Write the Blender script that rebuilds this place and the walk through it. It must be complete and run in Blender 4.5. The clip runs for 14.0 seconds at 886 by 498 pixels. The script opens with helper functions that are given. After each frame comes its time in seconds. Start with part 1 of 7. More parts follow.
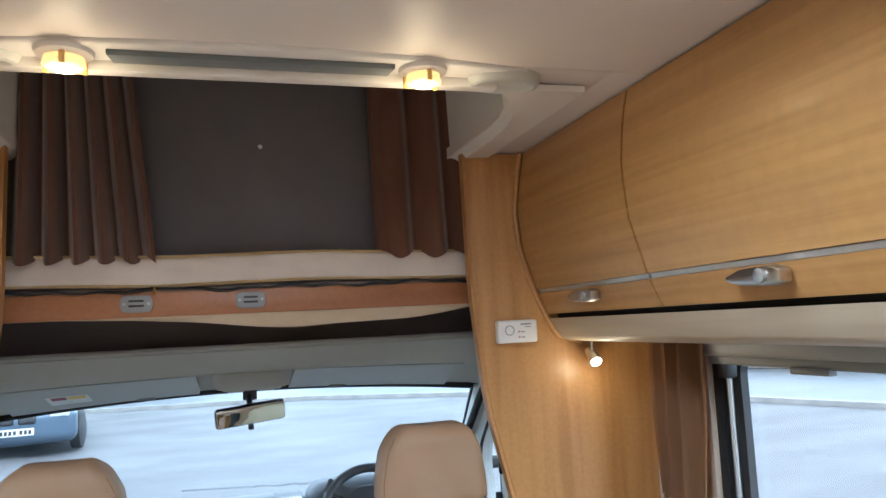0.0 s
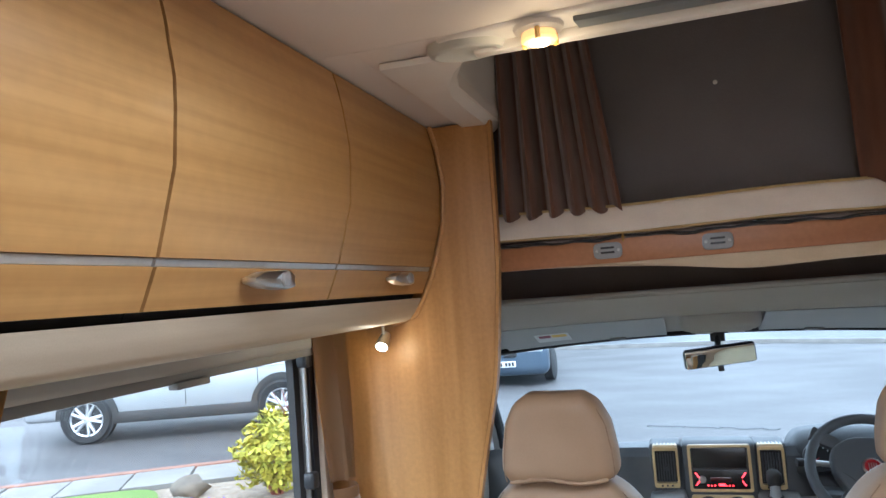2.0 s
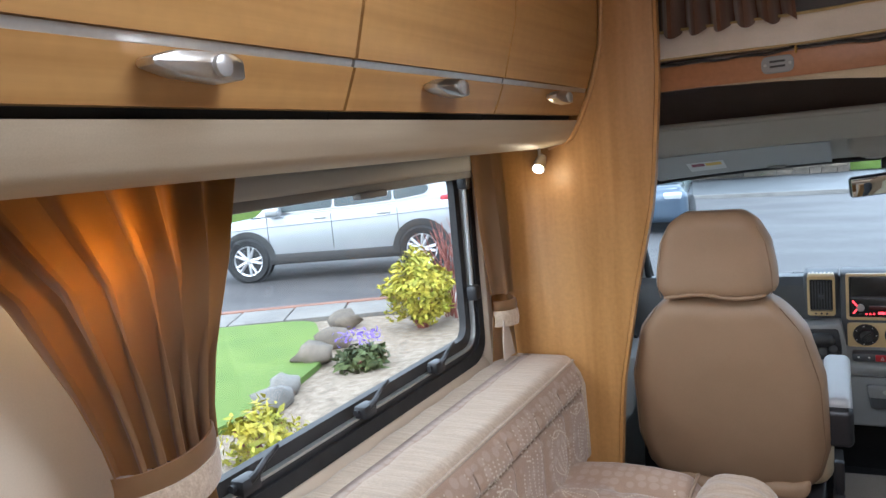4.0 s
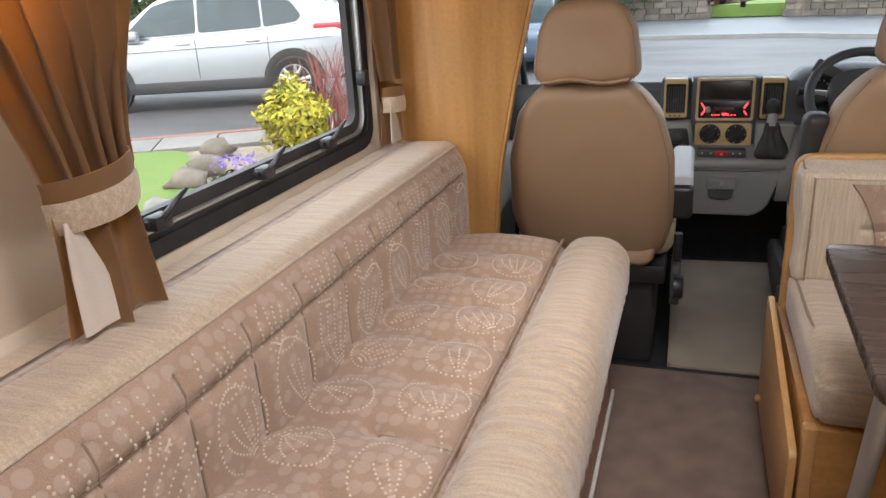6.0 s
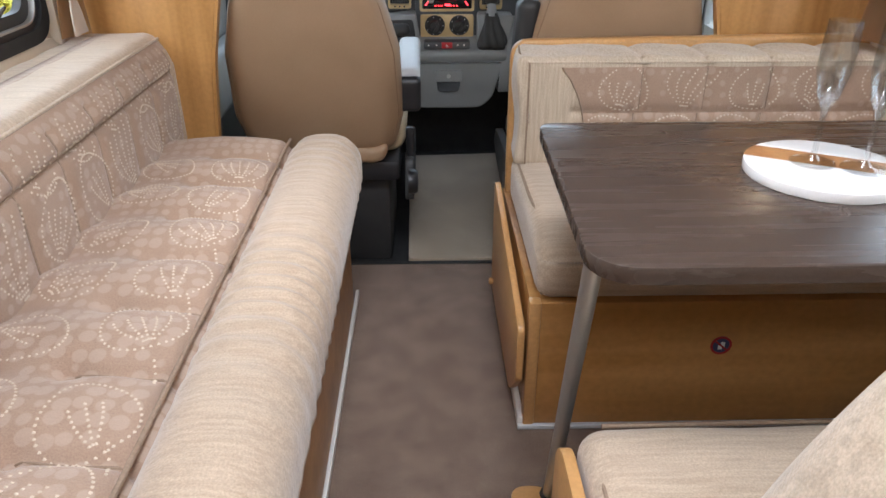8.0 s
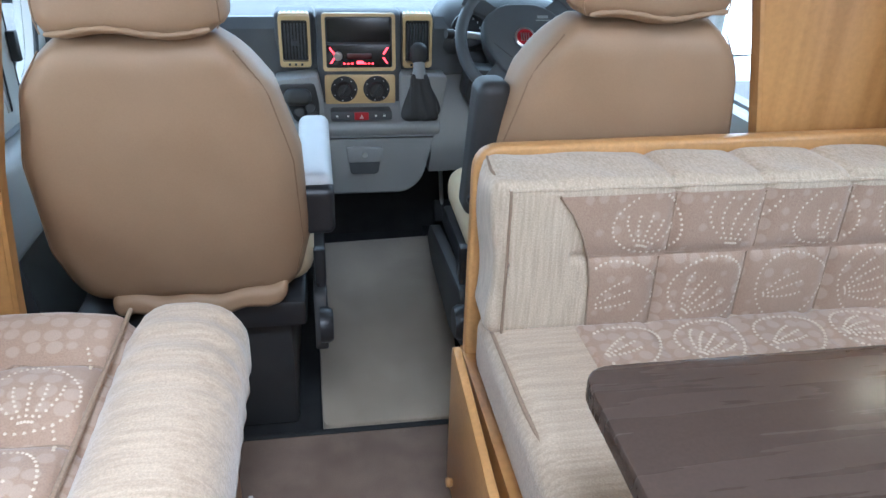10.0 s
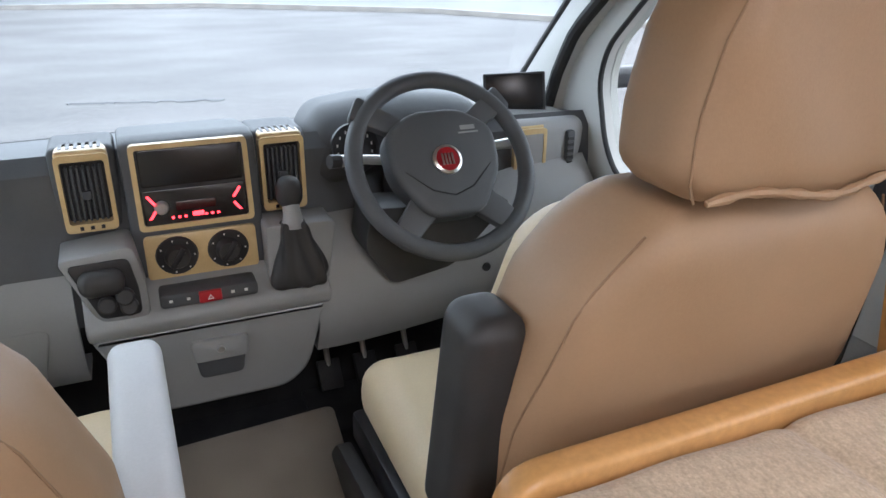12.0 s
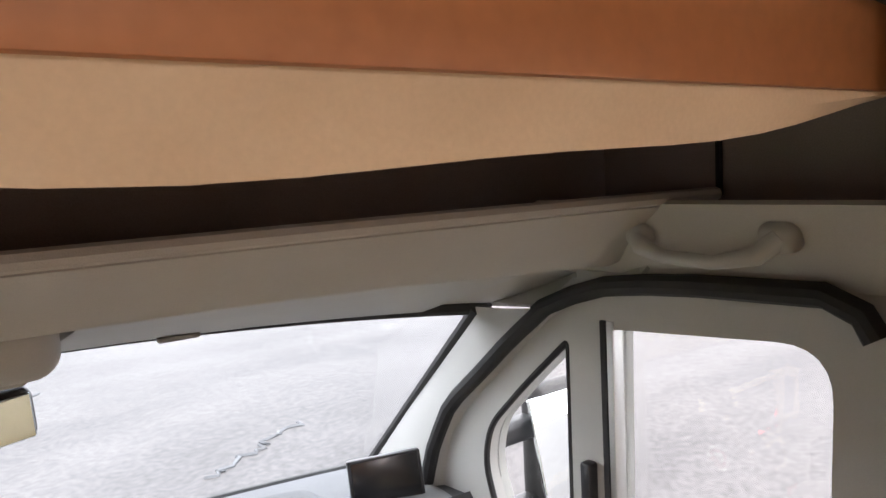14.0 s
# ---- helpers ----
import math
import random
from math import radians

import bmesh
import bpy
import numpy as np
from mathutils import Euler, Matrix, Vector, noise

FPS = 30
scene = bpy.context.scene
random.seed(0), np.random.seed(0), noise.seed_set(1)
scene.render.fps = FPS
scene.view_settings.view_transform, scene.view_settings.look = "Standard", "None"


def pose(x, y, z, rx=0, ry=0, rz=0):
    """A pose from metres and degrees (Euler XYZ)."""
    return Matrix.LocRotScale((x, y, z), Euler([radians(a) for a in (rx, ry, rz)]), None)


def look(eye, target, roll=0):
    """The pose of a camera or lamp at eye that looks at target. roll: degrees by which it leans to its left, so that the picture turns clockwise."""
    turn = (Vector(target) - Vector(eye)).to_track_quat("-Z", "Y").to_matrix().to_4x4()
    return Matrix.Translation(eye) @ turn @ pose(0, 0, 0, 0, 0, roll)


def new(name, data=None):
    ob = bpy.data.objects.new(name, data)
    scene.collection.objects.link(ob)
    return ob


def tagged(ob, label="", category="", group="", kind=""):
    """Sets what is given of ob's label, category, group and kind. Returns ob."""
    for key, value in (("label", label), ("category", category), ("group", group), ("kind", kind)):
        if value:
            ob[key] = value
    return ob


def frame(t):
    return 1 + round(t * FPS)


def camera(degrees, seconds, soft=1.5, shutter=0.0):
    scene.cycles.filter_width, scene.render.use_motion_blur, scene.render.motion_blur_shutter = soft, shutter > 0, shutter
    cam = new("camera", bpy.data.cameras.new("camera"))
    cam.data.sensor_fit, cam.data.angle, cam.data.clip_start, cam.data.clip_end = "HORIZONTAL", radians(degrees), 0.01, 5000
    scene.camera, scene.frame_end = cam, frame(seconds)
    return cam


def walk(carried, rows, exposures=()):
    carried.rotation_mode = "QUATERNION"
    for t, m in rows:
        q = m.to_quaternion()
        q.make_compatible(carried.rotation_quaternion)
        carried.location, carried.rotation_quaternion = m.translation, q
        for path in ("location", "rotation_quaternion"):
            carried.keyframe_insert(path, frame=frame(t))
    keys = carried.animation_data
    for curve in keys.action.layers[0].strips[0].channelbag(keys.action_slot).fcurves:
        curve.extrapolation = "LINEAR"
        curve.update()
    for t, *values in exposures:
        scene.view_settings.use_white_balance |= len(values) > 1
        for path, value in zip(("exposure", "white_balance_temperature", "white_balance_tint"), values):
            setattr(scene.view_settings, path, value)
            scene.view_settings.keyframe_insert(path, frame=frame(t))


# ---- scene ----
cam = camera(62.4, 14.0)
PATH = [
    (0, (-0.031, 0.098, 1.413), (0.535, 2.005, 1.615), -2.9),
    (0.5, (-0.038, 0.104, 1.413), (0.189, 2.082, 1.604), -3.1),
    (1, (-0.049, 0.099, 1.412), (-0.12, 2.09, 1.586), -3.6),
    (1.5, (-0.062, 0.091, 1.413), (-0.408, 2.055, 1.564), -4.1),
    (2, (-0.079, 0.078, 1.418), (-0.68, 1.982, 1.54), -4.4),
    (2.5, (-0.094, 0.066, 1.418), (-0.881, 1.903, 1.49), -4.6),
    (3, (-0.111, 0.057, 1.411), (-1.039, 1.828, 1.396), -4.8),
    (3.2, (-0.122, 0.054, 1.403), (-1.089, 1.804, 1.34), -4.7),
    (5.3, (-0.125, -0.157, 1.243), (-0.912, 1.603, 0.713), -4.1),
    (5.5, (-0.121, -0.166, 1.232), (-0.865, 1.601, 0.661), -3.9),
    (6, (-0.115, -0.169, 1.207), (-0.739, 1.607, 0.531), -3.3),
    (6.5, (-0.11, -0.17, 1.185), (-0.584, 1.613, 0.412), -2.8),
    (7, (-0.098, -0.158, 1.165), (-0.403, 1.626, 0.313), -2.2),
    (7.5, (-0.081, -0.137, 1.151), (-0.197, 1.64, 0.241), -1.3),
    (7.7, (-0.075, -0.122, 1.148), (-0.123, 1.652, 0.225), -0.8),
    (9.8, (-0.122, 0.592, 1.172), (0.175, 2.35, 0.265), 2.0),
    (10, (-0.116, 0.675, 1.158), (0.197, 2.436, 0.263), 1.8),
    (10.5, (-0.088, 0.911, 1.166), (0.285, 2.668, 0.287), 1.4),
    (11, (-0.1, 1.103, 1.158), (0.393, 2.84, 0.299), 1.7),
    (11.5, (-0.123, 1.285, 1.169), (0.492, 2.994, 0.333), 1.4),
    (12, (-0.097, 1.432, 1.171), (0.647, 3.113, 0.383), 0.6),
    (12.5, (-0.037, 1.563, 1.184), (0.823, 3.235, 0.503), -1.0),
    (13, (-0.011, 1.646, 1.274), (1.009, 3.289, 0.766), -1.7),
    (13.5, (0.003, 1.708, 1.352), (1.118, 3.326, 0.98), -2.6),
    (14, (0.045, 1.751, 1.424), (1.22, 3.354, 1.211), -3.1),
]
EXPOSURES = [(0.0, 1.1, 5300, 9), (1.0, 1.05, 4900, 5), (1.7, 1.0, 5200, 9), (2.4, 0.78, 5500, 13), (3.0, 0.7, 5350, 12), (6.0, 0.6, 6500, 17), (7.5, 0.82, 6200, 15), (10.0, 1.25, 5100, 8), (11.5, 1.05, 5900, 15), (12.5, 1.08, 6400, 20), (14.0, 1.35, 6950, 25)]
walk(cam, [(t, look(eye, target, roll)) for t, eye, target, roll in PATH], EXPOSURES)

# ---- light ----
world = bpy.data.worlds.new("sky")
scene.world = world
world.use_nodes = True
wn = world.node_tree.nodes
sky = wn.new("ShaderNodeTexSky")
sky.sky_type, sky.sun_disc = "NISHITA", False
sky.sun_elevation, sky.sun_rotation = radians(38), radians(200)
sky.air_density, sky.dust_density, sky.ozone_density = 1.0, 6.0, 1.0
wn["Background"].inputs["Strength"].default_value = 0.15
grey = wn.new("ShaderNodeMix")
grey.data_type = "RGBA"
grey.inputs["Factor"].default_value = 0.75
grey.inputs["B"].default_value = (20, 21.5, 23, 1)
world.node_tree.links.new(sky.outputs[0], grey.inputs["A"])
world.node_tree.links.new(grey.outputs["Result"], wn["Background"].inputs["Color"])


def lamp(name, kind, place, aim, power, color, **more):
    data = bpy.data.lights.new(name, kind)
    data.energy, data.color = power, color
    for key, value in more.items():
        if key == "size":
            data.shape, data.size, data.size_y = "RECTANGLE", value[0], value[1]
        elif key == "angle":
            data.angle = value
        elif key == "radius":
            data.shadow_soft_size = value
    ob = new(name, data)
    ob.matrix_world = look(place, aim)
    return ob


lamp("sun", "SUN", (3, -6, 12), (0, 0, 0), 1.2, (1.0, 0.97, 0.93), angle=radians(25))
# two fill lamps added to brighten the interior, set in assumed rooflights out of view
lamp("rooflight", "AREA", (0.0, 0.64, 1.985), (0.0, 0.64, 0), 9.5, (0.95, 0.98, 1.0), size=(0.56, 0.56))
lamp("rear_fill_light", "AREA", (0.0, -0.75, 1.985), (0.0, -0.75, 0), 12, (0.95, 0.98, 1.0), size=(0.56, 0.56))
WARM = (1.0, 0.72, 0.38)

# ---- mesh helpers ----
BASE = {}


def thing(name, place, label, category, group="", kind=""):
    ob = new(name)
    ob.location = place
    ob.empty_display_size = 0.05
    BASE[ob] = Matrix.Translation(place)
    return tagged(ob, label, category, group, kind)


def part(name, bm, material, parent=None, label="", kind=""):
    for e in bm.edges:
        e.smooth = e.calc_face_angle(0.0) < 0.62
    for f in bm.faces:
        f.smooth = True
    me = bpy.data.meshes.new(name)
    bm.to_mesh(me)
    bm.free()
    me.materials.append(material)
    ob = new(name, me)
    if parent:
        ob.parent = parent
        if parent in BASE:
            ob.matrix_parent_inverse = BASE[parent].inverted()
    return tagged(ob, label, kind=kind)


def single(name, bm, material, label, category, group="", kind=""):
    return tagged(part(name, bm, material), label, category, group, kind)


def join(*bms):
    out = bmesh.new()
    for b in bms:
        me = bpy.data.meshes.new("tmp")
        b.to_mesh(me)
        b.free()
        out.from_mesh(me)
        bpy.data.meshes.remove(me)
    return out


def moved(bm, m):
    bm.transform(m)
    return bm


def box(x0, x1, y0, y1, z0, z1, bevel=0.003, seg=2):
    bm = bmesh.new()
    m = Matrix.Translation(((x0 + x1) / 2, (y0 + y1) / 2, (z0 + z1) / 2)) @ Matrix.Diagonal((x1 - x0, y1 - y0, z1 - z0, 1))
    bmesh.ops.create_cube(bm, size=1, matrix=m)
    if bevel:
        bmesh.ops.bevel(bm, geom=bm.edges[:], offset=min(bevel, (x1 - x0) / 2.2, (y1 - y0) / 2.2, (z1 - z0) / 2.2), segments=seg, affect="EDGES", profile=0.5)
    return bm


def prism(points, axis, lo, hi, bevel=0.0, seg=2):
    """An outline of (a, b) pairs pushed along an axis: x gives (y, z), y gives (x, z), z gives (x, y)."""
    bm = bmesh.new()
    put = {"x": lambda a, b, c: (c, a, b), "y": lambda a, b, c: (a, c, b), "z": lambda a, b, c: (a, b, c)}[axis]
    low = [bm.verts.new(put(a, b, lo)) for a, b in points]
    high = [bm.verts.new(put(a, b, hi)) for a, b in points]
    n = len(points)
    bm.faces.new(low[::-1])
    bm.faces.new(high)
    for i in range(n):
        bm.faces.new((low[i], low[(i + 1) % n], high[(i + 1) % n], high[i]))
    bmesh.ops.recalc_face_normals(bm, faces=bm.faces[:])
    if bevel:
        rim = [e for e in bm.edges if any(len(f.verts) > 4 or f in bm.faces[:2] for f in e.link_faces)]
        bmesh.ops.bevel(bm, geom=rim, offset=bevel, segments=seg, affect="EDGES", profile=0.5)
    return bm


def rounded(points, r, seg=5):
    """The outline with its corners rounded; r may be a list."""
    out, n = [], len(points)
    for i, p in enumerate(points):
        rad = r[i] if isinstance(r, (list, tuple)) else r
        p = Vector(p)
        a, b = Vector(points[i - 1]) - p, Vector(points[(i + 1) % n]) - p
        k = min(rad, a.length * 0.45, b.length * 0.45)
        if k < 1e-4:
            out.append(tuple(p))
            continue
        s, e = p + a.normalized() * k, p + b.normalized() * k
        for j in range(seg + 1):
            t = j / seg
            out.append(tuple((1 - t) ** 2 * s + 2 * t * (1 - t) * p + t * t * e))
    return out


def frame_prism(outer, inner, axis, lo, hi):
    """A ring between two outlines of the same number of points, with depth."""
    bm = bmesh.new()
    put = {"x": lambda a, b, c: (c, a, b), "y": lambda a, b, c: (a, c, b), "z": lambda a, b, c: (a, b, c)}[axis]
    rings = [[bm.verts.new(put(a, b, c)) for a, b in line] for line, c in ((outer, lo), (outer, hi), (inner, hi), (inner, lo))]
    n = len(outer)
    for k in range(4):
        p, q = rings[k], rings[(k + 1) % 4]
        for i in range(n):
            bm.faces.new((p[i], p[(i + 1) % n], q[(i + 1) % n], q[i]))
    bmesh.ops.recalc_face_normals(bm, faces=bm.faces[:])
    return bm


def soft(x0, x1, y0, y1, z0, z1, r, seg=(8, 8, 4), shape=None):
    """A rounded cushion; shape moves each vertex."""
    cen = ((x0 + x1) / 2, (y0 + y1) / 2, (z0 + z1) / 2)
    half = ((x1 - x0) / 2, (y1 - y0) / 2, (z1 - z0) / 2)
    r = min(r, min(half) * 0.98)
    arc = [math.tan(radians(a)) for a in (45, 30, 15, 0)]
    lines = []
    for h, n in zip(half, seg):
        side = [-(h - r) - r * a for a in arc]
        mid = [-(h - r) + 2 * (h - r) * i / n for i in range(1, n)]
        lines.append(side + mid + [-v for v in side[::-1]])
    bm = bmesh.new()
    for ax in range(3):
        u, v = (ax + 1) % 3, (ax + 2) % 3
        for sign in (-1, 1):
            rows = []
            for a in lines[u]:
                row = []
                for b in lines[v]:
                    p = [0, 0, 0]
                    p[ax], p[u], p[v] = sign * half[ax], a, b
                    q = [max(-(h - r), min(h - r, c)) for c, h in zip(p, half)]
                    d = Vector(p) - Vector(q)
                    row.append(bm.verts.new(Vector(cen) + Vector(q) + d.normalized() * r))
                rows.append(row)
            for i in range(len(rows) - 1):
                for j in range(len(rows[0]) - 1):
                    f = (rows[i][j], rows[i + 1][j], rows[i + 1][j + 1], rows[i][j + 1])
                    bm.faces.new(f if sign > 0 else f[::-1])
    bmesh.ops.remove_doubles(bm, verts=bm.verts[:], dist=1e-5)
    if shape:
        for v in bm.verts:
            v.co = shape(v.co.copy())
    return bm


def tube(points, radius, n=10, closed=False):
    """A round bar along points; radius may be a list."""
    bm = bmesh.new()
    pts = [Vector(p) for p in points]
    m = len(pts)
    rings, up = [], None
    for i, p in enumerate(pts):
        a = pts[(i - 1) % m] if closed or i else p
        b = pts[(i + 1) % m] if closed or i < m - 1 else p
        t = (b - a).normalized()
        if up is None:
            up = t.orthogonal().normalized()
        up = (up - t * up.dot(t)).normalized()
        side = t.cross(up)
        r = radius[i] if isinstance(radius, (list, tuple)) else radius
        rings.append([bm.verts.new(p + r * (up * math.cos(2 * math.pi * k / n) + side * math.sin(2 * math.pi * k / n))) for k in range(n)])
    for i in range(m if closed else m - 1):
        p, q = rings[i], rings[(i + 1) % m]
        for k in range(n):
            bm.faces.new((p[k], p[(k + 1) % n], q[(k + 1) % n], q[k]))
    if not closed:
        bm.faces.new(rings[0][::-1])
        bm.faces.new(rings[-1])
    bmesh.ops.recalc_face_normals(bm, faces=bm.faces[:])
    return bm


def lathe(profile, m=Matrix(), n=28):
    """(radius, height) pairs turned round z, then placed by m."""
    bm = bmesh.new()
    rings = []
    for r, z in profile:
        rings.append([bm.verts.new((r * math.cos(2 * math.pi * k / n), r * math.sin(2 * math.pi * k / n), z)) for k in range(n)] if r > 1e-6 else [bm.verts.new((0, 0, z))])
    for p, q in zip(rings, rings[1:]):
        for k in range(n):
            a, b, c, d = p[k % len(p)], p[(k + 1) % len(p)], q[(k + 1) % len(q)], q[k % len(q)]
            face = [v for i, v in enumerate((a, b, c, d)) if v not in (a, b, c, d)[:i]]
            if len(face) > 2:
                bm.faces.new(face)
    bmesh.ops.recalc_face_normals(bm, faces=bm.faces[:])
    bm.transform(m)
    return bm


def sheet(rows, thick=0.0):
    """A surface through rows of points, with a thickness."""
    bm = bmesh.new()
    vs = [[bm.verts.new(p) for p in row] for row in rows]
    for i in range(len(vs) - 1):
        for j in range(len(vs[0]) - 1):
            bm.faces.new((vs[i][j], vs[i][j + 1], vs[i + 1][j + 1], vs[i + 1][j]))
    bmesh.ops.recalc_face_normals(bm, faces=bm.faces[:])
    if thick:
        bmesh.ops.solidify(bm, geom=bm.faces[:], thickness=thick)
    return bm


def cloth(rows, thick, axis=0):
    """A thin hanging cloth: the surface and its back, closed at the rim."""
    bm = bmesh.new()
    step = [0, 0, 0]
    step[axis] = thick
    loops = [[bm.verts.new(p) for p in row] + [bm.verts.new(Vector(p) - Vector(step)) for p in row[::-1]] for row in rows]
    n = len(loops[0])
    for p, q in zip(loops, loops[1:]):
        for k in range(n):
            bm.faces.new((p[k], p[(k + 1) % n], q[(k + 1) % n], q[k]))
    m = n // 2
    for end in (loops[0], loops[-1]):
        for k in range(m - 1):
            bm.faces.new((end[k], end[k + 1], end[n - 2 - k], end[n - 1 - k]))
    bmesh.ops.recalc_face_normals(bm, faces=bm.faces[:])
    return bm


def lerp(a, b, t):
    return a + (b - a) * t


def along(table, v):
    """Straight-line reading of a table of (v, value) pairs."""
    for (a, p), (b, q) in zip(table, table[1:]):
        if v <= b:
            return lerp(p, q, max(0.0, (v - a) / (b - a)))
    return table[-1][1]


# ---- materials ----
def material(name, color, rough=0.5, metal=0.0, second=None, scale=(8, 8, 8), detail=4.0, fine=0.0, fine_scale=300.0, bump=0.0, bump_scale=200.0, coat=0.0, mix=(0.35, 0.65), sheen=0.0, spec=0.5, island=0.0, rough2=None):
    m = bpy.data.materials.new(name)
    m.use_nodes = True
    nt = m.node_tree
    n, l = nt.nodes, nt.links
    bsdf = n["Principled BSDF"]
    bsdf.inputs["Roughness"].default_value, bsdf.inputs["Metallic"].default_value = rough, metal
    bsdf.inputs["Coat Weight"].default_value, bsdf.inputs["Sheen Weight"].default_value = coat, sheen
    bsdf.inputs["Specular IOR Level"].default_value = spec
    bsdf.inputs["Base Color"].default_value = (*color, 1)
    co = n.new("ShaderNodeTexCoord")
    if second:
        mp = n.new("ShaderNodeMapping")
        mp.inputs["Scale"].default_value = scale
        l.new(co.outputs["Object"], mp.inputs["Vector"])
        tex = n.new("ShaderNodeTexNoise")
        tex.inputs["Scale"].default_value, tex.inputs["Detail"].default_value = 1.0, detail
        l.new(mp.outputs[0], tex.inputs["Vector"])
        ramp = n.new("ShaderNodeMapRange")
        ramp.inputs["From Min"].default_value, ramp.inputs["From Max"].default_value = mix
        l.new(tex.outputs["Fac"], ramp.inputs["Value"])
        blend = n.new("ShaderNodeMix")
        blend.data_type = "RGBA"
        blend.inputs["A"].default_value, blend.inputs["B"].default_value = (*color, 1), (*second, 1)
        l.new(ramp.outputs[0], blend.inputs["Factor"])
        out = blend.outputs["Result"]
        if rough2 is not None:
            rr = n.new("ShaderNodeMapRange")
            rr.inputs["To Min"].default_value, rr.inputs["To Max"].default_value = rough, rough2
            l.new(ramp.outputs[0], rr.inputs["Value"])
            l.new(rr.outputs[0], bsdf.inputs["Roughness"])
        if fine or island:
            t2 = n.new("ShaderNodeTexNoise")
            t2.inputs["Scale"].default_value, t2.inputs["Detail"].default_value = fine_scale, 2.0
            l.new(co.outputs["Object"], t2.inputs["Vector"])
            hsv = n.new("ShaderNodeHueSaturation")
            mr = n.new("ShaderNodeMapRange")
            mr.inputs["From Min"].default_value, mr.inputs["From Max"].default_value = 0.25, 0.75
            mr.inputs["To Min"].default_value, mr.inputs["To Max"].default_value = 1 - fine, 1 + fine
            l.new(t2.outputs["Fac"], mr.inputs["Value"])
            src = mr.outputs[0]
            if island:
                geo = n.new("ShaderNodeNewGeometry")
                ms = n.new("ShaderNodeMapRange")
                ms.inputs["To Min"].default_value, ms.inputs["To Max"].default_value = 1 - island, 1 + island
                l.new(geo.outputs["Random Per Island"], ms.inputs["Value"])
                mul = n.new("ShaderNodeMath")
                mul.operation = "MULTIPLY"
                l.new(ms.outputs[0], mul.inputs[0])
                l.new(src, mul.inputs[1])
                src = mul.outputs[0]
            l.new(src, hsv.inputs["Value"])
            l.new(out, hsv.inputs["Color"])
            out = hsv.outputs[0]
        l.new(out, bsdf.inputs["Base Color"])
    if bump:
        t3 = n.new("ShaderNodeTexNoise")
        t3.inputs["Scale"].default_value, t3.inputs["Detail"].default_value = bump_scale, 3.0
        l.new(co.outputs["Object"], t3.inputs["Vector"])
        bp = n.new("ShaderNodeBump")
        bp.inputs["Strength"].default_value, bp.inputs["Distance"].default_value = bump, 0.002
        l.new(t3.outputs["Fac"], bp.inputs["Height"])
        l.new(bp.outputs[0], bsdf.inputs["Normal"])
    return m


def glow(name, color, strength):
    m = bpy.data.materials.new(name)
    m.use_nodes = True
    b = m.node_tree.nodes["Principled BSDF"]
    b.inputs["Base Color"].default_value = (*color, 1)
    b.inputs["Emission Color"].default_value, b.inputs["Emission Strength"].default_value = (*color, 1), strength
    return m


def glass(name, color=(1, 1, 1), gloss=0.035, film=0.0):
    """Thin clear sheet: mostly see-through, with gloss; film adds a dirty haze of fine drops."""
    m = bpy.data.materials.new(name)
    m.use_nodes = True
    nt = m.node_tree
    n, l = nt.nodes, nt.links
    n.remove(n["Principled BSDF"])
    clear, shine, mix = n.new("ShaderNodeBsdfTransparent"), n.new("ShaderNodeBsdfGlossy"), n.new("ShaderNodeMixShader")
    clear.inputs[0].default_value = (*color, 1)
    shine.inputs["Roughness"].default_value = 0.02
    mix.inputs[0].default_value = gloss
    l.new(clear.outputs[0], mix.inputs[1])
    l.new(shine.outputs[0], mix.inputs[2])
    last = mix.outputs[0]
    if film:
        white, haze = n.new("ShaderNodeBsdfTranslucent"), n.new("ShaderNodeMixShader")
        white.inputs[0].default_value = (0.9, 0.95, 1, 1)
        co, tex, mr = n.new("ShaderNodeTexCoord"), n.new("ShaderNodeTexNoise"), n.new("ShaderNodeMapRange")
        tex.inputs["Scale"].default_value = 3.0
        mr.inputs["To Min"].default_value, mr.inputs["To Max"].default_value = film * 0.4, film * 1.6
        l.new(co.outputs["Object"], tex.inputs["Vector"])
        l.new(tex.outputs["Fac"], mr.inputs["Value"])
        l.new(mr.outputs[0], haze.inputs[0])
        l.new(last, haze.inputs[1])
        l.new(white.outputs[0], haze.inputs[2])
        last = haze.outputs[0]
    l.new(last, n["Material Output"].inputs[0])
    return m


WOOD = material("beech veneer", (0.47, 0.26, 0.088), 0.38, second=(0.37, 0.19, 0.057), scale=(34, 1.5, 62), detail=6, fine=0.05, fine_scale=45, coat=0.08, mix=(0.32, 0.68))
WOODV = material("upright beech veneer", (0.50, 0.26, 0.085), 0.4, second=(0.40, 0.195, 0.055), scale=(26, 26, 1.3), detail=7, fine=0.08, fine_scale=90, mix=(0.38, 0.62))
WOODX = material("crosswise beech veneer", (0.46, 0.235, 0.075), 0.4, second=(0.36, 0.17, 0.045), scale=(1.3, 16, 16), detail=6, fine=0.1, fine_scale=60)
REDWOOD = material("reddish bed board", (0.40, 0.175, 0.072), 0.4, second=(0.32, 0.13, 0.052), scale=(1.3, 20, 20), detail=5, fine=0.08, fine_scale=80)
EDGE = material("solid beech edge", (0.56, 0.31, 0.12), 0.35, second=(0.46, 0.24, 0.08), scale=(3, 3, 3), detail=5, fine=0.1, fine_scale=120)
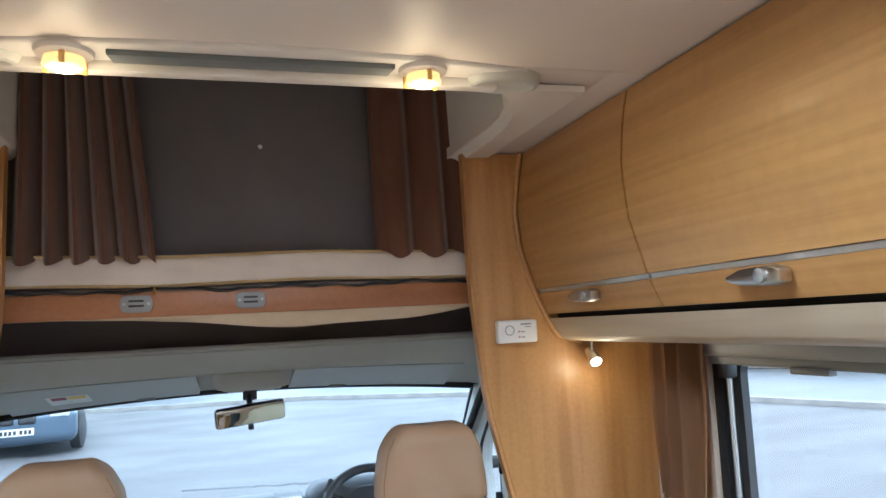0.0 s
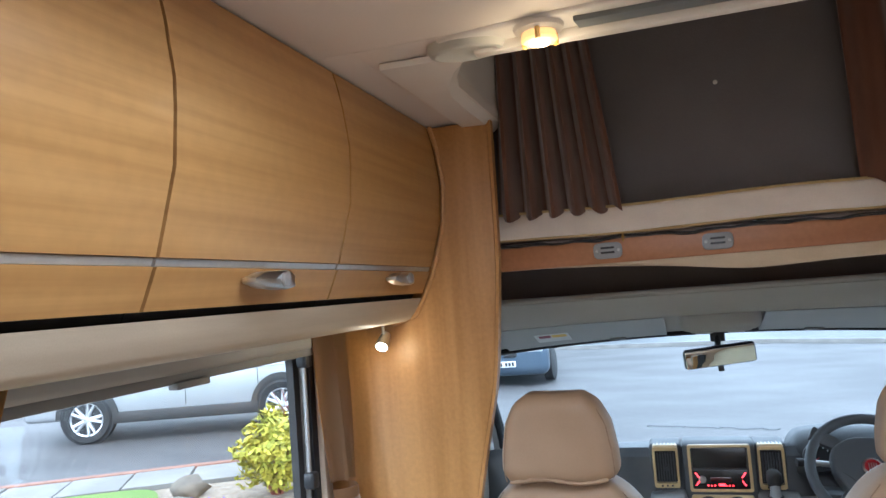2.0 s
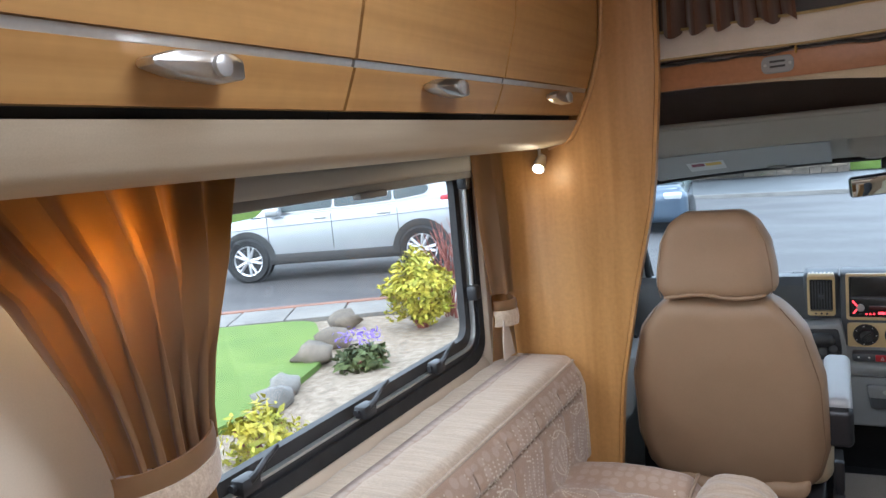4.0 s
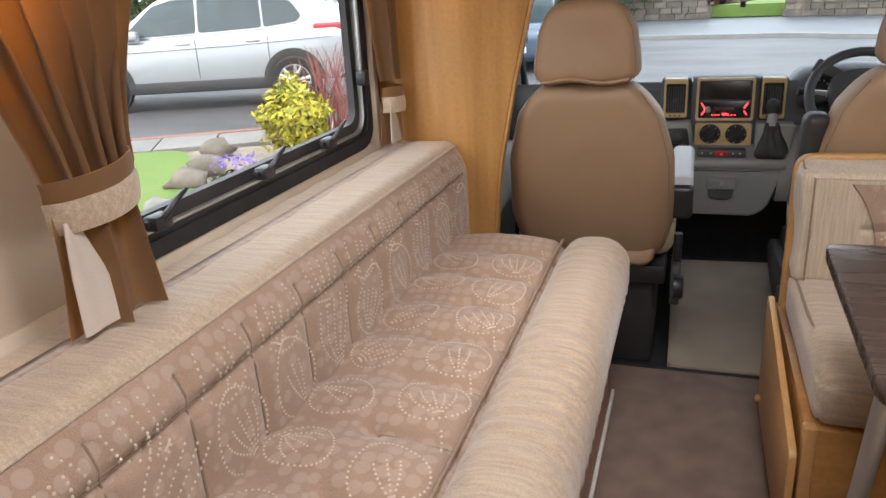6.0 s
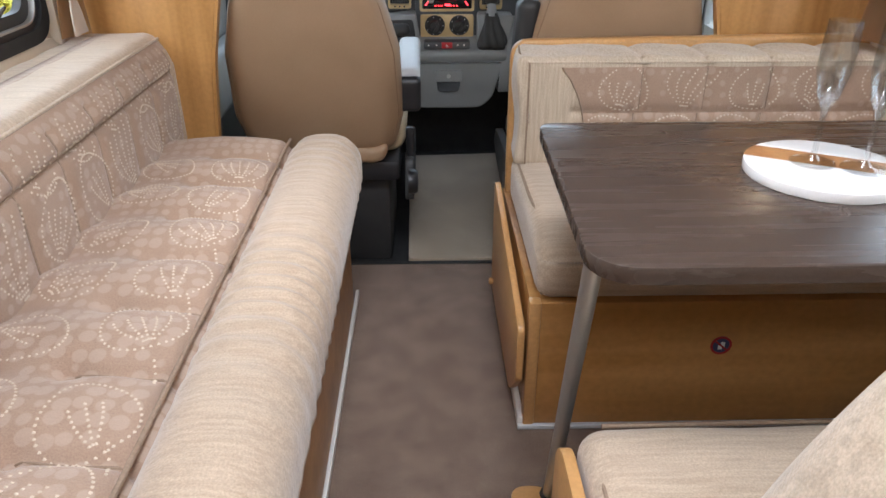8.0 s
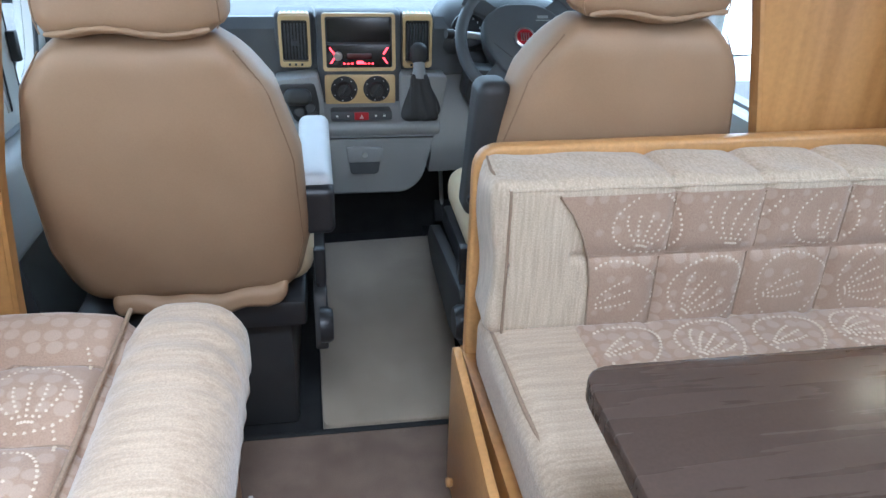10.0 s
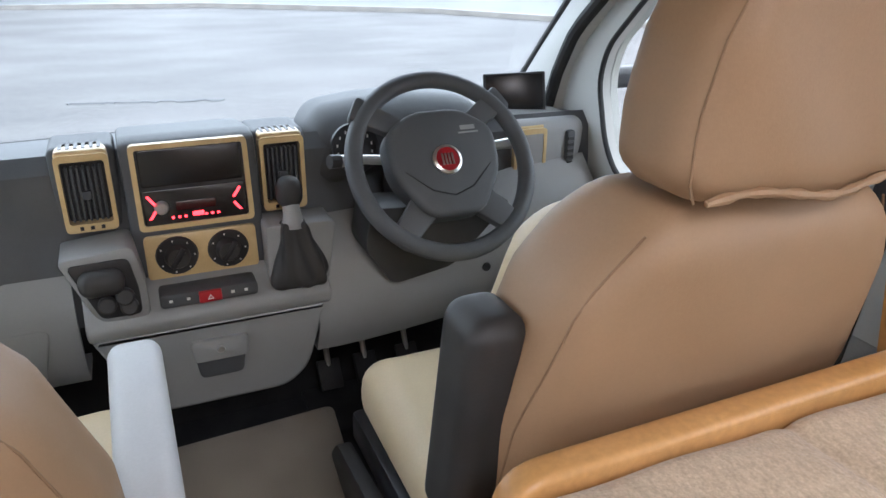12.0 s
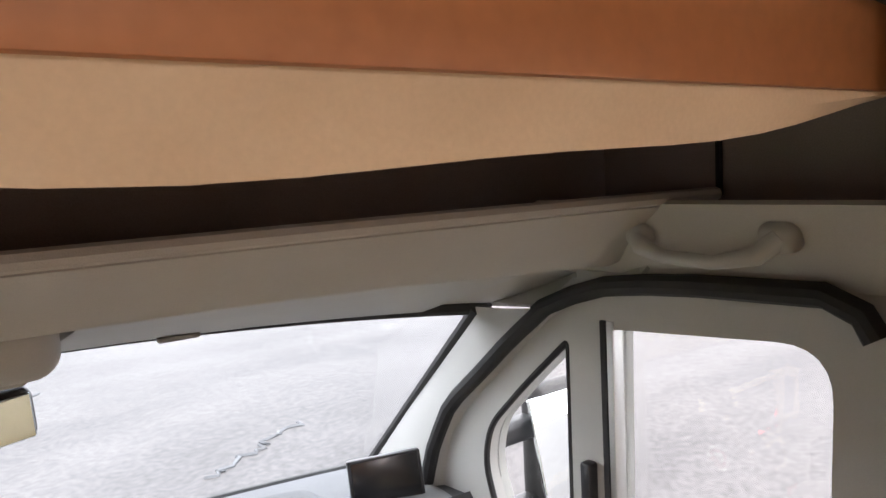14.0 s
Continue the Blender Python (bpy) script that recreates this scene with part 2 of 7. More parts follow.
TABLE = material("wenge laminate", (0.062, 0.042, 0.032), 0.24, second=(0.069, 0.047, 0.036), scale=(3.5, 60, 20), detail=9, fine=0.12, fine_scale=260, bump=0.03, bump_scale=300, rough2=0.30)
CEIL = material("cream ceiling board", (0.78, 0.72, 0.66), 0.5, second=(0.74, 0.68, 0.62), scale=(2, 2, 2), fine=0.015, fine_scale=300)
PLASTIC = material("white plastic", (0.80, 0.77, 0.72), 0.4, second=(0.76, 0.73, 0.68), scale=(5, 5, 5), fine=0.01)
WALL = material("beige wall lining", (0.62, 0.52, 0.40), 0.7, second=(0.58, 0.48, 0.36), scale=(5, 5, 5), fine=0.03, fine_scale=400, bump=0.1)
SPEAKER = material("pale grey plastic", (0.55, 0.56, 0.52), 0.5, second=(0.51, 0.52, 0.48), scale=(9, 9, 9), fine=0.03)
PELMET = material("cream vinyl pelmet", (0.50, 0.42, 0.30), 0.55, second=(0.46, 0.38, 0.27), scale=(40, 4, 40), fine=0.04, fine_scale=500)
CARPET = material("brown loop carpet", (0.150, 0.100, 0.072), 0.95, second=(0.200, 0.140, 0.102), scale=(12, 12, 12), fine=0.55, fine_scale=420, bump=1.0, bump_scale=380, sheen=0.3, spec=0.1)
CABMAT = material("beige cab carpet", (0.39, 0.325, 0.245), 0.95, second=(0.29, 0.24, 0.18), scale=(4, 3, 5), fine=0.4, fine_scale=500, bump=1.0, bump_scale=450, sheen=0.3, spec=0.1)
CHENILLE = material("striped chenille", (0.49, 0.38, 0.275), 0.9, second=(0.41, 0.31, 0.22), scale=(9, 150, 90), detail=5, fine=0.16, fine_scale=350, bump=0.5, bump_scale=260, sheen=0.35, spec=0.15)
CHENILLE_Z = material("upright striped chenille", (0.53, 0.43, 0.32), 0.9, second=(0.43, 0.34, 0.245), scale=(190, 90, 11), detail=5, fine=0.16, fine_scale=350, bump=0.5, bump_scale=260, sheen=0.35, spec=0.15)
STITCH = material("cream embroidery thread", (0.62, 0.51, 0.39), 0.8, second=(0.54, 0.44, 0.33), scale=(60, 60, 60), fine=0.05)
LEATHERSEAM = material("stitched leather seam", (0.27, 0.17, 0.097), 0.6, second=(0.235, 0.148, 0.083), scale=(90, 90, 90))
PIPING = material("seam piping", (0.29, 0.205, 0.14), 0.85, second=(0.245, 0.17, 0.115), scale=(80, 80, 80), fine=0.1)


def damask():
    """Taupe weave with pale round spots."""
    m = material("spotted damask", (0.365, 0.25, 0.178), 0.9, second=(0.325, 0.218, 0.152), scale=(7, 7, 7), fine=0.12, fine_scale=420, bump=0.4, bump_scale=420, sheen=0.3, spec=0.15)
    n, l = m.node_tree.nodes, m.node_tree.links
    bsdf = n["Principled BSDF"]
    src = bsdf.inputs["Base Color"].links[0].from_socket
    co, vor, mr, mix = n.new("ShaderNodeTexCoord"), n.new("ShaderNodeTexVoronoi"), n.new("ShaderNodeMapRange"), n.new("ShaderNodeMix")
    vor.inputs["Scale"].default_value, vor.inputs["Randomness"].default_value = 34, 0.35
    l.new(co.outputs["Object"], vor.inputs["Vector"])
    mr.inputs["From Min"].default_value, mr.inputs["From Max"].default_value = 0.46, 0.40
    mr.inputs["To Max"].default_value = 0.42
    l.new(vor.outputs["Distance"], mr.inputs["Value"])
    mix.data_type = "RGBA"
    mix.inputs["B"].default_value = (0.48, 0.37, 0.29, 1)
    l.new(mr.outputs[0], mix.inputs["Factor"])
    l.new(src, mix.inputs["A"])
    l.new(mix.outputs["Result"], bsdf.inputs["Base Color"])
    return m


DAMASK = damask()
CURTAIN = material("brown curtain cloth", (0.115, 0.048, 0.027), 0.85, second=(0.14, 0.062, 0.036), scale=(20, 20, 6), fine=0.08, fine_scale=500, sheen=0.4, spec=0.2)
DRAPE = material("tan curtain cloth", (0.25, 0.155, 0.08), 0.8, second=(0.205, 0.125, 0.062), scale=(12, 12, 4), fine=0.06, fine_scale=500, sheen=0.3, spec=0.2)
dn, dl = DRAPE.node_tree.nodes, DRAPE.node_tree.links
thin, both = dn.new("ShaderNodeBsdfTranslucent"), dn.new("ShaderNodeMixShader")
thin.inputs[0].default_value, both.inputs[0].default_value = (0.78, 0.44, 0.10, 1), 0.42
dl.new(dn["Principled BSDF"].outputs[0], both.inputs[1])
dl.new(thin.outputs[0], both.inputs[2])
dl.new(both.outputs[0], dn["Material Output"].inputs[0])
LINING = material("pale curtain lining", (0.52, 0.43, 0.35), 0.8, second=(0.48, 0.40, 0.32), scale=(12, 12, 6), fine=0.03)
LEATHER = material("tan leatherette", (0.345, 0.220, 0.128), 0.54, second=(0.315, 0.20, 0.114), scale=(6, 6, 6), fine=0.03, fine_scale=300, bump=0.12, bump_scale=700)
CREAM = material("cream leatherette", (0.68, 0.56, 0.37), 0.45, second=(0.64, 0.52, 0.34), scale=(6, 6, 6), fine=0.03, bump=0.1, bump_scale=600)
MATTRESS = material("cream mattress cover", (0.74, 0.66, 0.58), 0.9, second=(0.68, 0.6, 0.52), scale=(9, 9, 20), fine=0.03, bump=0.2)
GREYPANEL = material("grey felt panel", (0.15, 0.138, 0.142), 0.95, second=(0.168, 0.155, 0.158), scale=(5, 5, 5), fine=0.1, fine_scale=600, bump=0.3, spec=0.1)
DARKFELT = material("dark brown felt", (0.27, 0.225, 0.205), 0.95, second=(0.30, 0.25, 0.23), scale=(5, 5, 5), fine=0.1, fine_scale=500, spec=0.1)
HEADLINER = material("grey headliner", (0.50, 0.49, 0.46), 0.85, second=(0.47, 0.46, 0.43), scale=(5, 5, 5), fine=0.05, fine_scale=700, bump=0.2, bump_scale=700, spec=0.2)
DASH = material("dark dashboard plastic", (0.062, 0.066, 0.072), 0.55, second=(0.075, 0.08, 0.086), scale=(9, 9, 9), fine=0.12, fine_scale=900, bump=0.2, bump_scale=900)
GREY = material("grey trim plastic", (0.255, 0.26, 0.26), 0.5, second=(0.275, 0.28, 0.28), scale=(7, 7, 7), fine=0.08, fine_scale=900, bump=0.15, bump_scale=900)
LIGHTGREY = material("light grey trim plastic", (0.42, 0.42, 0.40), 0.5, second=(0.40, 0.40, 0.38), scale=(7, 7, 7), fine=0.04, fine_scale=900, bump=0.1, bump_scale=900)
PALEBLUE = material("pale grey vinyl", (0.50, 0.51, 0.52), 0.45, second=(0.47, 0.48, 0.49), scale=(9, 9, 9), fine=0.03)
BLACK = material("black plastic", (0.018, 0.018, 0.02), 0.4, second=(0.024, 0.024, 0.026), scale=(9, 9, 9), fine=0.1)
BLACKSOFT = material("soft black plastic", (0.026, 0.025, 0.025), 0.55, second=(0.034, 0.033, 0.032), scale=(12, 12, 12), fine=0.15, fine_scale=800)
RUBBER = material("black rubber", (0.012, 0.012, 0.013), 0.7, second=(0.02, 0.02, 0.02), scale=(20, 20, 20), fine=0.1)
GOLDTRIM = material("pale wood-effect trim", (0.60, 0.44, 0.22), 0.35, second=(0.54, 0.38, 0.18), scale=(12, 30, 30), fine=0.05, coat=0.3)
CHROME = material("brushed metal", (0.62, 0.60, 0.57), 0.28, 1.0, second=(0.55, 0.53, 0.5), scale=(80, 8, 80), fine=0.03)
SATIN = material("satin grey metal", (0.50, 0.50, 0.49), 0.35, 0.7, second=(0.46, 0.46, 0.45), scale=(60, 60, 8), fine=0.03)
SILVERLINE = material("silver strip", (0.55, 0.54, 0.50), 0.3, 0.6, second=(0.5, 0.49, 0.46), scale=(8, 60, 60), fine=0.02)
SCREEN = material("black screen", (0.008, 0.008, 0.010), 0.26, second=(0.012, 0.012, 0.014), scale=(5, 5, 5))
RED = material("red enamel", (0.36, 0.012, 0.02), 0.3, second=(0.30, 0.01, 0.016), scale=(20, 20, 20), coat=0.4)
REDBUTTON = material("red button", (0.42, 0.015, 0.02), 0.4, second=(0.38, 0.012, 0.018), scale=(20, 20, 20))
WHITEMARK = material("white print", (0.75, 0.75, 0.73), 0.5, second=(0.7, 0.7, 0.68), scale=(30, 30, 30))
MARBLE = material("white marble", (0.80, 0.77, 0.74), 0.2, second=(0.62, 0.58, 0.55), scale=(9, 14, 9), detail=8, fine=0.02, mix=(0.55, 0.85))
ACACIA = material("acacia wood", (0.30, 0.12, 0.04), 0.35, second=(0.44, 0.22, 0.085), scale=(30, 6, 20), detail=6, fine=0.12, fine_scale=90)
SEATBELT = material("black webbing", (0.02, 0.02, 0.022), 0.8, second=(0.028, 0.028, 0.03), scale=(200, 200, 20), fine=0.1)
CLEAR = glass("window glass", (0.94, 0.97, 0.96), film=0.0)
SCREENGLASS = glass("windscreen glass", (0.92, 0.97, 0.97), film=0.0)
CRYSTAL = glass("crystal", (0.93, 0.94, 0.94), 0.13)
MIRROR = material("mirror glass", (0.75, 0.78, 0.78), 0.02, 1.0)
LAMPGLOW = glow("warm lamp", (1.0, 0.60, 0.20), 0.55)
BULBGLOW = glow("lamp bulb", (1.0, 0.80, 0.45), 6)
AMBER = material("amber lens", (0.85, 0.55, 0.16), 0.2, second=(0.8, 0.5, 0.13), scale=(40, 40, 40))
SPOTGLOW = glow("spot bulb", (1.0, 0.86, 0.6), 40)
REDGLOW = glow("red display", (1.0, 0.04, 0.05), 2.5)

# ---- setting: the living space ----
MID = 0.033  # the middle of the living space
WL, WR = -1.02, 1.086  # inner faces of its side walls
ROOF = 1.862


def structure(name, bm, mat, label, category):
    return single(name, bm, mat, label, category, kind="structure")


def side_wall(name, x0, x1, y0, y1, w0, w1, z0, z1):
    """A wall along y with one window opening through it."""
    bm = join(box(x0, x1, y0, w0, -0.1, 1.95, 0), box(x0, x1, w1, y1, -0.1, 1.95, 0), box(x0, x1, w0, w1, -0.1, z0, 0), box(x0, x1, w0, w1, z1, 1.95, 0))
    return structure(name, bm, WALL, "beige lined side wall with a window opening", "wall")


side_wall("wall_left", WL - 0.035, WL, -1.4, 2.02, 0.70, 1.80, 0.775, 1.36)
side_wall("wall_right", WR, WR + 0.035, -1.4, 2.02, 0.25, 1.60, 0.775, 1.36)
structure("wall_rear", box(WL - 0.03, WR + 0.03, -1.44, -1.4, -0.1, 1.95, 0), WALL, "plain beige rear wall", "wall")
structure("floor", box(WL, WR, -1.4, 2.03, -0.06, 0.0, 0), CARPET, "brown fitted loop-pile carpet", "floor")

# ceiling with holes for two added, unseen rooflights and a wide bay cut out for the bed over the cab
bay = rounded([(-0.49, 2.05), (-0.49, 1.335), (0.555, 1.335), (0.555, 2.05)], [0, 0.17, 0.17, 0], 6)
roof = bmesh.new()
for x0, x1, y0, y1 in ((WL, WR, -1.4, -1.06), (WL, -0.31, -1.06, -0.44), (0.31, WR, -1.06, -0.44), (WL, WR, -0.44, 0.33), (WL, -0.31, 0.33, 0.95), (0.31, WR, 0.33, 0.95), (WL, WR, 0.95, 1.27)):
    roof = join(roof, box(x0, x1, y0, y1, ROOF, ROOF + 0.03, 0))
roof = join(roof, box(WL, -0.60, 1.272, 2.02, ROOF, ROOF + 0.03, 0.002), box(0.665, WR, 1.272, 2.02, ROOF, ROOF + 0.03, 0.002), prism([(-0.60, 1.272), (-0.60, 2.02), *bay[: len(bay) // 2], (MID, 1.335), (MID, 1.272)], "z", ROOF, ROOF + 0.03), prism([(MID, 1.272), (MID, 1.335), *bay[len(bay) // 2 :], (0.665, 2.02), (0.665, 1.272)], "z", ROOF, ROOF + 0.03))
structure("ceiling", roof, CEIL, "cream board ceiling with a bay over the cab", "ceiling")
# invented rooflight frames, never in view, round the two fill lamps
for mid_y, nm in ((0.64, "rooflight"), (-0.75, "added_rooflight_rear")):
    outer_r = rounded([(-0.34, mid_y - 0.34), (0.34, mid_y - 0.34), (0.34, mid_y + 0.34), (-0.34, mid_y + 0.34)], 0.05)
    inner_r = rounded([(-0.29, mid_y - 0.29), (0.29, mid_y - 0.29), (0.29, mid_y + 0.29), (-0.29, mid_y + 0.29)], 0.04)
    structure(nm, frame_prism(outer_r, inner_r, "z", ROOF - 0.012, ROOF + 0.105), PLASTIC, "white frame of an added open rooflight, out of view", "rooflight")
structure("roof_skin", join(box(-1.08, -1.05, 1.2, 3.05, 1.89, 2.40, 0), box(1.12, 1.15, 1.2, 3.05, 1.89, 2.40, 0), box(-1.08, 1.15, 1.18, 1.2, 1.89, 2.40, 0), box(-1.08, 1.15, 3.03, 3.06, 1.45, 2.40, 0), box(-1.08, -0.98, 1.93, 3.05, 1.40, 1.9, 0), box(1.0, 1.15, 1.93, 3.05, 1.40, 1.9, 0), box(-1.3, 1.4, 1.18, 3.1, 2.38, 2.41, 0), box(WL - 0.06, -0.36, -1.44, 1.18, 1.97, 1.99, 0), box(0.36, WR + 0.06, -1.44, 1.18, 1.97, 1.99, 0), box(-0.36, 0.36, -1.44, -1.10, 1.97, 1.99, 0), box(-0.36, 0.36, -0.40, 0.28, 1.97, 1.99, 0), box(-0.36, 0.36, 1.0, 1.18, 1.97, 1.99, 0)), PLASTIC, "white outer roof skin", "roof")

TRIMZ = ROOF + 0.016
# trim round the front of the ceiling, which carries two lamps and two loudspeakers
trim_top = []
for i in range(25):
    u = -1 + i / 12
    x = MID - 0.005 + 0.51 * u
    bow = 1.235 + 0.05 * u * u
    end = max(0.0, (abs(u) - 0.9) / 0.1)
    trim_top.append((x, bow + 0.06 * end * end))
trim_front = [(MID + 0.46 * (1 - i / 12), 1.345 - 0.02 * (1 - (1 - i / 12) ** 2)) for i in range(25)]
trim = prism(trim_top + trim_front, "z", TRIMZ - 0.024, TRIMZ - 0.002, 0.008, 3)
trim_thing = structure("trim", trim, PLASTIC, "white moulded trim along the ceiling bay", "trim")
groove = prism([(MID - 0.235, 1.268), (MID + 0.215, 1.268), (MID + 0.21, 1.305), (MID - 0.23, 1.305)], "z", TRIMZ - 0.034, TRIMZ - 0.022, 0.003)
part("recessed_strip", groove, material("slate grey strip", (0.16, 0.18, 0.19), 0.4, second=(0.18, 0.2, 0.21), scale=(4, 4, 4)), trim_thing, "slate grey strip")
part("lip", box(MID - 0.42, MID + 0.42, 1.318, 1.346, TRIMZ - 0.042, TRIMZ - 0.022, 0.006), PLASTIC, trim_thing)
for s in (-1, 1):
    rows = []
    for i in range(9):
        a = i / 8
        y = 1.345 + 0.655 * a
        inward = 0.11 * max(0.0, 1 - a * 2.2) ** 2
        rows.append([(MID + s * 0.61, y, ROOF - 0.003), (MID + s * (0.552 - inward), y, ROOF - 0.005), (MID + s * (0.540 - inward), y, ROOF + 0.006), (MID + s * (0.536 - inward), y, ROOF + 0.2), (MID + s * (0.52 - inward), y, 2.38)])
    structure("cheek_panel", sheet(rows, 0.012), PLASTIC, "white moulded cheek of the ceiling bay", "panel")
for x in (-0.263, 0.302):
    lampthing = thing("ceiling_lamp", (x, 1.288, TRIMZ - 0.025), "small round amber-glass ceiling lamp, lit", "lamp", "lamps on the ceiling trim")
    m = Matrix.Translation((x, 1.288, TRIMZ - 0.024))
    part("base", lathe([(0, 0), (0.043, 0), (0.041, -0.007), (0.034, -0.011), (0, -0.012)], m), PLASTIC, lampthing)
    part("lens", lathe([(0.0, -0.011), (0.029, -0.011), (0.031, -0.024), (0.027, -0.027), (0.0, -0.027)], m), LAMPGLOW, lampthing, "glowing amber lens")
    part("bulb", lathe([(0.0, -0.0268), (0.017, -0.0272), (0.015, -0.031), (0.0, -0.033)], m, 20), BULBGLOW, lampthing, "bright warm bulb")
    for k in range(3):
        c, sn = math.cos(k * 2.1 + 0.6), math.sin(k * 2.1 + 0.6)
        part("claw", box(x + 0.031 * c - 0.004, x + 0.031 * c + 0.004, 1.288 + 0.031 * sn - 0.004, 1.288 + 0.031 * sn + 0.004, TRIMZ - 0.054, TRIMZ - 0.03, 0.001), AMBER, lampthing)
    lamp("ceiling_lamp_light", "POINT", (x, 1.288, TRIMZ - 0.085), (x, 1.288, 0), 0.28, WARM, radius=0.03)
for s in (-1, 1):
    spk = thing("loudspeaker", (MID + s * 0.435, 1.31, TRIMZ - 0.024), "oval cream loudspeaker cover in the ceiling trim", "loudspeaker", "loudspeakers")
    m = Matrix.Translation((MID + s * 0.432, 1.322, TRIMZ - 0.026)) @ Matrix.Diagonal((0.98, 0.62, 1, 1))
    part("cover", lathe([(0, -0.008), (0.054, -0.008), (0.060, -0.012), (0.068, -0.010), (0.074, 0), (0.074, 0.018), (0, 0.019)], m), SPEAKER, spk)
    part("slot", box(MID + s * 0.405 - 0.012, MID + s * 0.405 + 0.012, 1.338, 1.344, TRIMZ - 0.036, TRIMZ - 0.030, 0.002), BLACK, spk)

# pillar boards either side of the cab opening
EDGEX = [(0.0, 0.73), (0.462, 0.705), (0.69, 0.685), (0.945, 0.635), (1.2, 0.575), (1.5, 0.548), (1.862, 0.543)]
for s, name in ((-1, "pillar_left"), (1, "pillar_right")):
    inner = [(MID + s * along(EDGEX, z), z) for z in [0.02 + i * 1.838 / 24 for i in range(25)]]
    out = MID + s * 1.053
    bm = prism(inner + [(out, 1.858), (out, 0.02)], "y", 1.9, 1.925, 0.004)
    ob = structure(name, bm, WOODV, "upright beech-veneered board beside the cab opening", "board")
    strip = [[(MID + s * (along(EDGEX, z) - 0.001), y, z) for y in (1.898, 1.913, 1.927)] for z in [0.02 + i * 1.838 / 24 for i in range(25)]]
    part("edge_return", sheet(strip, 0.008), WOODV, ob)

# ---- overhead lockers ----
PROFILE = [(1.860, 0.705), (1.80, 0.690), (1.70, 0.678), (1.60, 0.686), (1.50, 0.715), (1.487, 0.719), (1.43, 0.744), (1.415, 0.752), (1.385, 0.768), (1.360, 0.786), (1.350, 0.81), (1.346, 0.86)]


def shell(s, z0, z1, y0, y1, off=0.0, n=10, thick=0.016):
    """A slice of the locker front's curve, from z0 to z1 and y0 to y1."""
    table = [(z, x) for z, x in PROFILE][::-1]
    rows = []
    for i in range(n + 1):
        z = lerp(z0, z1, i / n)
        x = along(table, z) - off
        rows.append([(MID + s * x, y, z) for y in (y0, (y0 + y1) / 2, y1)])
    rows2 = [[(p[0] + s * thick, p[1], p[2]) for p in row] for row in rows]
    bm = sheet(rows)
    b2 = sheet(rows2[::-1])
    bm = join(bm, b2)
    bm.verts.ensure_lookup_table()
    bmesh.ops.bridge_loops(bm, edges=[e for e in bm.edges if e.is_boundary])
    bmesh.ops.recalc_face_normals(bm, faces=bm.faces[:])
    return bm


def locker_handle(s, y, z, parent, flip=1):
    table = [(zz, x) for zz, x in PROFILE][::-1]
    x = MID + s * (along(table, z) - 0.004)
    out = rounded([(-0.062, 0.004), (-0.03, 0.013), (0.04, 0.015), (0.058, 0.008), (0.058, -0.012), (0.03, -0.016), (-0.03, -0.012), (-0.062, -0.004)], 0.004, 2)
    pts = [(y + a * flip, z + b) for a, b in out]
    h = part("handle", prism(pts, "x", min(x, x - s * 0.026), max(x, x - s * 0.026), 0.004), CHROME, parent, "brushed metal handle")
    bmm = lathe([(0, 0), (0.0115, 0), (0.0115, 0.006), (0.008, 0.008), (0, 0.008)], Matrix.Translation((x - s * 0.026, y + 0.022 * flip, z)) @ Matrix.Rotation(-s * math.pi / 2, 4, "Y"), 18)
    part("button", bmm, SATIN, h)


def locker(s, y0, y1, hy, flip, group):
    g = 0.0035
    t = thing("overhead_locker", (MID + s * 0.87, (y0 + y1) / 2, 1.40), "beech-veneered overhead locker with a curved door", "locker", group)
    wall = MID + s * 1.05
    body = prism([(MID + s * 0.725, 1.856), (MID + s * 0.70, 1.70), (MID + s * 0.735, 1.50), (MID + s * 0.785, 1.40), (MID + s * 0.83, 1.365), (wall, 1.365), (wall, 1.856)], "y", y0 + 0.001, y1 - 0.001)
    part("body", body, BLACKSOFT, t)
    part("door", shell(s, 1.490, 1.857, y0 + g, y1 - g), WOOD, t)
    part("lower_rail", shell(s, 1.424, 1.4785, y0 + g, y1 - g, 0.0, 4), WOOD, t)
    part("silver_strip", shell(s, 1.4795, 1.489, y0 + g, y1 - g, -0.004, 2), SILVERLINE, t, "silver metal strip")
    locker_handle(s, hy, 1.460, t, flip)
    return t


for y0, y1, hy in ((0.10, 0.83, 0.536), (0.83, 1.338, 1.082), (1.338, 1.888, 1.647)):
    locker(-1, y0, y1, hy, 1, "lockers over the sofa")
for y0, y1, hy in ((0.30, 1.348, 1.035), (1.348, 1.888, 1.612)):
    locker(1, y0, y1, hy, -1, "lockers over the dinette")
for s, y0 in ((-1, 0.10), (1, 0.30)):
    single("pelmet", shell(s, 1.3465, 1.412, y0, 1.892, 0.0, 10, 0.008), PELMET, "cream vinyl pelmet curving under the overhead lockers", "pelmet")
    table = [(z, x) for z, x in PROFILE][::-1]
    bead = [(MID + s * (along(table, z) - 0.006), 1.894, z) for z in [1.858 - i * 0.511 / 26 for i in range(27)]]
    single("bead", tube(bead, 0.0065, 8), EDGE, "rounded wooden edging along the locker end", "edging")

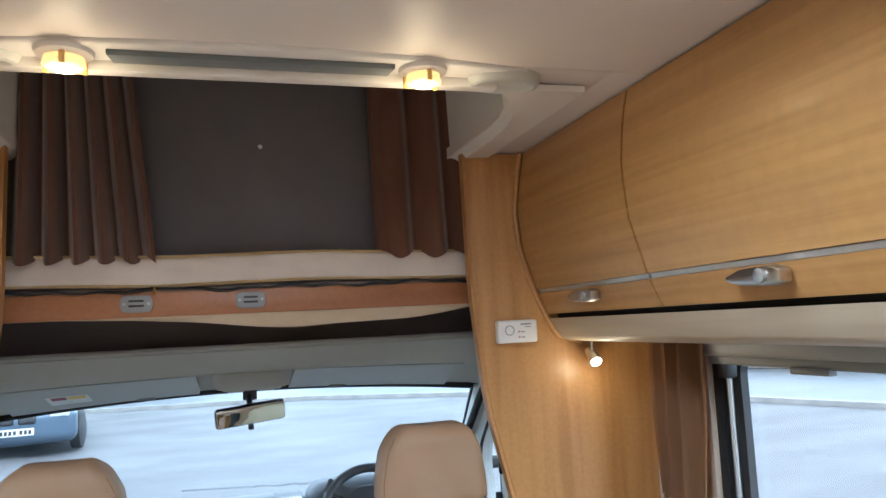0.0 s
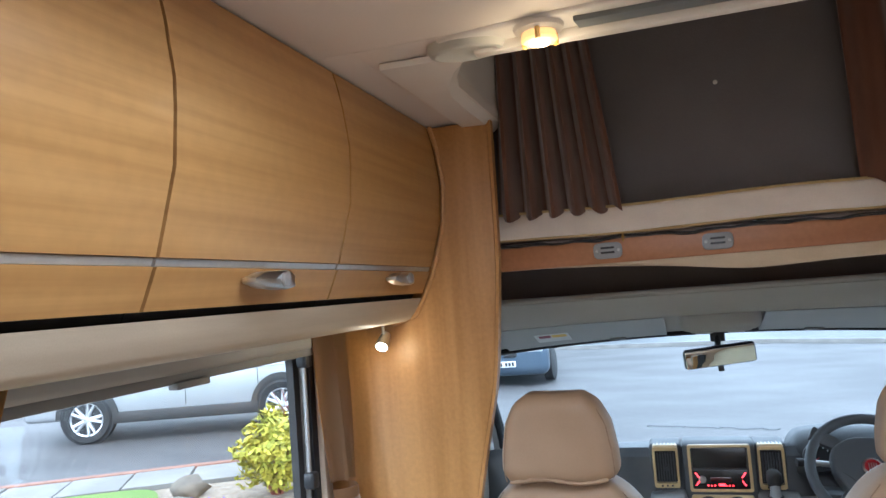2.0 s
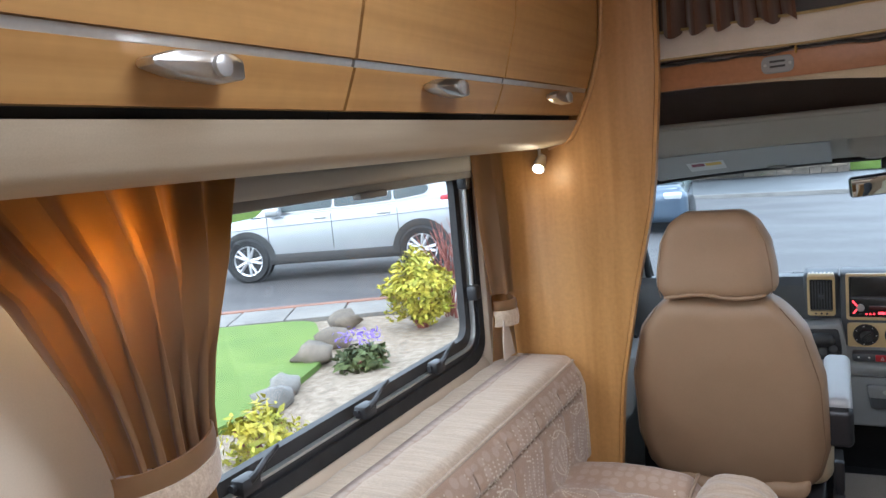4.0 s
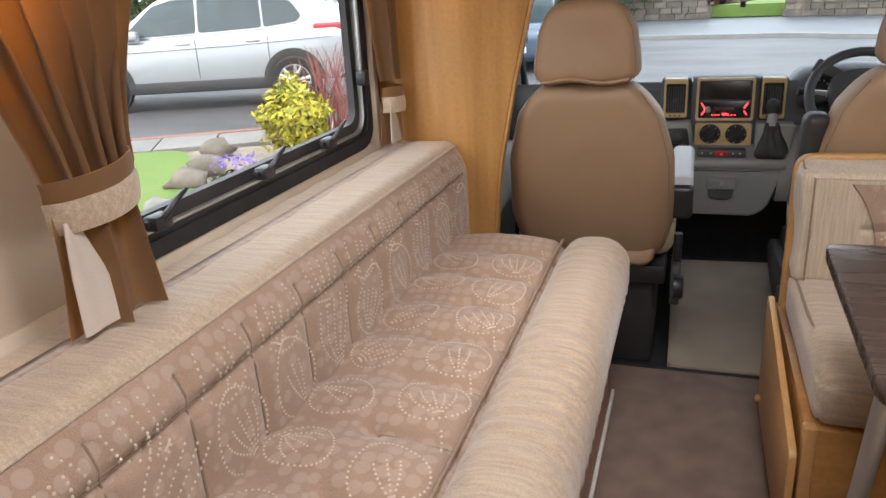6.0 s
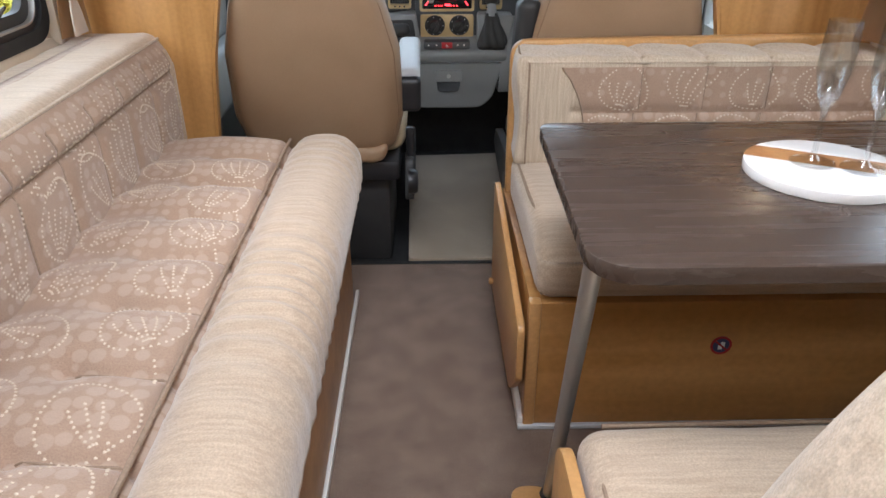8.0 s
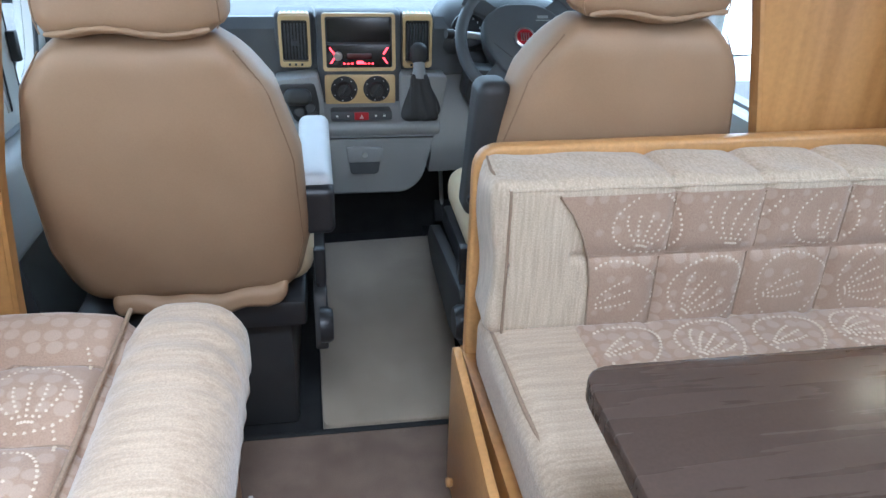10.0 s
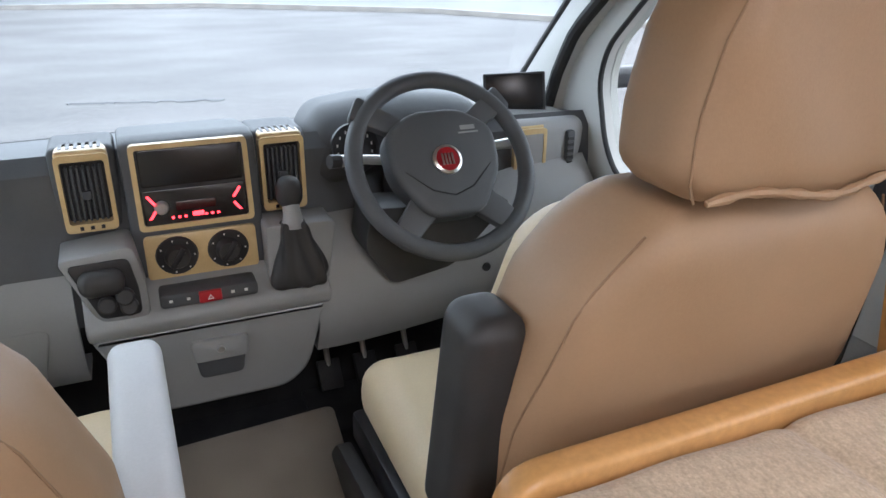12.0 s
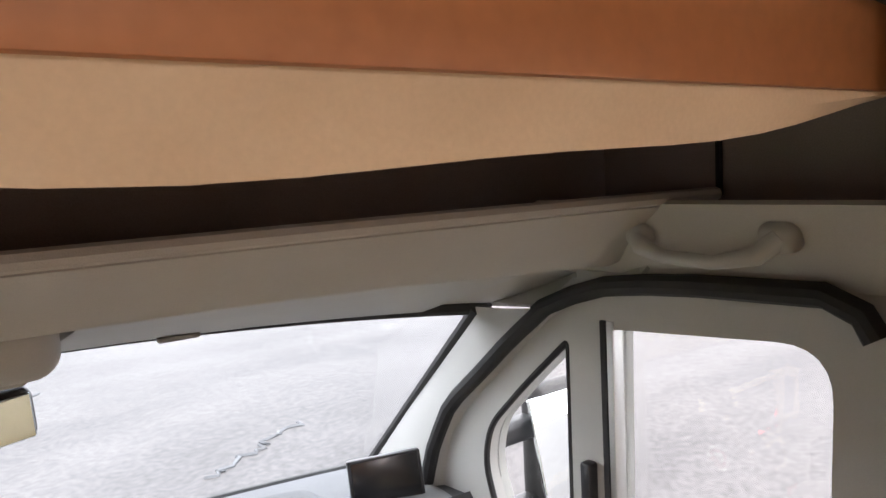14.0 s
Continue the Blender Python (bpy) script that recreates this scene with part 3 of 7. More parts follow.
# ---- spot lamps, alarm ----
for s, y, out in ((-1, 1.835, 0.845), (1, 1.84, 0.845), (-1, 0.66, 1.022)):
    x = MID + s * out
    sp = thing("spot_lamp", (x, y, 1.35), "small lit reading spot lamp under the lockers", "lamp", "spot lamps")
    part("stem", tube([(x, y, 1.352), (x, y, 1.325)], 0.004, 8), CHROME, sp)
    m = Matrix.Translation((x, y - 0.004, 1.306)) @ Matrix.Rotation(radians(-50), 4, "X")
    part("shade", lathe([(0.0, 0.03), (0.012, 0.028), (0.016, 0.0), (0.018, -0.018), (0.015, -0.018), (0.012, 0.0), (0.0, 0.01)], m, 20), CHROME, sp)
    part("bulb", lathe([(0, -0.016), (0.009, -0.013), (0.012, -0.006), (0.0, 0.004)], m, 16), SPOTGLOW, sp, "bright warm bulb")
    lamp("spot_light", "POINT", (x - s * 0.01, y - 0.05, 1.275), (0, 0, 0), 0.3 if y > 1 else 0.6, (1.0, 0.80, 0.48), radius=0.015)
al = thing("alarm", (0.685, 1.9, 1.382), "white carbon monoxide alarm fixed to the board", "alarm")
part("case", box(0.632, 0.740, 1.868, 1.899, 1.353, 1.412, 0.006, 3), PLASTIC, al)
part("ring", frame_prism([(0.662 + 0.013 * math.cos(a * 0.3142), 1.386 + 0.013 * math.sin(a * 0.3142)) for a in range(20)], [(0.662 + 0.011 * math.cos(a * 0.3142), 1.386 + 0.011 * math.sin(a * 0.3142)) for a in range(20)], "y", 1.8665, 1.869), GREY, al)
part("label_bar", box(0.693, 0.722, 1.8665, 1.869, 1.399, 1.403, 0), GREY, al, "grey printed bar")
part("label_bar", box(0.703, 0.722, 1.8665, 1.869, 1.393, 1.395, 0), GREY, al)
for z in (1.380, 1.366):
    part("light", box(0.686, 0.690, 1.8665, 1.869, z, z + 0.004, 0), REDBUTTON, al)
    part("label_bar", box(0.694, 0.703, 1.8665, 1.869, z, z + 0.003, 0), GREY, al)


# ---- windows of the living space ----
def coach_window(name, wall, s, y0, y1, z0, z1, label):
    w = thing(name, (wall, (y0 + y1) / 2, z0), label, "window", kind="structure")
    def ring(k):
        return [(y0 + k, z0 + k), (y1 - k, z0 + k), (y1 - k, z1 - k), (y0 + k, z1 - k)]

    ins = -s
    part("seal", frame_prism(rounded(ring(-0.02), 0.09, 6), rounded(ring(0.012), 0.075, 6), "x", min(wall, wall + ins * 0.012), max(wall, wall + ins * 0.012)), RUBBER, w, "black rubber seal")
    part("frame", frame_prism(rounded(ring(0.010), 0.078, 6), rounded(ring(0.030), 0.062, 6), "x", min(wall - ins * 0.03, wall + ins * 0.004), max(wall - ins * 0.03, wall + ins * 0.004)), BLACK, w)
    part("inner_frame", frame_prism(rounded(ring(0.030), 0.06, 6), rounded(ring(0.058), 0.045, 6), "x", min(wall - ins * 0.028, wall - ins * 0.008), max(wall - ins * 0.028, wall - ins * 0.008)), BLACKSOFT, w)
    part("bead", frame_prism(rounded(ring(0.026), 0.066, 6), rounded(ring(0.031), 0.06, 6), "x", min(wall - ins * 0.008, wall + ins * 0.006), max(wall - ins * 0.008, wall + ins * 0.006)), SATIN, w, "grey metal bead")
    pane = part("pane", prism(rounded(ring(0.03), 0.06, 6), "x", min(wall - ins * 0.020, wall - ins * 0.024), max(wall - ins * 0.020, wall - ins * 0.024)), CLEAR, w)
    pane.visible_shadow = False
    return w


def catch(window, x, y, z, s, along_y=1):
    """A black window catch with a curved lever."""
    b = part("catch", box(min(x, x + s * 0.03), max(x, x + s * 0.03), y - 0.022, y + 0.022, z - 0.012, z + 0.016, 0.005), BLACK, window)
    lev = [(x + s * 0.022, y, z + 0.006), (x + s * 0.034, y + 0.01 * along_y, z + 0.02), (x + s * 0.036, y + 0.03 * along_y, z + 0.034), (x + s * 0.036, y + 0.062 * along_y, z + 0.046)]
    part("lever", tube(lev, [0.008, 0.007, 0.006, 0.004], 8), BLACK, b)
    part("hinge_pin", tube([(x + s * 0.01, y - 0.03, z + 0.004), (x + s * 0.01, y + 0.03, z + 0.004)], 0.007, 8), BLACK, b)


win = coach_window("window_1", WL, -1, 0.70, 1.80, 0.795, 1.36, "black-framed hinged side window with lever catches")
for y in (0.835, 1.19, 1.50):
    catch(win, WL + 0.01, y, 0.842, 1)
for z, zz in ((0.985, 1.27),):
    stay = [(WL + 0.015, 1.752, z), (WL + 0.018, 1.752, zz)]
    part("stay", tube(stay, 0.006, 10), SATIN, win, "grey telescopic stay")
    part("stay_knob", box(WL + 0.004, WL + 0.036, 1.735, 1.768, z - 0.03, z + 0.012, 0.008), BLACK, win)
    part("stay_knob", box(WL + 0.004, WL + 0.036, 1.735, 1.768, zz - 0.012, zz + 0.03, 0.008), BLACK, win)
win2 = coach_window("window_2", WR, 1, 0.25, 1.60, 0.795, 1.36, "black-framed hinged side window over the dinette")
for y in (0.6, 0.95, 1.3):
    catch(win2, WR - 0.01, y, 0.842, -1)
part("stay", tube([(WR - 0.018, 1.55, 0.99), (WR - 0.018, 1.55, 1.27)], 0.006, 10), SATIN, win2)
part("stay_knob", box(WR - 0.036, WR - 0.004, 1.532, 1.568, 1.255, 1.3, 0.008), BLACK, win2)
for s, wall, y0, y1 in ((-1, WL, 0.36, 1.82), (1, WR, 0.15, 1.62)):
    c = thing("blind_cassette", (wall, (y0 + y1) / 2, 1.33), "cream roller-blind cassette above the window", "blind")
    a, b = sorted((wall, wall - s * 0.045))
    part("housing", box(a, b, y0, y1, 1.305, 1.352, 0.012, 3), LIGHTGREY, c)
    a, b = sorted((wall - s * 0.03, wall - s * 0.04))
    part("bottom_bar", box(a, b, y0 + 0.05, y1 - 0.03, 1.288, 1.308, 0.004), GREY, c, "grey bottom bar")
    a, b = sorted((wall - s * 0.028, wall - s * 0.05))
    part("pull", box(a, b, 1.22, 1.32, 1.278, 1.292, 0.003), GREY, c)
    for y in ((1.815,) if s < 0 else (1.615,)):
        a, b = sorted((wall, wall - s * 0.028))
        part("side_rail", box(a, b, y, y + 0.022, 0.74, 1.305, 0.004), WALL, c, "beige side rail")
a_ledge = prism([(WL, 0.72), (WL + 0.03, 0.722), (WL + 0.03, 0.74), (WL + 0.006, 0.775), (WL, 0.775)], "y", 0.0, 1.9, 0.002)
structure("trim_ledge", a_ledge, WALL, "beige moulded ledge under the side window", "trim")


# ---- curtains ----
def hang(rows, folds, seed, n=84, levels=40):
    """A cloth along y: rows of (z, y0, y1, x, depth) from top to hem, its pleats running down into the tie."""
    rnd = random.Random(seed)
    ph = [rnd.uniform(0, 6.28) for _ in range(5)]
    out = []
    for j in range(levels + 1):
        z = lerp(rows[0][0], rows[-1][0], j / levels)
        y0, y1, x, deep = [along([(-r[0], r[c]) for r in rows], -z) for c in (1, 2, 3, 4)]
        row = []
        for i in range(n + 1):
            u = i / n
            a = u * folds * 6.2832 + ph[0] + 0.9 * math.sin(2.3 * u + ph[1]) + 0.25 * math.sin(z * 5 + ph[2])
            w = math.sin(a) + 0.28 * math.sin(2.0 * a + ph[3]) + 0.22 * math.sin(u * folds * 3.1 + ph[4] + z * 4)
            arch = 1 - (2 * u - 1) ** 2
            row.append((x + deep * (0.55 * w + 0.9 * arch), lerp(y0, y1, u) + 0.3 * deep * math.cos(a), z))
        out.append(row)
    return out


def band(z0, z1, y0, y1, x, deep, drop):
    """A flat tie wrapped round the gathered cloth, sloping with it."""
    rows = []
    for k in range(7):
        z = lerp(z0, z1, k / 6)
        row = []
        for i in range(19):
            u = i / 18
            arch = math.sin(u * math.pi) ** 0.6
            row.append((x + deep * arch + 0.003 * math.sin(k / 6 * math.pi), lerp(y0, y1, u), z + drop * (u - 0.5)))
        rows.append(row)
    return cloth(rows, 0.004)


def curtain(s, upper, lower, tie, folds, seed, label):
    """upper and lower are the cloth above and below the tie; s mirrors x about the middle."""
    flip = Matrix.Translation((MID, 0, 0)) @ Matrix.Diagonal((-s, 1, 1, 1)) @ Matrix.Translation((-MID, 0, 0))
    z, y0, y1, x, deep, drop = tie
    c = thing("curtain", ((flip @ Vector((x, y0, 0))).x, (y0 + y1) / 2, lower[-1][0]), label, "curtain", "window curtains")

    def put(bm):
        bm = moved(bm, flip)
        bmesh.ops.recalc_face_normals(bm, faces=bm.faces[:])
        return bm

    part("cloth", put(cloth(hang(upper, folds, seed), 0.002)), DRAPE, c)
    part("cloth", put(cloth(hang(lower, folds * 0.34, seed + 1), 0.002)), DRAPE, c)
    part("tie_loop", put(band(z + 0.004, z + 0.038, y0, y1, x, deep - 0.004, drop)), DRAPE, c, "tan cloth edge of the tieback")
    part("tieback", put(band(z - 0.034, z + 0.010, y0 - 0.002, y1 + 0.002, x, deep, drop)), CHENILLE, c, "striped cream tieback band")
    zb, b0, b1, xb, db = lower[-1]
    lin = [(lower[0][0] - 0.01, y0 + 0.004, y0 + 0.025, x + 0.02, 0.004), (lerp(lower[0][0], zb, 0.5), lerp(y0, b0, 0.5) - 0.002, lerp(y0, b0, 0.5) + 0.055, lerp(x, xb, 0.5) + 0.02, 0.006), (zb + 0.006, b0 - 0.004, b0 + 0.075, xb + 0.022, 0.008)]
    part("lining", put(cloth(hang(lin, 0.8, seed + 7, 16, 12), 0.002)), LINING, c, "pale lining turned out at the hem")


curtain(-1, [(1.352, 0.34, 0.822, -0.925, 0.024), (1.23, 0.455, 0.785, -0.925, 0.026), (1.10, 0.525, 0.738, -0.935, 0.032), (1.03, 0.545, 0.712, -0.925, 0.030), (0.985, 0.553, 0.706, -0.92, 0.028)], [(0.945, 0.556, 0.702, -0.92, 0.026), (0.86, 0.545, 0.70, -0.91, 0.030), (0.782, 0.520, 0.700, -0.895, 0.034)], (0.962, 0.548, 0.712, -0.925, 0.056, 0.022), 6.0, 4, "tan window curtain gathered by a striped tieback")
curtain(-1, [(1.352, 1.755, 1.888, -0.965, 0.022), (1.15, 1.765, 1.886, -0.96, 0.024), (0.96, 1.79, 1.874, -0.955, 0.022)], [(0.90, 1.79, 1.872, -0.955, 0.020), (0.782, 1.755, 1.880, -0.95, 0.022)], (0.905, 1.785, 1.880, -0.957, 0.045, 0.0), 3.0, 9, "narrow tan window curtain gathered by a striped tieback")
curtain(1, [(1.352, 1.58, 1.80, -0.965, 0.026), (1.15, 1.585, 1.79, -0.96, 0.028), (0.96, 1.61, 1.76, -0.955, 0.026)], [(0.90, 1.61, 1.76, -0.955, 0.024), (0.775, 1.56, 1.80, -0.95, 0.026)], (0.925, 1.605, 1.765, -0.957, 0.05, 0.0), 3.6, 12, "tan window curtain beside the dinette window")

# ---- bed over the cab ----
single("felt_board", box(-0.56, 0.63, 2.062, 2.075, 1.60, 2.37, 0.002), GREYPANEL, "grey felt panel standing behind the over-cab mattress", "panel")
single("screw_cap", lathe([(0, 0), (0.006, 0), (0.005, 0.003), (0, 0.004)], Matrix.Translation((0.059, 2.062, 1.905)) @ Matrix.Rotation(math.pi / 2, 4, "X"), 14), PLASTIC, "small pale screw cap on the grey panel", "screw")
mat_thing = thing("mattress", (MID, 2.4, 1.536), "cream over-cab mattress with piped edges", "mattress")
part("cover", soft(-0.56, 0.625, 1.985, 2.058, 1.538, 1.612, 0.012, (40, 2, 3), lambda v: Vector((v.x, v.y + 0.004 * math.sin(v.x * 23) * math.sin(v.z * 40), v.z + 0.003 * math.sin(v.x * 9)))), MATTRESS, mat_thing)
for z in (1.611, 1.541):
    part("piping", tube([(-0.55 + i * 1.17 / 20, 1.986, z + 0.003 * math.sin((-0.55 + i * 1.17 / 20) * 9)) for i in range(21)], 0.0035, 8), material("gold piping", (0.50, 0.36, 0.16), 0.6, second=(0.44, 0.31, 0.13), scale=(30, 30, 30)), mat_thing, "gold piping")
bed = thing("bed_board", (MID, 1.99, 1.463), "reddish wooden front board of the over-cab bed", "bed")
part("board", box(-0.66, 0.73, 1.985, 2.003, 1.463, 1.524, 0.002), REDWOOD, bed)
part("base", box(-0.66, 0.73, 2.005, 2.95, 1.500, 1.536, 0.002), DARKFELT, bed, "dark felt-covered base")
cable = [(-0.56 + i * 1.18 / 40, 1.981, 1.528 + 0.0025 * math.sin(i * 1.7) + 0.003 * math.sin(i * 0.6)) for i in range(41)]
single("cable", tube(cable, 0.0022, 6), RUBBER, "thin black cable lying along the bed board", "cable")
single("cable", tube([(x, y - 0.004, z - 0.003 + 0.002 * math.sin(x * 31)) for x, y, z in cable], 0.0018, 6), BLACK, "thin black cable lying along the bed board", "cable")
single("hook", join(tube([(-0.20, 1.984, 1.53), (-0.20, 1.974, 1.532), (-0.20, 1.971, 1.523), (-0.20, 1.976, 1.517)], 0.0025, 8), lathe([(0, 0), (0.006, 0), (0.006, 0.002), (0, 0.003)], Matrix.Translation((-0.20, 1.984, 1.53)) @ Matrix.Rotation(math.pi / 2, 4, "X"), 12)), material("brass", (0.6, 0.38, 0.12), 0.3, 1.0), "small brass hook on the bed board", "hook")
for x in (-0.241, 0.023):
    sk = thing("socket", (x, 1.985, 1.495), "grey oval socket with two slots in the bed board", "socket", "sockets in the bed board")
    o = rounded([(x - 0.036, 1.475), (x + 0.036, 1.475), (x + 0.036, 1.516), (x - 0.036, 1.516)], 0.016, 5)
    part("plate", prism(o, "y", 1.977, 1.986, 0.003), GREY, sk)
    for z in (1.488, 1.500):
        part("slot", box(x - 0.017, x + 0.017, 1.9755, 1.978, z, z + 0.005, 0), BLACK, sk)
    for sx in (-0.027, 0.027):
        part("screw", lathe([(0, 0), (0.004, 0), (0.003, 0.0015), (0, 0.002)], Matrix.Translation((x + sx, 1.977, 1.4955)) @ Matrix.Rotation(math.pi / 2, 4, "X"), 10), SATIN, sk)
rows = []
for i in range(33):
    x = -0.655 + i * 1.38 / 32
    u = (x - 0.20) / 0.48
    sag = 0.003 + 0.036 * max(0.0, 1 - u * u) ** 1.3 + 0.003 * math.sin(x * 17)
    rows.append([(x, 1.990, 1.464), (x, 1.992 + 0.004 * math.sin(x * 8), 1.464 - sag * 0.5), (x, 1.996, 1.464 - sag), (x, 2.003, 1.466 - sag * 0.8), (x, 2.006, 1.475)])
single("valance", sheet(rows, 0.003), material("sagging cream cloth", (0.55, 0.44, 0.30), 0.85, second=(0.50, 0.39, 0.26), scale=(9, 9, 14), fine=0.04), "sagging cream cloth hanging under the bed board", "cloth")
for nm, x0t, x1t, x0, x1, sd in (("a", -0.50, -0.275, -0.515, -0.195, 3), ("b", 0.337, 0.575, 0.350, 0.60, 21)):
    rnd = random.Random(sd)
    ph = rnd.uniform(0, 6)
    n = 54
    rows = []
    waves = 5.5 if nm == "a" else 2.6
    for j in range(17):
        t = j / 16
        z = lerp(2.30, 1.600, t)
        row = []
        for i in range(n + 1):
            u = i / n
            k = 0.030 if nm == "a" else 0.018
            y = 1.992 + k * math.sin(u * waves * 6.28 + ph + 0.6 * math.sin(u * 5 + sd)) + 0.006 * math.sin(u * 31 + t * 2) - 0.018 * t
            row.append((lerp(lerp(x0t, x0, t), lerp(x1t, x1, t), u), y, z + (0.012 * math.sin(u * waves * 6.28 + 1) if t == 1 else 0)))
        rows.append(row)
    cu = thing("bed_curtain", ((x0 + x1) / 2, 1.98, 1.6), "dark brown pleated curtain drawn open at the over-cab bed", "curtain", "bed curtains")
    part("cloth", sheet(rows, 0.003), CURTAIN, cu)
structure("alcove", join(box(-0.62, -0.60, 1.93, 3.0, 1.54, 2.38, 0), box(0.67, 0.69, 1.93, 3.0, 1.54, 2.38, 0), box(-0.62, 0.69, 3.0, 3.02, 1.5, 2.38, 0)), CEIL, "cream lining of the over-cab alcove", "wall")


# ---- sofa along the side wall ----
def quilt(v, top, seams_y, seams_x, depth, width=0.012):
    """Presses seams into a cushion's upper face."""
    if v.z < top - 0.012:
        return v
    d = 0.0
    for s in seams_y:
        d = max(d, depth * math.exp(-((v.y - s) / width) ** 2))
    for s in seams_x:
        d = max(d, depth * math.exp(-((v.x - s) / width) ** 2))
    v.z -= d
    return v


def dots(bm, at, normal, r):
    """A small raised stitch."""
    u = normal.orthogonal().normalized()
    w = normal.cross(u)
    top = bm.verts.new(at + normal * 0.0022)
    r *= 1.12
    ring = [bm.verts.new(at + r * (u * math.cos(k * 1.0472) + w * math.sin(k * 1.0472)) - normal * 0.001) for k in range(6)]
    for k in range(6):
        bm.faces.new((ring[k], ring[(k + 1) % 6], top))


def leaf(bm, place, cx, cy, length, wide, turn, style, normal, r=0.0026):
    """Dotted oval with dotted ribs fanning from its base; place(a, b) gives the point on the cloth."""
    ca, sa = math.cos(turn), math.sin(turn)

    def put(a, b):
        p = place(cx + a * ca - b * sa, cy + a * sa + b * ca)
        if p is not None:
            dots(bm, p, normal, r)

    if style < 2:
        n = int((length + wide) * 1.5 / 0.0088)
        for k in range(n):
            t = 6.2832 * k / n
            put(length / 2 * math.cos(t), wide / 2 * math.sin(t) * (1 - 0.25 * math.cos(t)))
    ribs = {0: (-1, 0, 1), 1: (-2, -1, 0, 1, 2), 2: (-2, -1, 0, 1, 2)}[style]
    reach = 0.66 if style < 2 else 1.0
    m = int(length * reach / 0.0088)
    for v in ribs:
        for k in range(1, m):
            t = k / m
            if style == 2:
                put(-length * 0.5 + length * t, v * wide * 0.24 * math.sin(t * 1.9) + 0.10 * wide * math.sin(t * 4))
            else:
                put(-length * 0.46 + length * reach * t * (1 - 0.07 * abs(v)), v * wide * 0.17 * math.sin(t * 1.75))


sofa = thing("sofa", (-0.65, 0.9, 0.0), "long side sofa in beige chenille and patterned damask", "sofa")
SY0, SY1 = -0.55, 1.765
part("base_panel", box(-0.97, -0.300, SY0, 1.77, 0.0, 0.40, 0.003), WOODX, sofa, "beech-veneered base panel")
part("floor_strip", box(-0.300, -0.290, SY0, 1.84, 0.0, 0.018, 0.002), PLASTIC, sofa, "pale strip along the carpet")
SEAM_Y = [0.598 + 0.172 * k for k in range(-6, 7)]


def seat_top(x, y):
    base = 0.523 + 0.012 * math.sin((x + 0.745) / 0.305 * 3.14) if -0.745 < x < -0.44 else 0.52
    d = 0.0
    for s in SEAM_Y:
        if x > -0.595:
            d = max(d, 0.016 * math.exp(-(abs(y - s) / 0.012) ** 1.4))
        d = max(d, 0.026 * math.exp(-((y - s) / 0.022) ** 2 - ((x + 0.587) / 0.022) ** 2))
    seam = 0.010 * math.exp(-(abs(x + 0.437) / 0.014) ** 1.5)
    return base + 0.006 * math.cos((y - SEAM_Y[0]) / 0.172 * 6.2832 + 3.1416) - d - seam + 0.0016 * math.sin(x * 61 + y * 23) * math.sin(y * 47)


def seat_shape(v):
    if v.z > 0.48:
        v.z = seat_top(v.x, v.y) - (0.535 - v.z if v.z < 0.534 else 0.0)
    return v


part("seat_cushion", soft(-0.80, -0.425, SY0, SY1, 0.40, 0.535, 0.03, (22, 420, 3), seat_shape), DAMASK, sofa, "quilted patterned damask seat")


def roll_shape(v):
    u = (v.x + 0.36) / 0.09
    wr = 0.0042 * math.sin(v.y * 120 + 2.5 * math.sin(v.y * 13) + v.x * 12) * max(0.0, math.sin(v.y * 3.7 + 1.2) ** 2)
    v.z += wr if v.z > 0.45 else 0
    v.x += wr * 0.7 if v.x > -0.3 else 0
    if v.z < 0.42 and v.x > -0.34:
        v.x -= 0.02
    return v


part("front_roll", soft(-0.437, -0.250, SY0, SY1 + 0.018, 0.345, 0.548, 0.078, (6, 300, 4), roll_shape), CHENILLE, sofa, "rolled beige chenille front edge")
stitch = bmesh.new()
rnd = random.Random(5)


def on_seat(a, b):
    return Vector((a, b, seat_top(a, b) + 0.0005)) if -0.74 < a < -0.445 and SY0 < b < SY1 - 0.01 else None


for k, s in enumerate(SEAM_Y[:-1]):
    mid = (s + SEAM_Y[k + 1]) / 2
    leaf(stitch, on_seat, -0.672, mid + rnd.uniform(-0.02, 0.02), 0.125, 0.105, rnd.uniform(-0.7, 0.9), 0 if k % 2 else 1, Vector((0, 0, 1)))
    leaf(stitch, on_seat, -0.515, mid + rnd.uniform(-0.02, 0.02), 0.13, 0.12, rnd.uniform(1.0, 2.2), 1 if k % 2 else 0, Vector((0, 0, 1)))
for s in SEAM_Y:
    for k in range(7):
        p = on_seat(-0.46 - 0.012 * k * 0.2, s + 0.008 * (k - 3))
        if p:
            dots(stitch, p, Vector((0, 0, 1)), 0.0026)
part("embroidery", stitch, STITCH, sofa, "pale dotted leaf embroidery", "stuff")
for s in SEAM_Y:
    part("seam", tube([(x, s + 0.004 * math.sin(x * 40), seat_top(x, s) + 0.0012) for x in [-0.587 + i * 0.0142 for i in range(11)]], 0.0022, 6), PIPING, sofa)
part("seam", tube([(-0.437, SY0 + i * (SY1 - SY0) / 60, 0.5205) for i in range(61)], 0.004, 6), PIPING, sofa, "dark seam beside the roll")
for s in SEAM_Y:
    m = Matrix.Translation((-0.587, s, seat_top(-0.587, s) + 0.001))
    part("button", lathe([(0, 0.006), (0.006, 0.005), (0.010, 0.001), (0.010, -0.003), (0, -0.004)], m, 14), DAMASK, sofa)


# back cushion, leaning to the wall, its front in two quilted rows
def back_front(z):
    return -0.742 - 0.004 * (z - 0.5) / 0.26 - 0.036 * max(0.0, (z - 0.69) / 0.07) ** 1.5


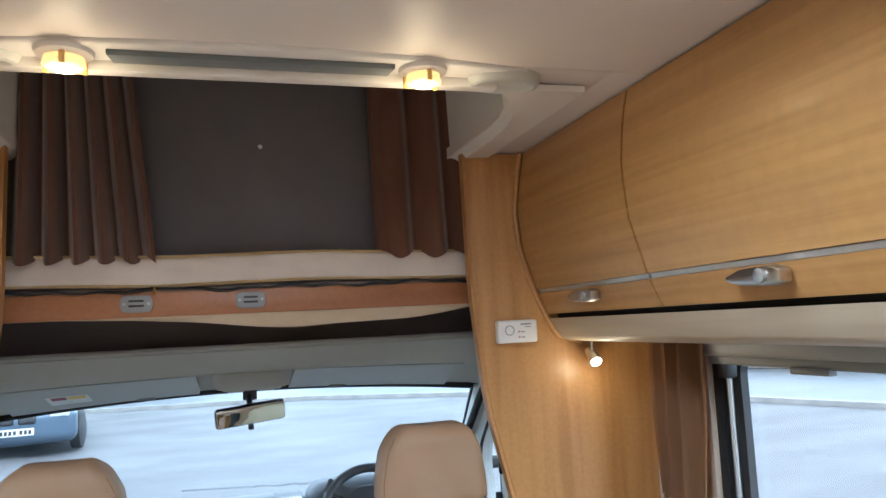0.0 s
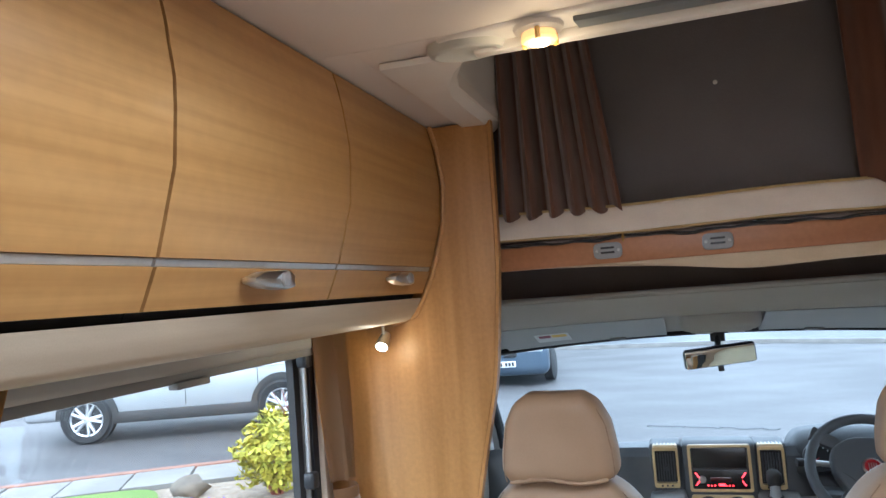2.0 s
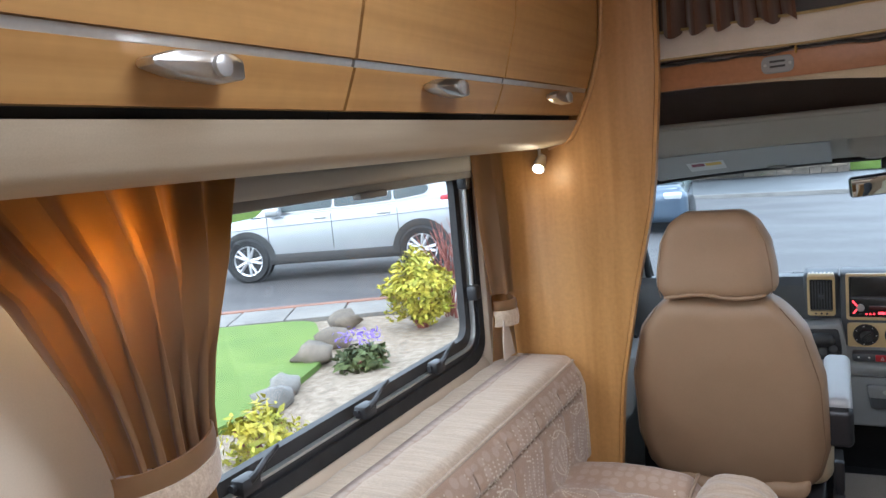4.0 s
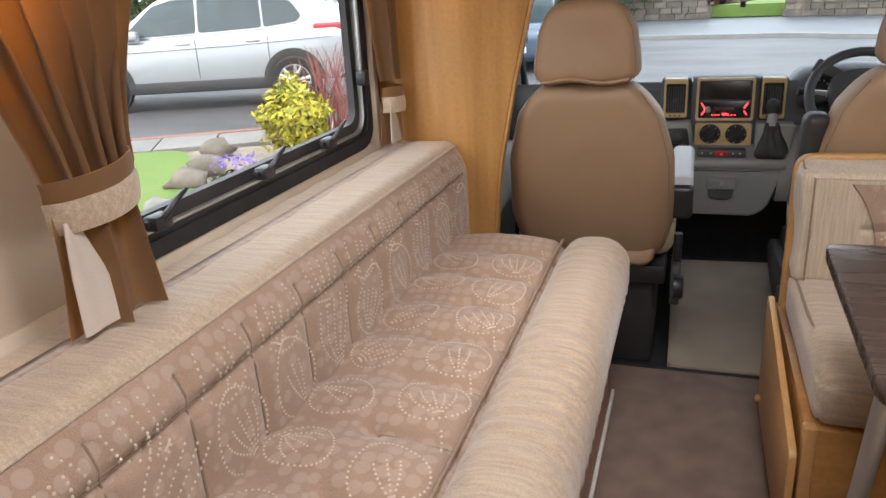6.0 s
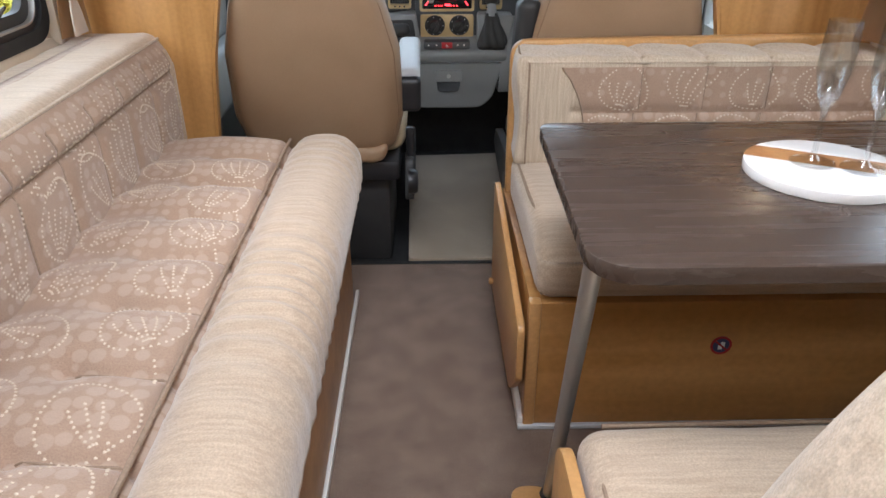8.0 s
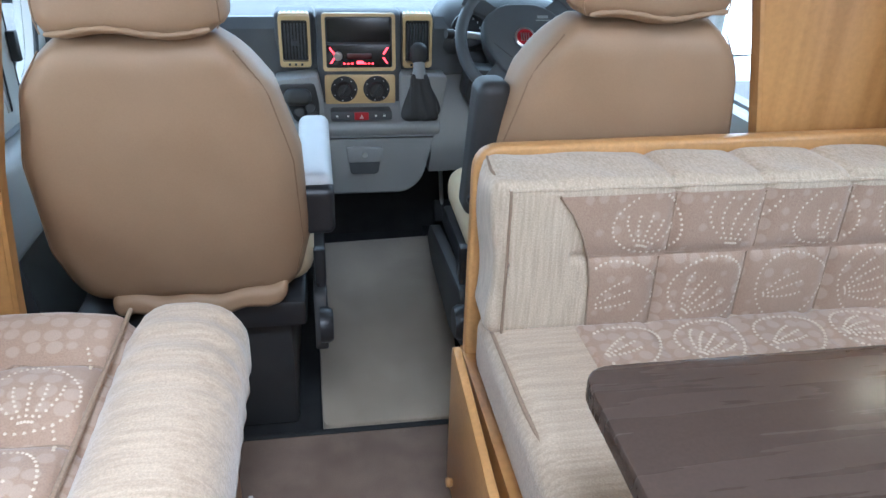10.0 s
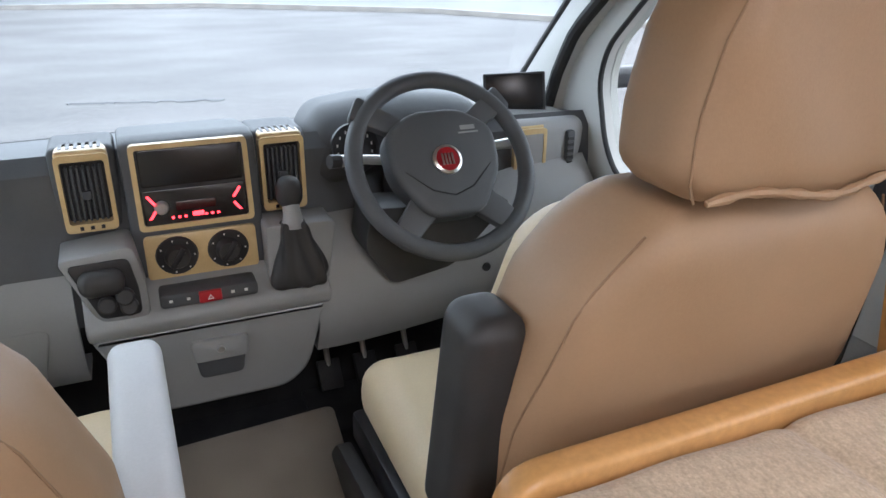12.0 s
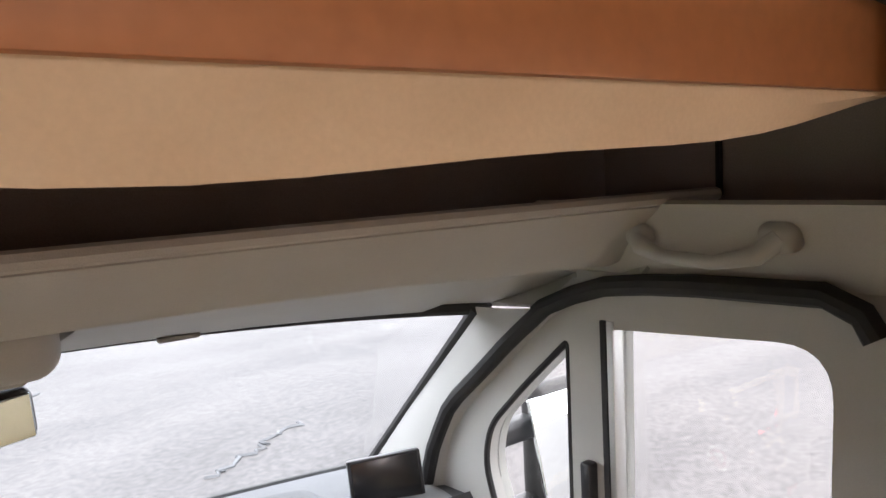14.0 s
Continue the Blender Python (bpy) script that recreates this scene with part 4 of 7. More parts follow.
def back_shape(v):
    t = (v.z - 0.50) / 0.27
    if v.x > -0.9:
        v.x += back_front(v.z) + 0.742
        d = 0.020 * math.exp(-(abs(v.z - 0.677) / 0.012) ** 1.4)
        for k in range(-4, 13):
            d = max(d, 0.013 * math.exp(-(abs(v.y - (0.05 + 0.165 * k)) / 0.012) ** 1.4))
        if v.z < 0.73:
            v.x -= d
    else:
        v.z -= 0.012
    return v


part("back_cushion", soft(-1.012, -0.738, SY0, 1.893, 0.47, 0.772, 0.035, (8, 330, 26), back_shape), DAMASK, sofa, "patterned damask back cushion")
topcloth = soft(-1.010, -0.776, SY0, 1.897, 0.70, 0.775, 0.034, (8, 60, 3), lambda v: Vector((v.x - (0.012 if v.z < 0.73 and v.x > -0.85 else 0), v.y, v.z - (0.011 if v.x < -0.9 else 0) + 0.002 * math.sin(v.y * 40 + v.x * 30))))
part("back_top", topcloth, CHENILLE, sofa, "striped chenille top of the back cushion")
part("piping", tube([(-0.779, SY0 + i * (1.885 - SY0) / 40, 0.757) for i in range(41)], 0.004, 8), CHENILLE, sofa)
endcap = soft(-1.0, -0.745, 1.868, 1.898, 0.475, 0.770, 0.014, (6, 2, 8), lambda v: Vector((v.x + (back_front(v.z) + 0.742 if v.x > -0.9 else 0), v.y, v.z)))
part("end_panel", endcap, CHENILLE, sofa)
stitch = bmesh.new()
N = Vector((1, 0, 0.16)).normalized()


def on_back(a, b):
    return Vector((back_front(b) + 0.0045 - (0.018 * math.exp(-((b - 0.677) / 0.010) ** 2)), a, b)) if 0.515 < b < 0.745 and SY0 < a < 1.86 else None


for k in range(-3, 12):
    y = 0.05 + 0.165 * k + 0.082
    leaf(stitch, on_back, y, 0.706, 0.12, 0.11, rnd.uniform(1.0, 2.1), (k * 7) % 3, N)
    leaf(stitch, on_back, y + 0.01, 0.590, 0.15, 0.12, rnd.uniform(1.0, 2.1), (k * 5 + 1) % 3, N)
part("embroidery", stitch, STITCH, sofa, "pale dotted leaf embroidery", "stuff")
part("seam", tube([(back_front(0.677) - 0.0125, SY0 + 0.03 + i * (1.86 - SY0) / 60, 0.677) for i in range(60)], 0.003, 6), PIPING, sofa)
for k in range(-3, 12):
    y = 0.05 + 0.165 * k
    part("seam", tube([(back_front(z) - 0.0065 - 0.006 * math.exp(-((z - 0.677) / 0.010) ** 2), y, z) for z in [0.52 + i * 0.022 for i in range(11)]], 0.0022, 6), PIPING, sofa)
structure("baseboard", box(WL, -0.42, 1.775, 1.897, 0.0, 0.40, 0.002), WOODX, "beech panel closing the sofa end", "panel")

# dark worktop corner beside the sofa
single("worktop", prism(rounded([(-1.0, -0.5), (-0.372, -0.5), (-0.372, 0.205), (-1.0, 0.205)], [0, 0, 0.04, 0]), "z", 0.775, 0.80, 0.004), TABLE, "dark wood-effect worktop corner", "worktop")
single("worktop_cabinet", box(-1.0, -0.40, -0.5, 0.18, 0.0, 0.775, 0.003), WOODX, "beech-veneered cabinet carrying the dark worktop", "cabinet")

# ---- dinette ----
bench = thing("dinette_bench", (0.6, 1.5, 0.0), "dinette bench in patterned damask on a beech box", "bench")
part("box", box(0.137, WR - 0.01, 1.237, 1.87, 0.0, 0.335, 0.003), WOODX, bench, "beech-veneered seat box")
part("edge_post", box(0.133, 0.160, 1.231, 1.262, 0.0, 0.338, 0.006), EDGE, bench)
part("floor_strip", box(0.122, 0.137, 1.235, 1.84, 0.0, 0.03, 0.004), PLASTIC, bench, "pale strip along the carpet")
part("floor_strip", box(0.122, WR - 0.02, 1.225, 1.237, 0.0, 0.012, 0.003), PALEBLUE, bench)
side = rounded([(1.195, 0.165), (1.195, 0.30), (1.80, 0.388), (1.80, 0.06), (1.30, 0.06)], [0.015, 0.02, 0.02, 0.01, 0.03], 4)
flap = part("flap", prism(side, "x", 0.106, 0.122, 0.003), EDGE, bench, "hinged beech side flap")
part("knob", lathe([(0, 0.014), (0.009, 0.012), (0.011, 0.006), (0.008, 0.0), (0, 0)], Matrix.Translation((0.106, 1.74, 0.10)) @ Matrix.Rotation(-math.pi / 2, 4, "Y"), 14), EDGE, flap)


def bench_seat(v):
    if v.z > 0.44:
        d = 0.0
        for s in (0.435, 0.586, 0.737, 0.888):
            d = max(d, 0.006 * math.exp(-((v.x - s) / 0.010) ** 2) * (1 if v.y > 1.42 else 0))
        v.z -= d + 0.02 * max(0.0, (1.42 - v.y) / 0.2) ** 2
    if v.y < 1.27:
        v.y += 0.012 * math.sin((v.z - 0.33) / 0.14 * 3.14) * -1
    return v


part("seat_cushion", soft(0.146, WR - 0.015, 1.238, 1.80, 0.335, 0.474, 0.038, (90, 24, 5), bench_seat), CHENILLE, bench, "beige chenille seat cushion")
part("seat_panel", soft(0.300, WR - 0.05, 1.435, 1.70, 0.42, 0.480, 0.012, (80, 12, 2), bench_seat), DAMASK, bench, "patterned damask seat panel")
part("piping", tube([(0.160, 1.74, 0.462), (0.160, 1.50, 0.466), (0.168, 1.40, 0.464), (0.172, 1.30, 0.440), (0.165, 1.255, 0.40), (0.160, 1.25, 0.35)], 0.004, 8), PIPING, bench)


SEAM_UP = (0.452, 0.612, 0.772, 0.932)
SEAM_LOW = (0.440, 0.602, 0.764, 0.926)
FRONT = 1.700


def puff(x, z):
    """How far the quilting is drawn in at a point of the front."""
    d = 0.013 * math.exp(-(abs(z - 0.606) / 0.011) ** 1.3)
    for k in (SEAM_UP if z > 0.606 else SEAM_LOW):
        d = max(d, 0.010 * math.exp(-(abs(x - k) / 0.011) ** 1.3))
    return d + 0.0012 * math.sin(x * 43 + z * 31) * math.sin(z * 57 + x * 11)


def bench_back(v):
    if v.y < FRONT + 0.02 and 0.28 < v.x:
        v.y += puff(v.x, v.z)
    if v.z > 0.73:
        d = 0.0
        for k in SEAM_UP:
            d = max(d, 0.008 * math.exp(-(abs(v.x - k + 0.10 * (v.y - FRONT)) / 0.012) ** 1.3))
        v.z += 0.010 * (v.y - FRONT) / 0.13 - d + 0.0016 * math.sin(v.x * 37 + v.y * 60)
    if v.x < 0.17:
        v.x += 0.006 * math.sin(v.z * 24 + v.y * 11)
    return v


part("back_cushion", soft(0.148, WR - 0.015, FRONT, 1.834, 0.462, 0.742, 0.022, (170, 8, 40), bench_back), CHENILLE_Z, bench, "beige chenille back cushion")


def on_bench(a, b):
    return Vector((a, FRONT - 0.0036 + puff(a, b), b)) if edge_x(b) + 0.012 < a < 1.05 and 0.475 < b < 0.716 else None


def edge_x(b):
    return along([(0.46, 0.322), (0.56, 0.318), (0.606, 0.310), (0.65, 0.296), (0.69, 0.275), (0.72, 0.252)], b)


panel = [[(lerp(edge_x(b), WR - 0.03, i / 170), FRONT - 0.0035 + puff(lerp(edge_x(b), WR - 0.03, i / 170), b), b) for i in range(171)] for b in [0.468 + i * 0.252 / 30 for i in range(31)]]
part("back_panel", sheet(panel), DAMASK, bench, "patterned damask front of the back cushion")
part("piping", tube([(edge_x(b), FRONT - 0.003, b) for b in [0.468 + i * 0.252 / 16 for i in range(17)]], 0.002, 8), PIPING, bench)
part("piping", tube([(0.172, FRONT - 0.002, 0.468), (0.172, FRONT - 0.002, 0.60), (0.172, FRONT - 0.002, 0.70), (0.172, FRONT + 0.001, 0.730), (0.158, FRONT + 0.03, 0.738), (0.154, FRONT + 0.07, 0.742), (0.158, FRONT + 0.12, 0.747)], 0.0026, 8), PIPING, bench, "dark seam round the cushion end")
part("piping", tube([(lerp(0.170, WR - 0.03, i / 40), FRONT + 0.003 + 0.001 * math.sin(i), 0.7305) for i in range(41)], 0.0036, 8), CHENILLE_Z, bench)
part("seam", tube([(lerp(0.314, WR - 0.05, i / 60), FRONT + 0.0085, 0.606) for i in range(61)], 0.002, 6), PIPING, bench)
for row, lo, hi in ((SEAM_UP, 0.612, 0.716), (SEAM_LOW, 0.475, 0.602)):
    for k in row:
        part("seam", tube([(k, FRONT + 0.0055, lerp(lo, hi, i / 8)) for i in range(9)], 0.0016, 6), PIPING, bench)
stitch = bmesh.new()
NB = Vector((0, -1, 0.1)).normalized()
for k in range(5):
    x = 0.375 + 0.162 * k
    leaf(stitch, on_bench, x, 0.535, 0.135, 0.13, rnd.uniform(0.3, 1.0), 1 if k % 2 else 0, NB, 0.0031)
    leaf(stitch, on_bench, x + 0.035, 0.668, 0.11, 0.12, rnd.uniform(0.6, 1.6), (k + 1) % 3, NB, 0.0031)
part("embroidery", stitch, STITCH, bench, "pale dotted leaf embroidery", "stuff")
stitch = bmesh.new()


def on_bseat(a, b):
    return Vector((a, b, 0.4815)) if 0.32 < a < 1.03 and 1.44 < b < 1.69 else None


for k in range(5):
    leaf(stitch, on_bseat, 0.37 + 0.15 * k, 1.625, 0.13, 0.11, rnd.uniform(0, 1.5), k % 2, Vector((0, 0, 1)), 0.0030)
    leaf(stitch, on_bseat, 0.38 + 0.15 * k, 1.50, 0.12, 0.10, rnd.uniform(0, 1.5), (k + 1) % 2, Vector((0, 0, 1)), 0.0028)
part("embroidery", stitch, STITCH, bench, "pale dotted leaf embroidery", "stuff")
board = rounded([(0.141, 0.0), (WR - 0.005, 0.0), (WR - 0.005, 0.768), (0.141, 0.756)], [0, 0, 0.01, 0.05], 6)
part("back_board", prism(board, "y", 1.838, 1.872, 0.008, 3), EDGE, bench, "beech board with a rounded edge behind the cushion")

table = thing("table", (0.55, 0.96, 0.0), "dark wood-effect table on a folding metal leg", "table")
top = rounded([(0.117, 0.684), (WR - 0.01, 0.684), (WR - 0.01, 1.250), (0.130, 1.250)], [0.075, 0.01, 0.01, 0.035], 7)
part("tabletop", prism(top, "z", 0.700, 0.726, 0.004, 2), TABLE, table)
leg = [(0.134, 0.745, 0.70), (0.163, 1.02, 0.012)]
part("leg", tube(leg, 0.013, 16), SATIN, table, "brushed metal leg")
part("foot", lathe([(0, 0.016), (0.018, 0.014), (0.022, 0.004), (0.022, 0), (0, 0)], Matrix.Translation((0.163, 1.02, 0.0)), 18), BLACK, table)
single("floor_plate", prism(rounded([(0.085, 0.90), (0.165, 0.90), (0.165, 1.045), (0.085, 1.045)], 0.035, 5), "z", 0.0, 0.010, 0.003), EDGE, "small wooden plate set in the carpet under the table leg", "plate")
st = thing("warning_sticker", (0.50, 1.236, 0.21), "round red and blue warning sticker on the seat box", "sticker")
ST = (0.560, 0.222)
part("disc", lathe([(0, 0), (0.0235, 0), (0.0235, 0.0008), (0, 0.0008)], Matrix.Translation((ST[0], 1.2362, ST[1])) @ Matrix.Rotation(math.pi / 2, 4, "X"), 28), material("dark blue print", (0.04, 0.05, 0.12), 0.4), st)
part("ring", frame_prism([(ST[0] + 0.0235 * math.cos(a * 0.2244), ST[1] + 0.0235 * math.sin(a * 0.2244)) for a in range(28)], [(ST[0] + 0.0185 * math.cos(a * 0.2244), ST[1] + 0.0185 * math.sin(a * 0.2244)) for a in range(28)], "y", 1.2346, 1.2356), RED, st, "red ring")
part("slash", moved(box(-0.018, 0.018, -0.0005, 0.0005, -0.002, 0.002, 0), Matrix.Translation((ST[0], 1.2344, ST[1])) @ Matrix.Rotation(radians(40), 4, "Y")), RED, st)
part("figure", join(box(ST[0] - 0.006, ST[0] + 0.003, 1.2349, 1.2354, ST[1] - 0.010, ST[1] + 0.002, 0), box(ST[0] - 0.001, ST[0] + 0.008, 1.2349, 1.2354, ST[1] - 0.004, ST[1] + 0.009, 0)), WHITEMARK, st, "white printed mark")

rear = thing("rear_bench", (0.6, 0.5, 0.0), "rear dinette bench in beige chenille", "bench")
part("box", box(0.135, WR - 0.01, 0.20, 0.705, 0.0, 0.325, 0.003), WOODX, rear, "beech-veneered seat box")
part("side_board", prism(rounded([(0.22, 0.0), (0.735, 0.0), (0.735, 0.40), (0.70, 0.43), (0.22, 0.43)], [0, 0, 0.02, 0.03, 0]), "x", 0.104, 0.122, 0.003), EDGE, rear, "beech side flap")


def rear_seat(v):
    if v.z > 0.42:
        v.z -= 0.006 * math.exp(-((v.y - 0.545) / 0.010) ** 2) + 0.012 * max(0.0, (v.y - 0.62) / 0.11) ** 2
        v.z += 0.0015 * math.sin(v.x * 31 + v.y * 17)
    return v


part("seat_cushion", soft(0.128, WR - 0.015, 0.24, 0.735, 0.325, 0.464, 0.040, (36, 26, 5), rear_seat), CHENILLE, rear)
part("piping", tube([(0.142, 0.26, 0.452), (0.142, 0.60, 0.452), (0.150, 0.70, 0.443), (0.152, 0.722, 0.42), (0.150, 0.728, 0.36)], 0.004, 8), PIPING, rear)
part("piping", tube([(0.165, 0.725, 0.447), (0.4, 0.727, 0.447), (0.8, 0.727, 0.447), (WR - 0.03, 0.727, 0.447)], 0.0035, 8), PIPING, rear)


def rear_back(v):
    v.y -= 0.12 * max(0.0, v.z - 0.45)
    v.x += 0.09 * max(0.0, (v.z - 0.5) / 0.35) ** 2 if v.x < 0.4 else 0
    return v


part("back_cushion", soft(0.150, WR - 0.015, 0.26, 0.40, 0.45, 0.89, 0.05, (30, 5, 16), rear_back), CHENILLE_Z, rear)

# serving board and glasses on the table
bd = thing("serving_board", (0.535, 0.975, 0.726), "round white marble and acacia serving board", "board")
ca, sa = math.cos(radians(-28)), math.sin(radians(-28))
R = 0.118


def slab(t0, t1):
    up = [(math.sqrt(max(0, R * R - b * b)), b) for b in [lerp(t0, t1, i / 16) for i in range(17)]]
    lo = [(-a, b) for a, b in up[::-1]]
    out = [(0.535 + a * ca - b * sa, 0.975 + a * sa + b * ca) for a, b in up + lo]
    clean = [p for i, p in enumerate(out) if (Vector(p) - Vector(out[i - 1])).length > 1e-4]
    return prism(clean, "z", 0.7265, 0.7425, 0.0015)


for t0, t1, mt, lb in ((-0.1179, -0.004, MARBLE, "white marble half"), (-0.0035, 0.052, ACACIA, "acacia strip"), (0.0525, 0.1179, MARBLE, "white marble half")):
    part("slab", slab(t0, t1), mt, bd, lb)


def flute(x, y):
    f = thing("champagne_flute", (x, y, 0.7427), "clear empty champagne flute on the serving board", "glass", "champagne flutes")
    m = Matrix.Translation((x, y, 0.7427))
    prof = [(0, 0.0), (0.033, 0.0), (0.034, 0.002), (0.012, 0.006), (0.0045, 0.014), (0.0042, 0.07), (0.006, 0.085), (0.016, 0.105), (0.024, 0.14), (0.0255, 0.17), (0.0235, 0.215), (0.0222, 0.215), (0.0242, 0.17), (0.0226, 0.14), (0.0145, 0.106), (0.004, 0.092), (0, 0.09)]
    part("glass", lathe(prof, m, 32), CRYSTAL, f)


flute(0.520, 0.985)
flute(0.585, 0.955)

# ---- cab ----
structure("cab_floor", box(-0.95, 0.95, 2.03, 3.4, -0.08, -0.02, 0), RUBBER, "black rubber cab floor", "floor")
single("cab_mat", prism(rounded([(-0.145, 2.045), (0.19, 2.045), (0.24, 2.5), (0.30, 3.05), (-0.16, 3.02), (-0.15, 2.5)], [0.03, 0.01, 0.02, 0.03, 0.03, 0.02]), "z", -0.02, 0.012, 0.004), CABMAT, "beige carpet mat with a dark bound edge between the cab seats", "mat")
single("footwell_mat", prism(rounded([(0.24, 2.95), (0.75, 2.95), (0.75, 3.2), (0.24, 3.2)], 0.03), "z", -0.02, 0.0, 0.003), RUBBER, "black rubber footwell mat", "mat")
structure("door_threshold", box(-0.90, 0.2, 2.028, 2.044, -0.02, 0.004, 0.002), RUBBER, "black strip between the carpets", "threshold")


def cab_seat(cx, y, arm_up, label, up=0.0, half=0.255):
    t = thing("driver_seat" if cx > 0 else "passenger_seat", (cx, y + 0.2, 0.0), label, "seat", "cab seats")

    def back(v):
        k = (v.z - 0.36) / 0.56
        w = along([(0.0, 0.86), (0.25, 1.0), (0.6, 0.97), (0.85, 0.82), (0.95, 0.66), (1.0, 0.58)], k)
        v.x = cx + (v.x - cx) * w
        v.y += 0.28 * max(0.0, 0.95 - v.z) + 0.02 * ((v.x - cx) / 0.25) ** 2 + 0.03 * (k - 0.4) ** 2
        v.y += 0.0025 * math.sin(v.x * 33 + v.z * 9) * math.sin(v.z * 21)
        v.z += up * max(0.0, min(1.0, k))
        return v

    bk = part("backrest", soft(cx - 0.252, cx + 0.252, y, y + 0.17, 0.36, 0.93, 0.06, (22, 6, 30), back), LEATHER, t, "tan leatherette backrest cover")
    for sx in (-1, 1):
        line = []
        for i in range(19):
            z = lerp(0.42, 0.905, i / 18)
            line.append(back(Vector((cx + sx * 0.238, y + 0.0212, z))))
        part("seam", tube(line, 0.0014, 6), LEATHERSEAM, bk)

    def tuck(v):
        v.z += 0.006 * math.sin(v.x * 60) + 0.03 * ((v.x - cx) / 0.2) ** 2
        return v

    part("lower_flap", soft(cx - 0.15, cx + 0.20, y + 0.155, y + 0.26, 0.335, 0.385, 0.02, (14, 3, 2), tuck), LEATHER, bk)
    part("front_cushion", soft(cx - 0.215, cx + 0.215, y + 0.12, y + 0.215, 0.42, 0.885, 0.045, (12, 3, 14), back), CREAM, t, "cream leatherette front")
    z0 = 0.928 + up

    def head(v):
        k = (v.z - z0) / 0.225
        w = along([(0.0, 0.93), (0.12, 1.0), (0.35, 0.98), (0.65, 0.90), (0.88, 0.72), (1.0, 0.56)], k)
        v.x = cx + (v.x - cx) * w
        v.y += 0.018 * ((v.x - cx) / 0.15) ** 2 + 0.0025 * math.sin(v.x * 45 + v.z * 30)
        if k < 0.08:
            v.z += 0.005 * math.sin((v.x - cx) * 34 + cx * 9)
        return v

    hd = part("headrest", soft(cx - 0.147 + 0.2 * up, cx + 0.147 - 0.2 * up, y, y + 0.125, z0, z0 + 0.223 - 0.5 * up, 0.042, (18, 6, 16), head), LEATHER, t)
    for sx in (-1, 1):
        line = [head(Vector((cx + sx * (0.136 - 0.2 * up), y + 0.0135, lerp(z0 + 0.012, z0 + 0.185, i / 12)))) for i in range(13)]
        part("seam", tube(line, 0.0014, 6), LEATHERSEAM, hd)
        part("headrest_post", tube([(cx + sx * 0.075, y + 0.10, 0.89 + up), (cx + sx * 0.075, y + 0.10, 0.95 + up)], 0.008, 10), BLACK, t)
    hem = [head(Vector((cx + lerp(-0.125, 0.125, i / 24), y + 0.004, z0 + 0.014))) for i in range(25)]
    part("hem", tube(hem, [0.003 + 0.0025 * math.sin(i * 0.9) ** 2 for i in range(25)], 8), LEATHER, hd, "gathered hem of the headrest cover")
    y += 0.13

    def cush(v):
        v.z += 0.02 * max(0.0, (v.y - (y + 0.25)) / 0.4) - 0.01 * (1 - ((v.x - cx) / 0.25) ** 2) * (v.z > 0.45)
        return v

    part("seat_cushion", soft(cx - half, cx + half, y + 0.12, y + 0.55, 0.345, 0.475, 0.055, (14, 14, 4), cush), CREAM, t, "cream leatherette seat cushion")
    part("pedestal", box(cx - 0.20, cx + 0.20, y + 0.10, y + 0.55, -0.02, 0.30, 0.012), BLACKSOFT, t, "black seat pedestal")
    part("rail", box(cx - 0.235, cx + 0.235, y + 0.06, y + 0.58, 0.28, 0.345, 0.012), BLACK, t)
    sx = cx + (0.262 if arm_up < 0 else -0.262)
    part("side_cover", prism(rounded([(y + 0.05, 0.22), (y + 0.10, 0.34), (y + 0.55, 0.30), (y + 0.60, 0.24), (y + 0.5, 0.20), (y + 0.2, 0.17)], 0.02), "x", sx - 0.012, sx + 0.016, 0.004), BLACKSOFT, t, "black side cover with a lever")
    part("recliner_knob", lathe([(0, 0.03), (0.034, 0.028), (0.04, 0.018), (0.04, 0.0), (0, 0)], Matrix.Translation((sx, y + 0.07, 0.275)) @ Matrix.Rotation(math.pi / 2 * (1 if arm_up < 0 else -1), 4, "Y"), 20), BLACK, t)
    lever = tube([(sx + 0.005, y + 0.13, 0.26), (sx + 0.005, y + 0.14, 0.34), (sx + 0.005, y + 0.145, 0.36)], [0.011, 0.011, 0.013], 10)
    boot = join(*[moved(lathe([(0.011, 0), (0.014, 0.004), (0.011, 0.008)], Matrix(), 12), Matrix.Translation((sx + 0.005, y + 0.132 + 0.0005 * i, 0.262 + 0.0085 * i))) for i in range(9)])
    part("lever", join(lever, box(sx - 0.008, sx + 0.018, y + 0.13, y + 0.158, 0.345, 0.43, 0.006), boot), BLACK, t)
    return t


ls = cab_seat(-0.400, 1.87, -1, "tan leatherette passenger seat seen from behind")
rs = cab_seat(0.447, 1.845, 1, "tan leatherette driver seat seen from behind", 0.030, 0.235)


def armrest_low(v):
    return Vector((v.x, v.y, v.z + 0.035 * (v.y - 2.05) / 0.35))


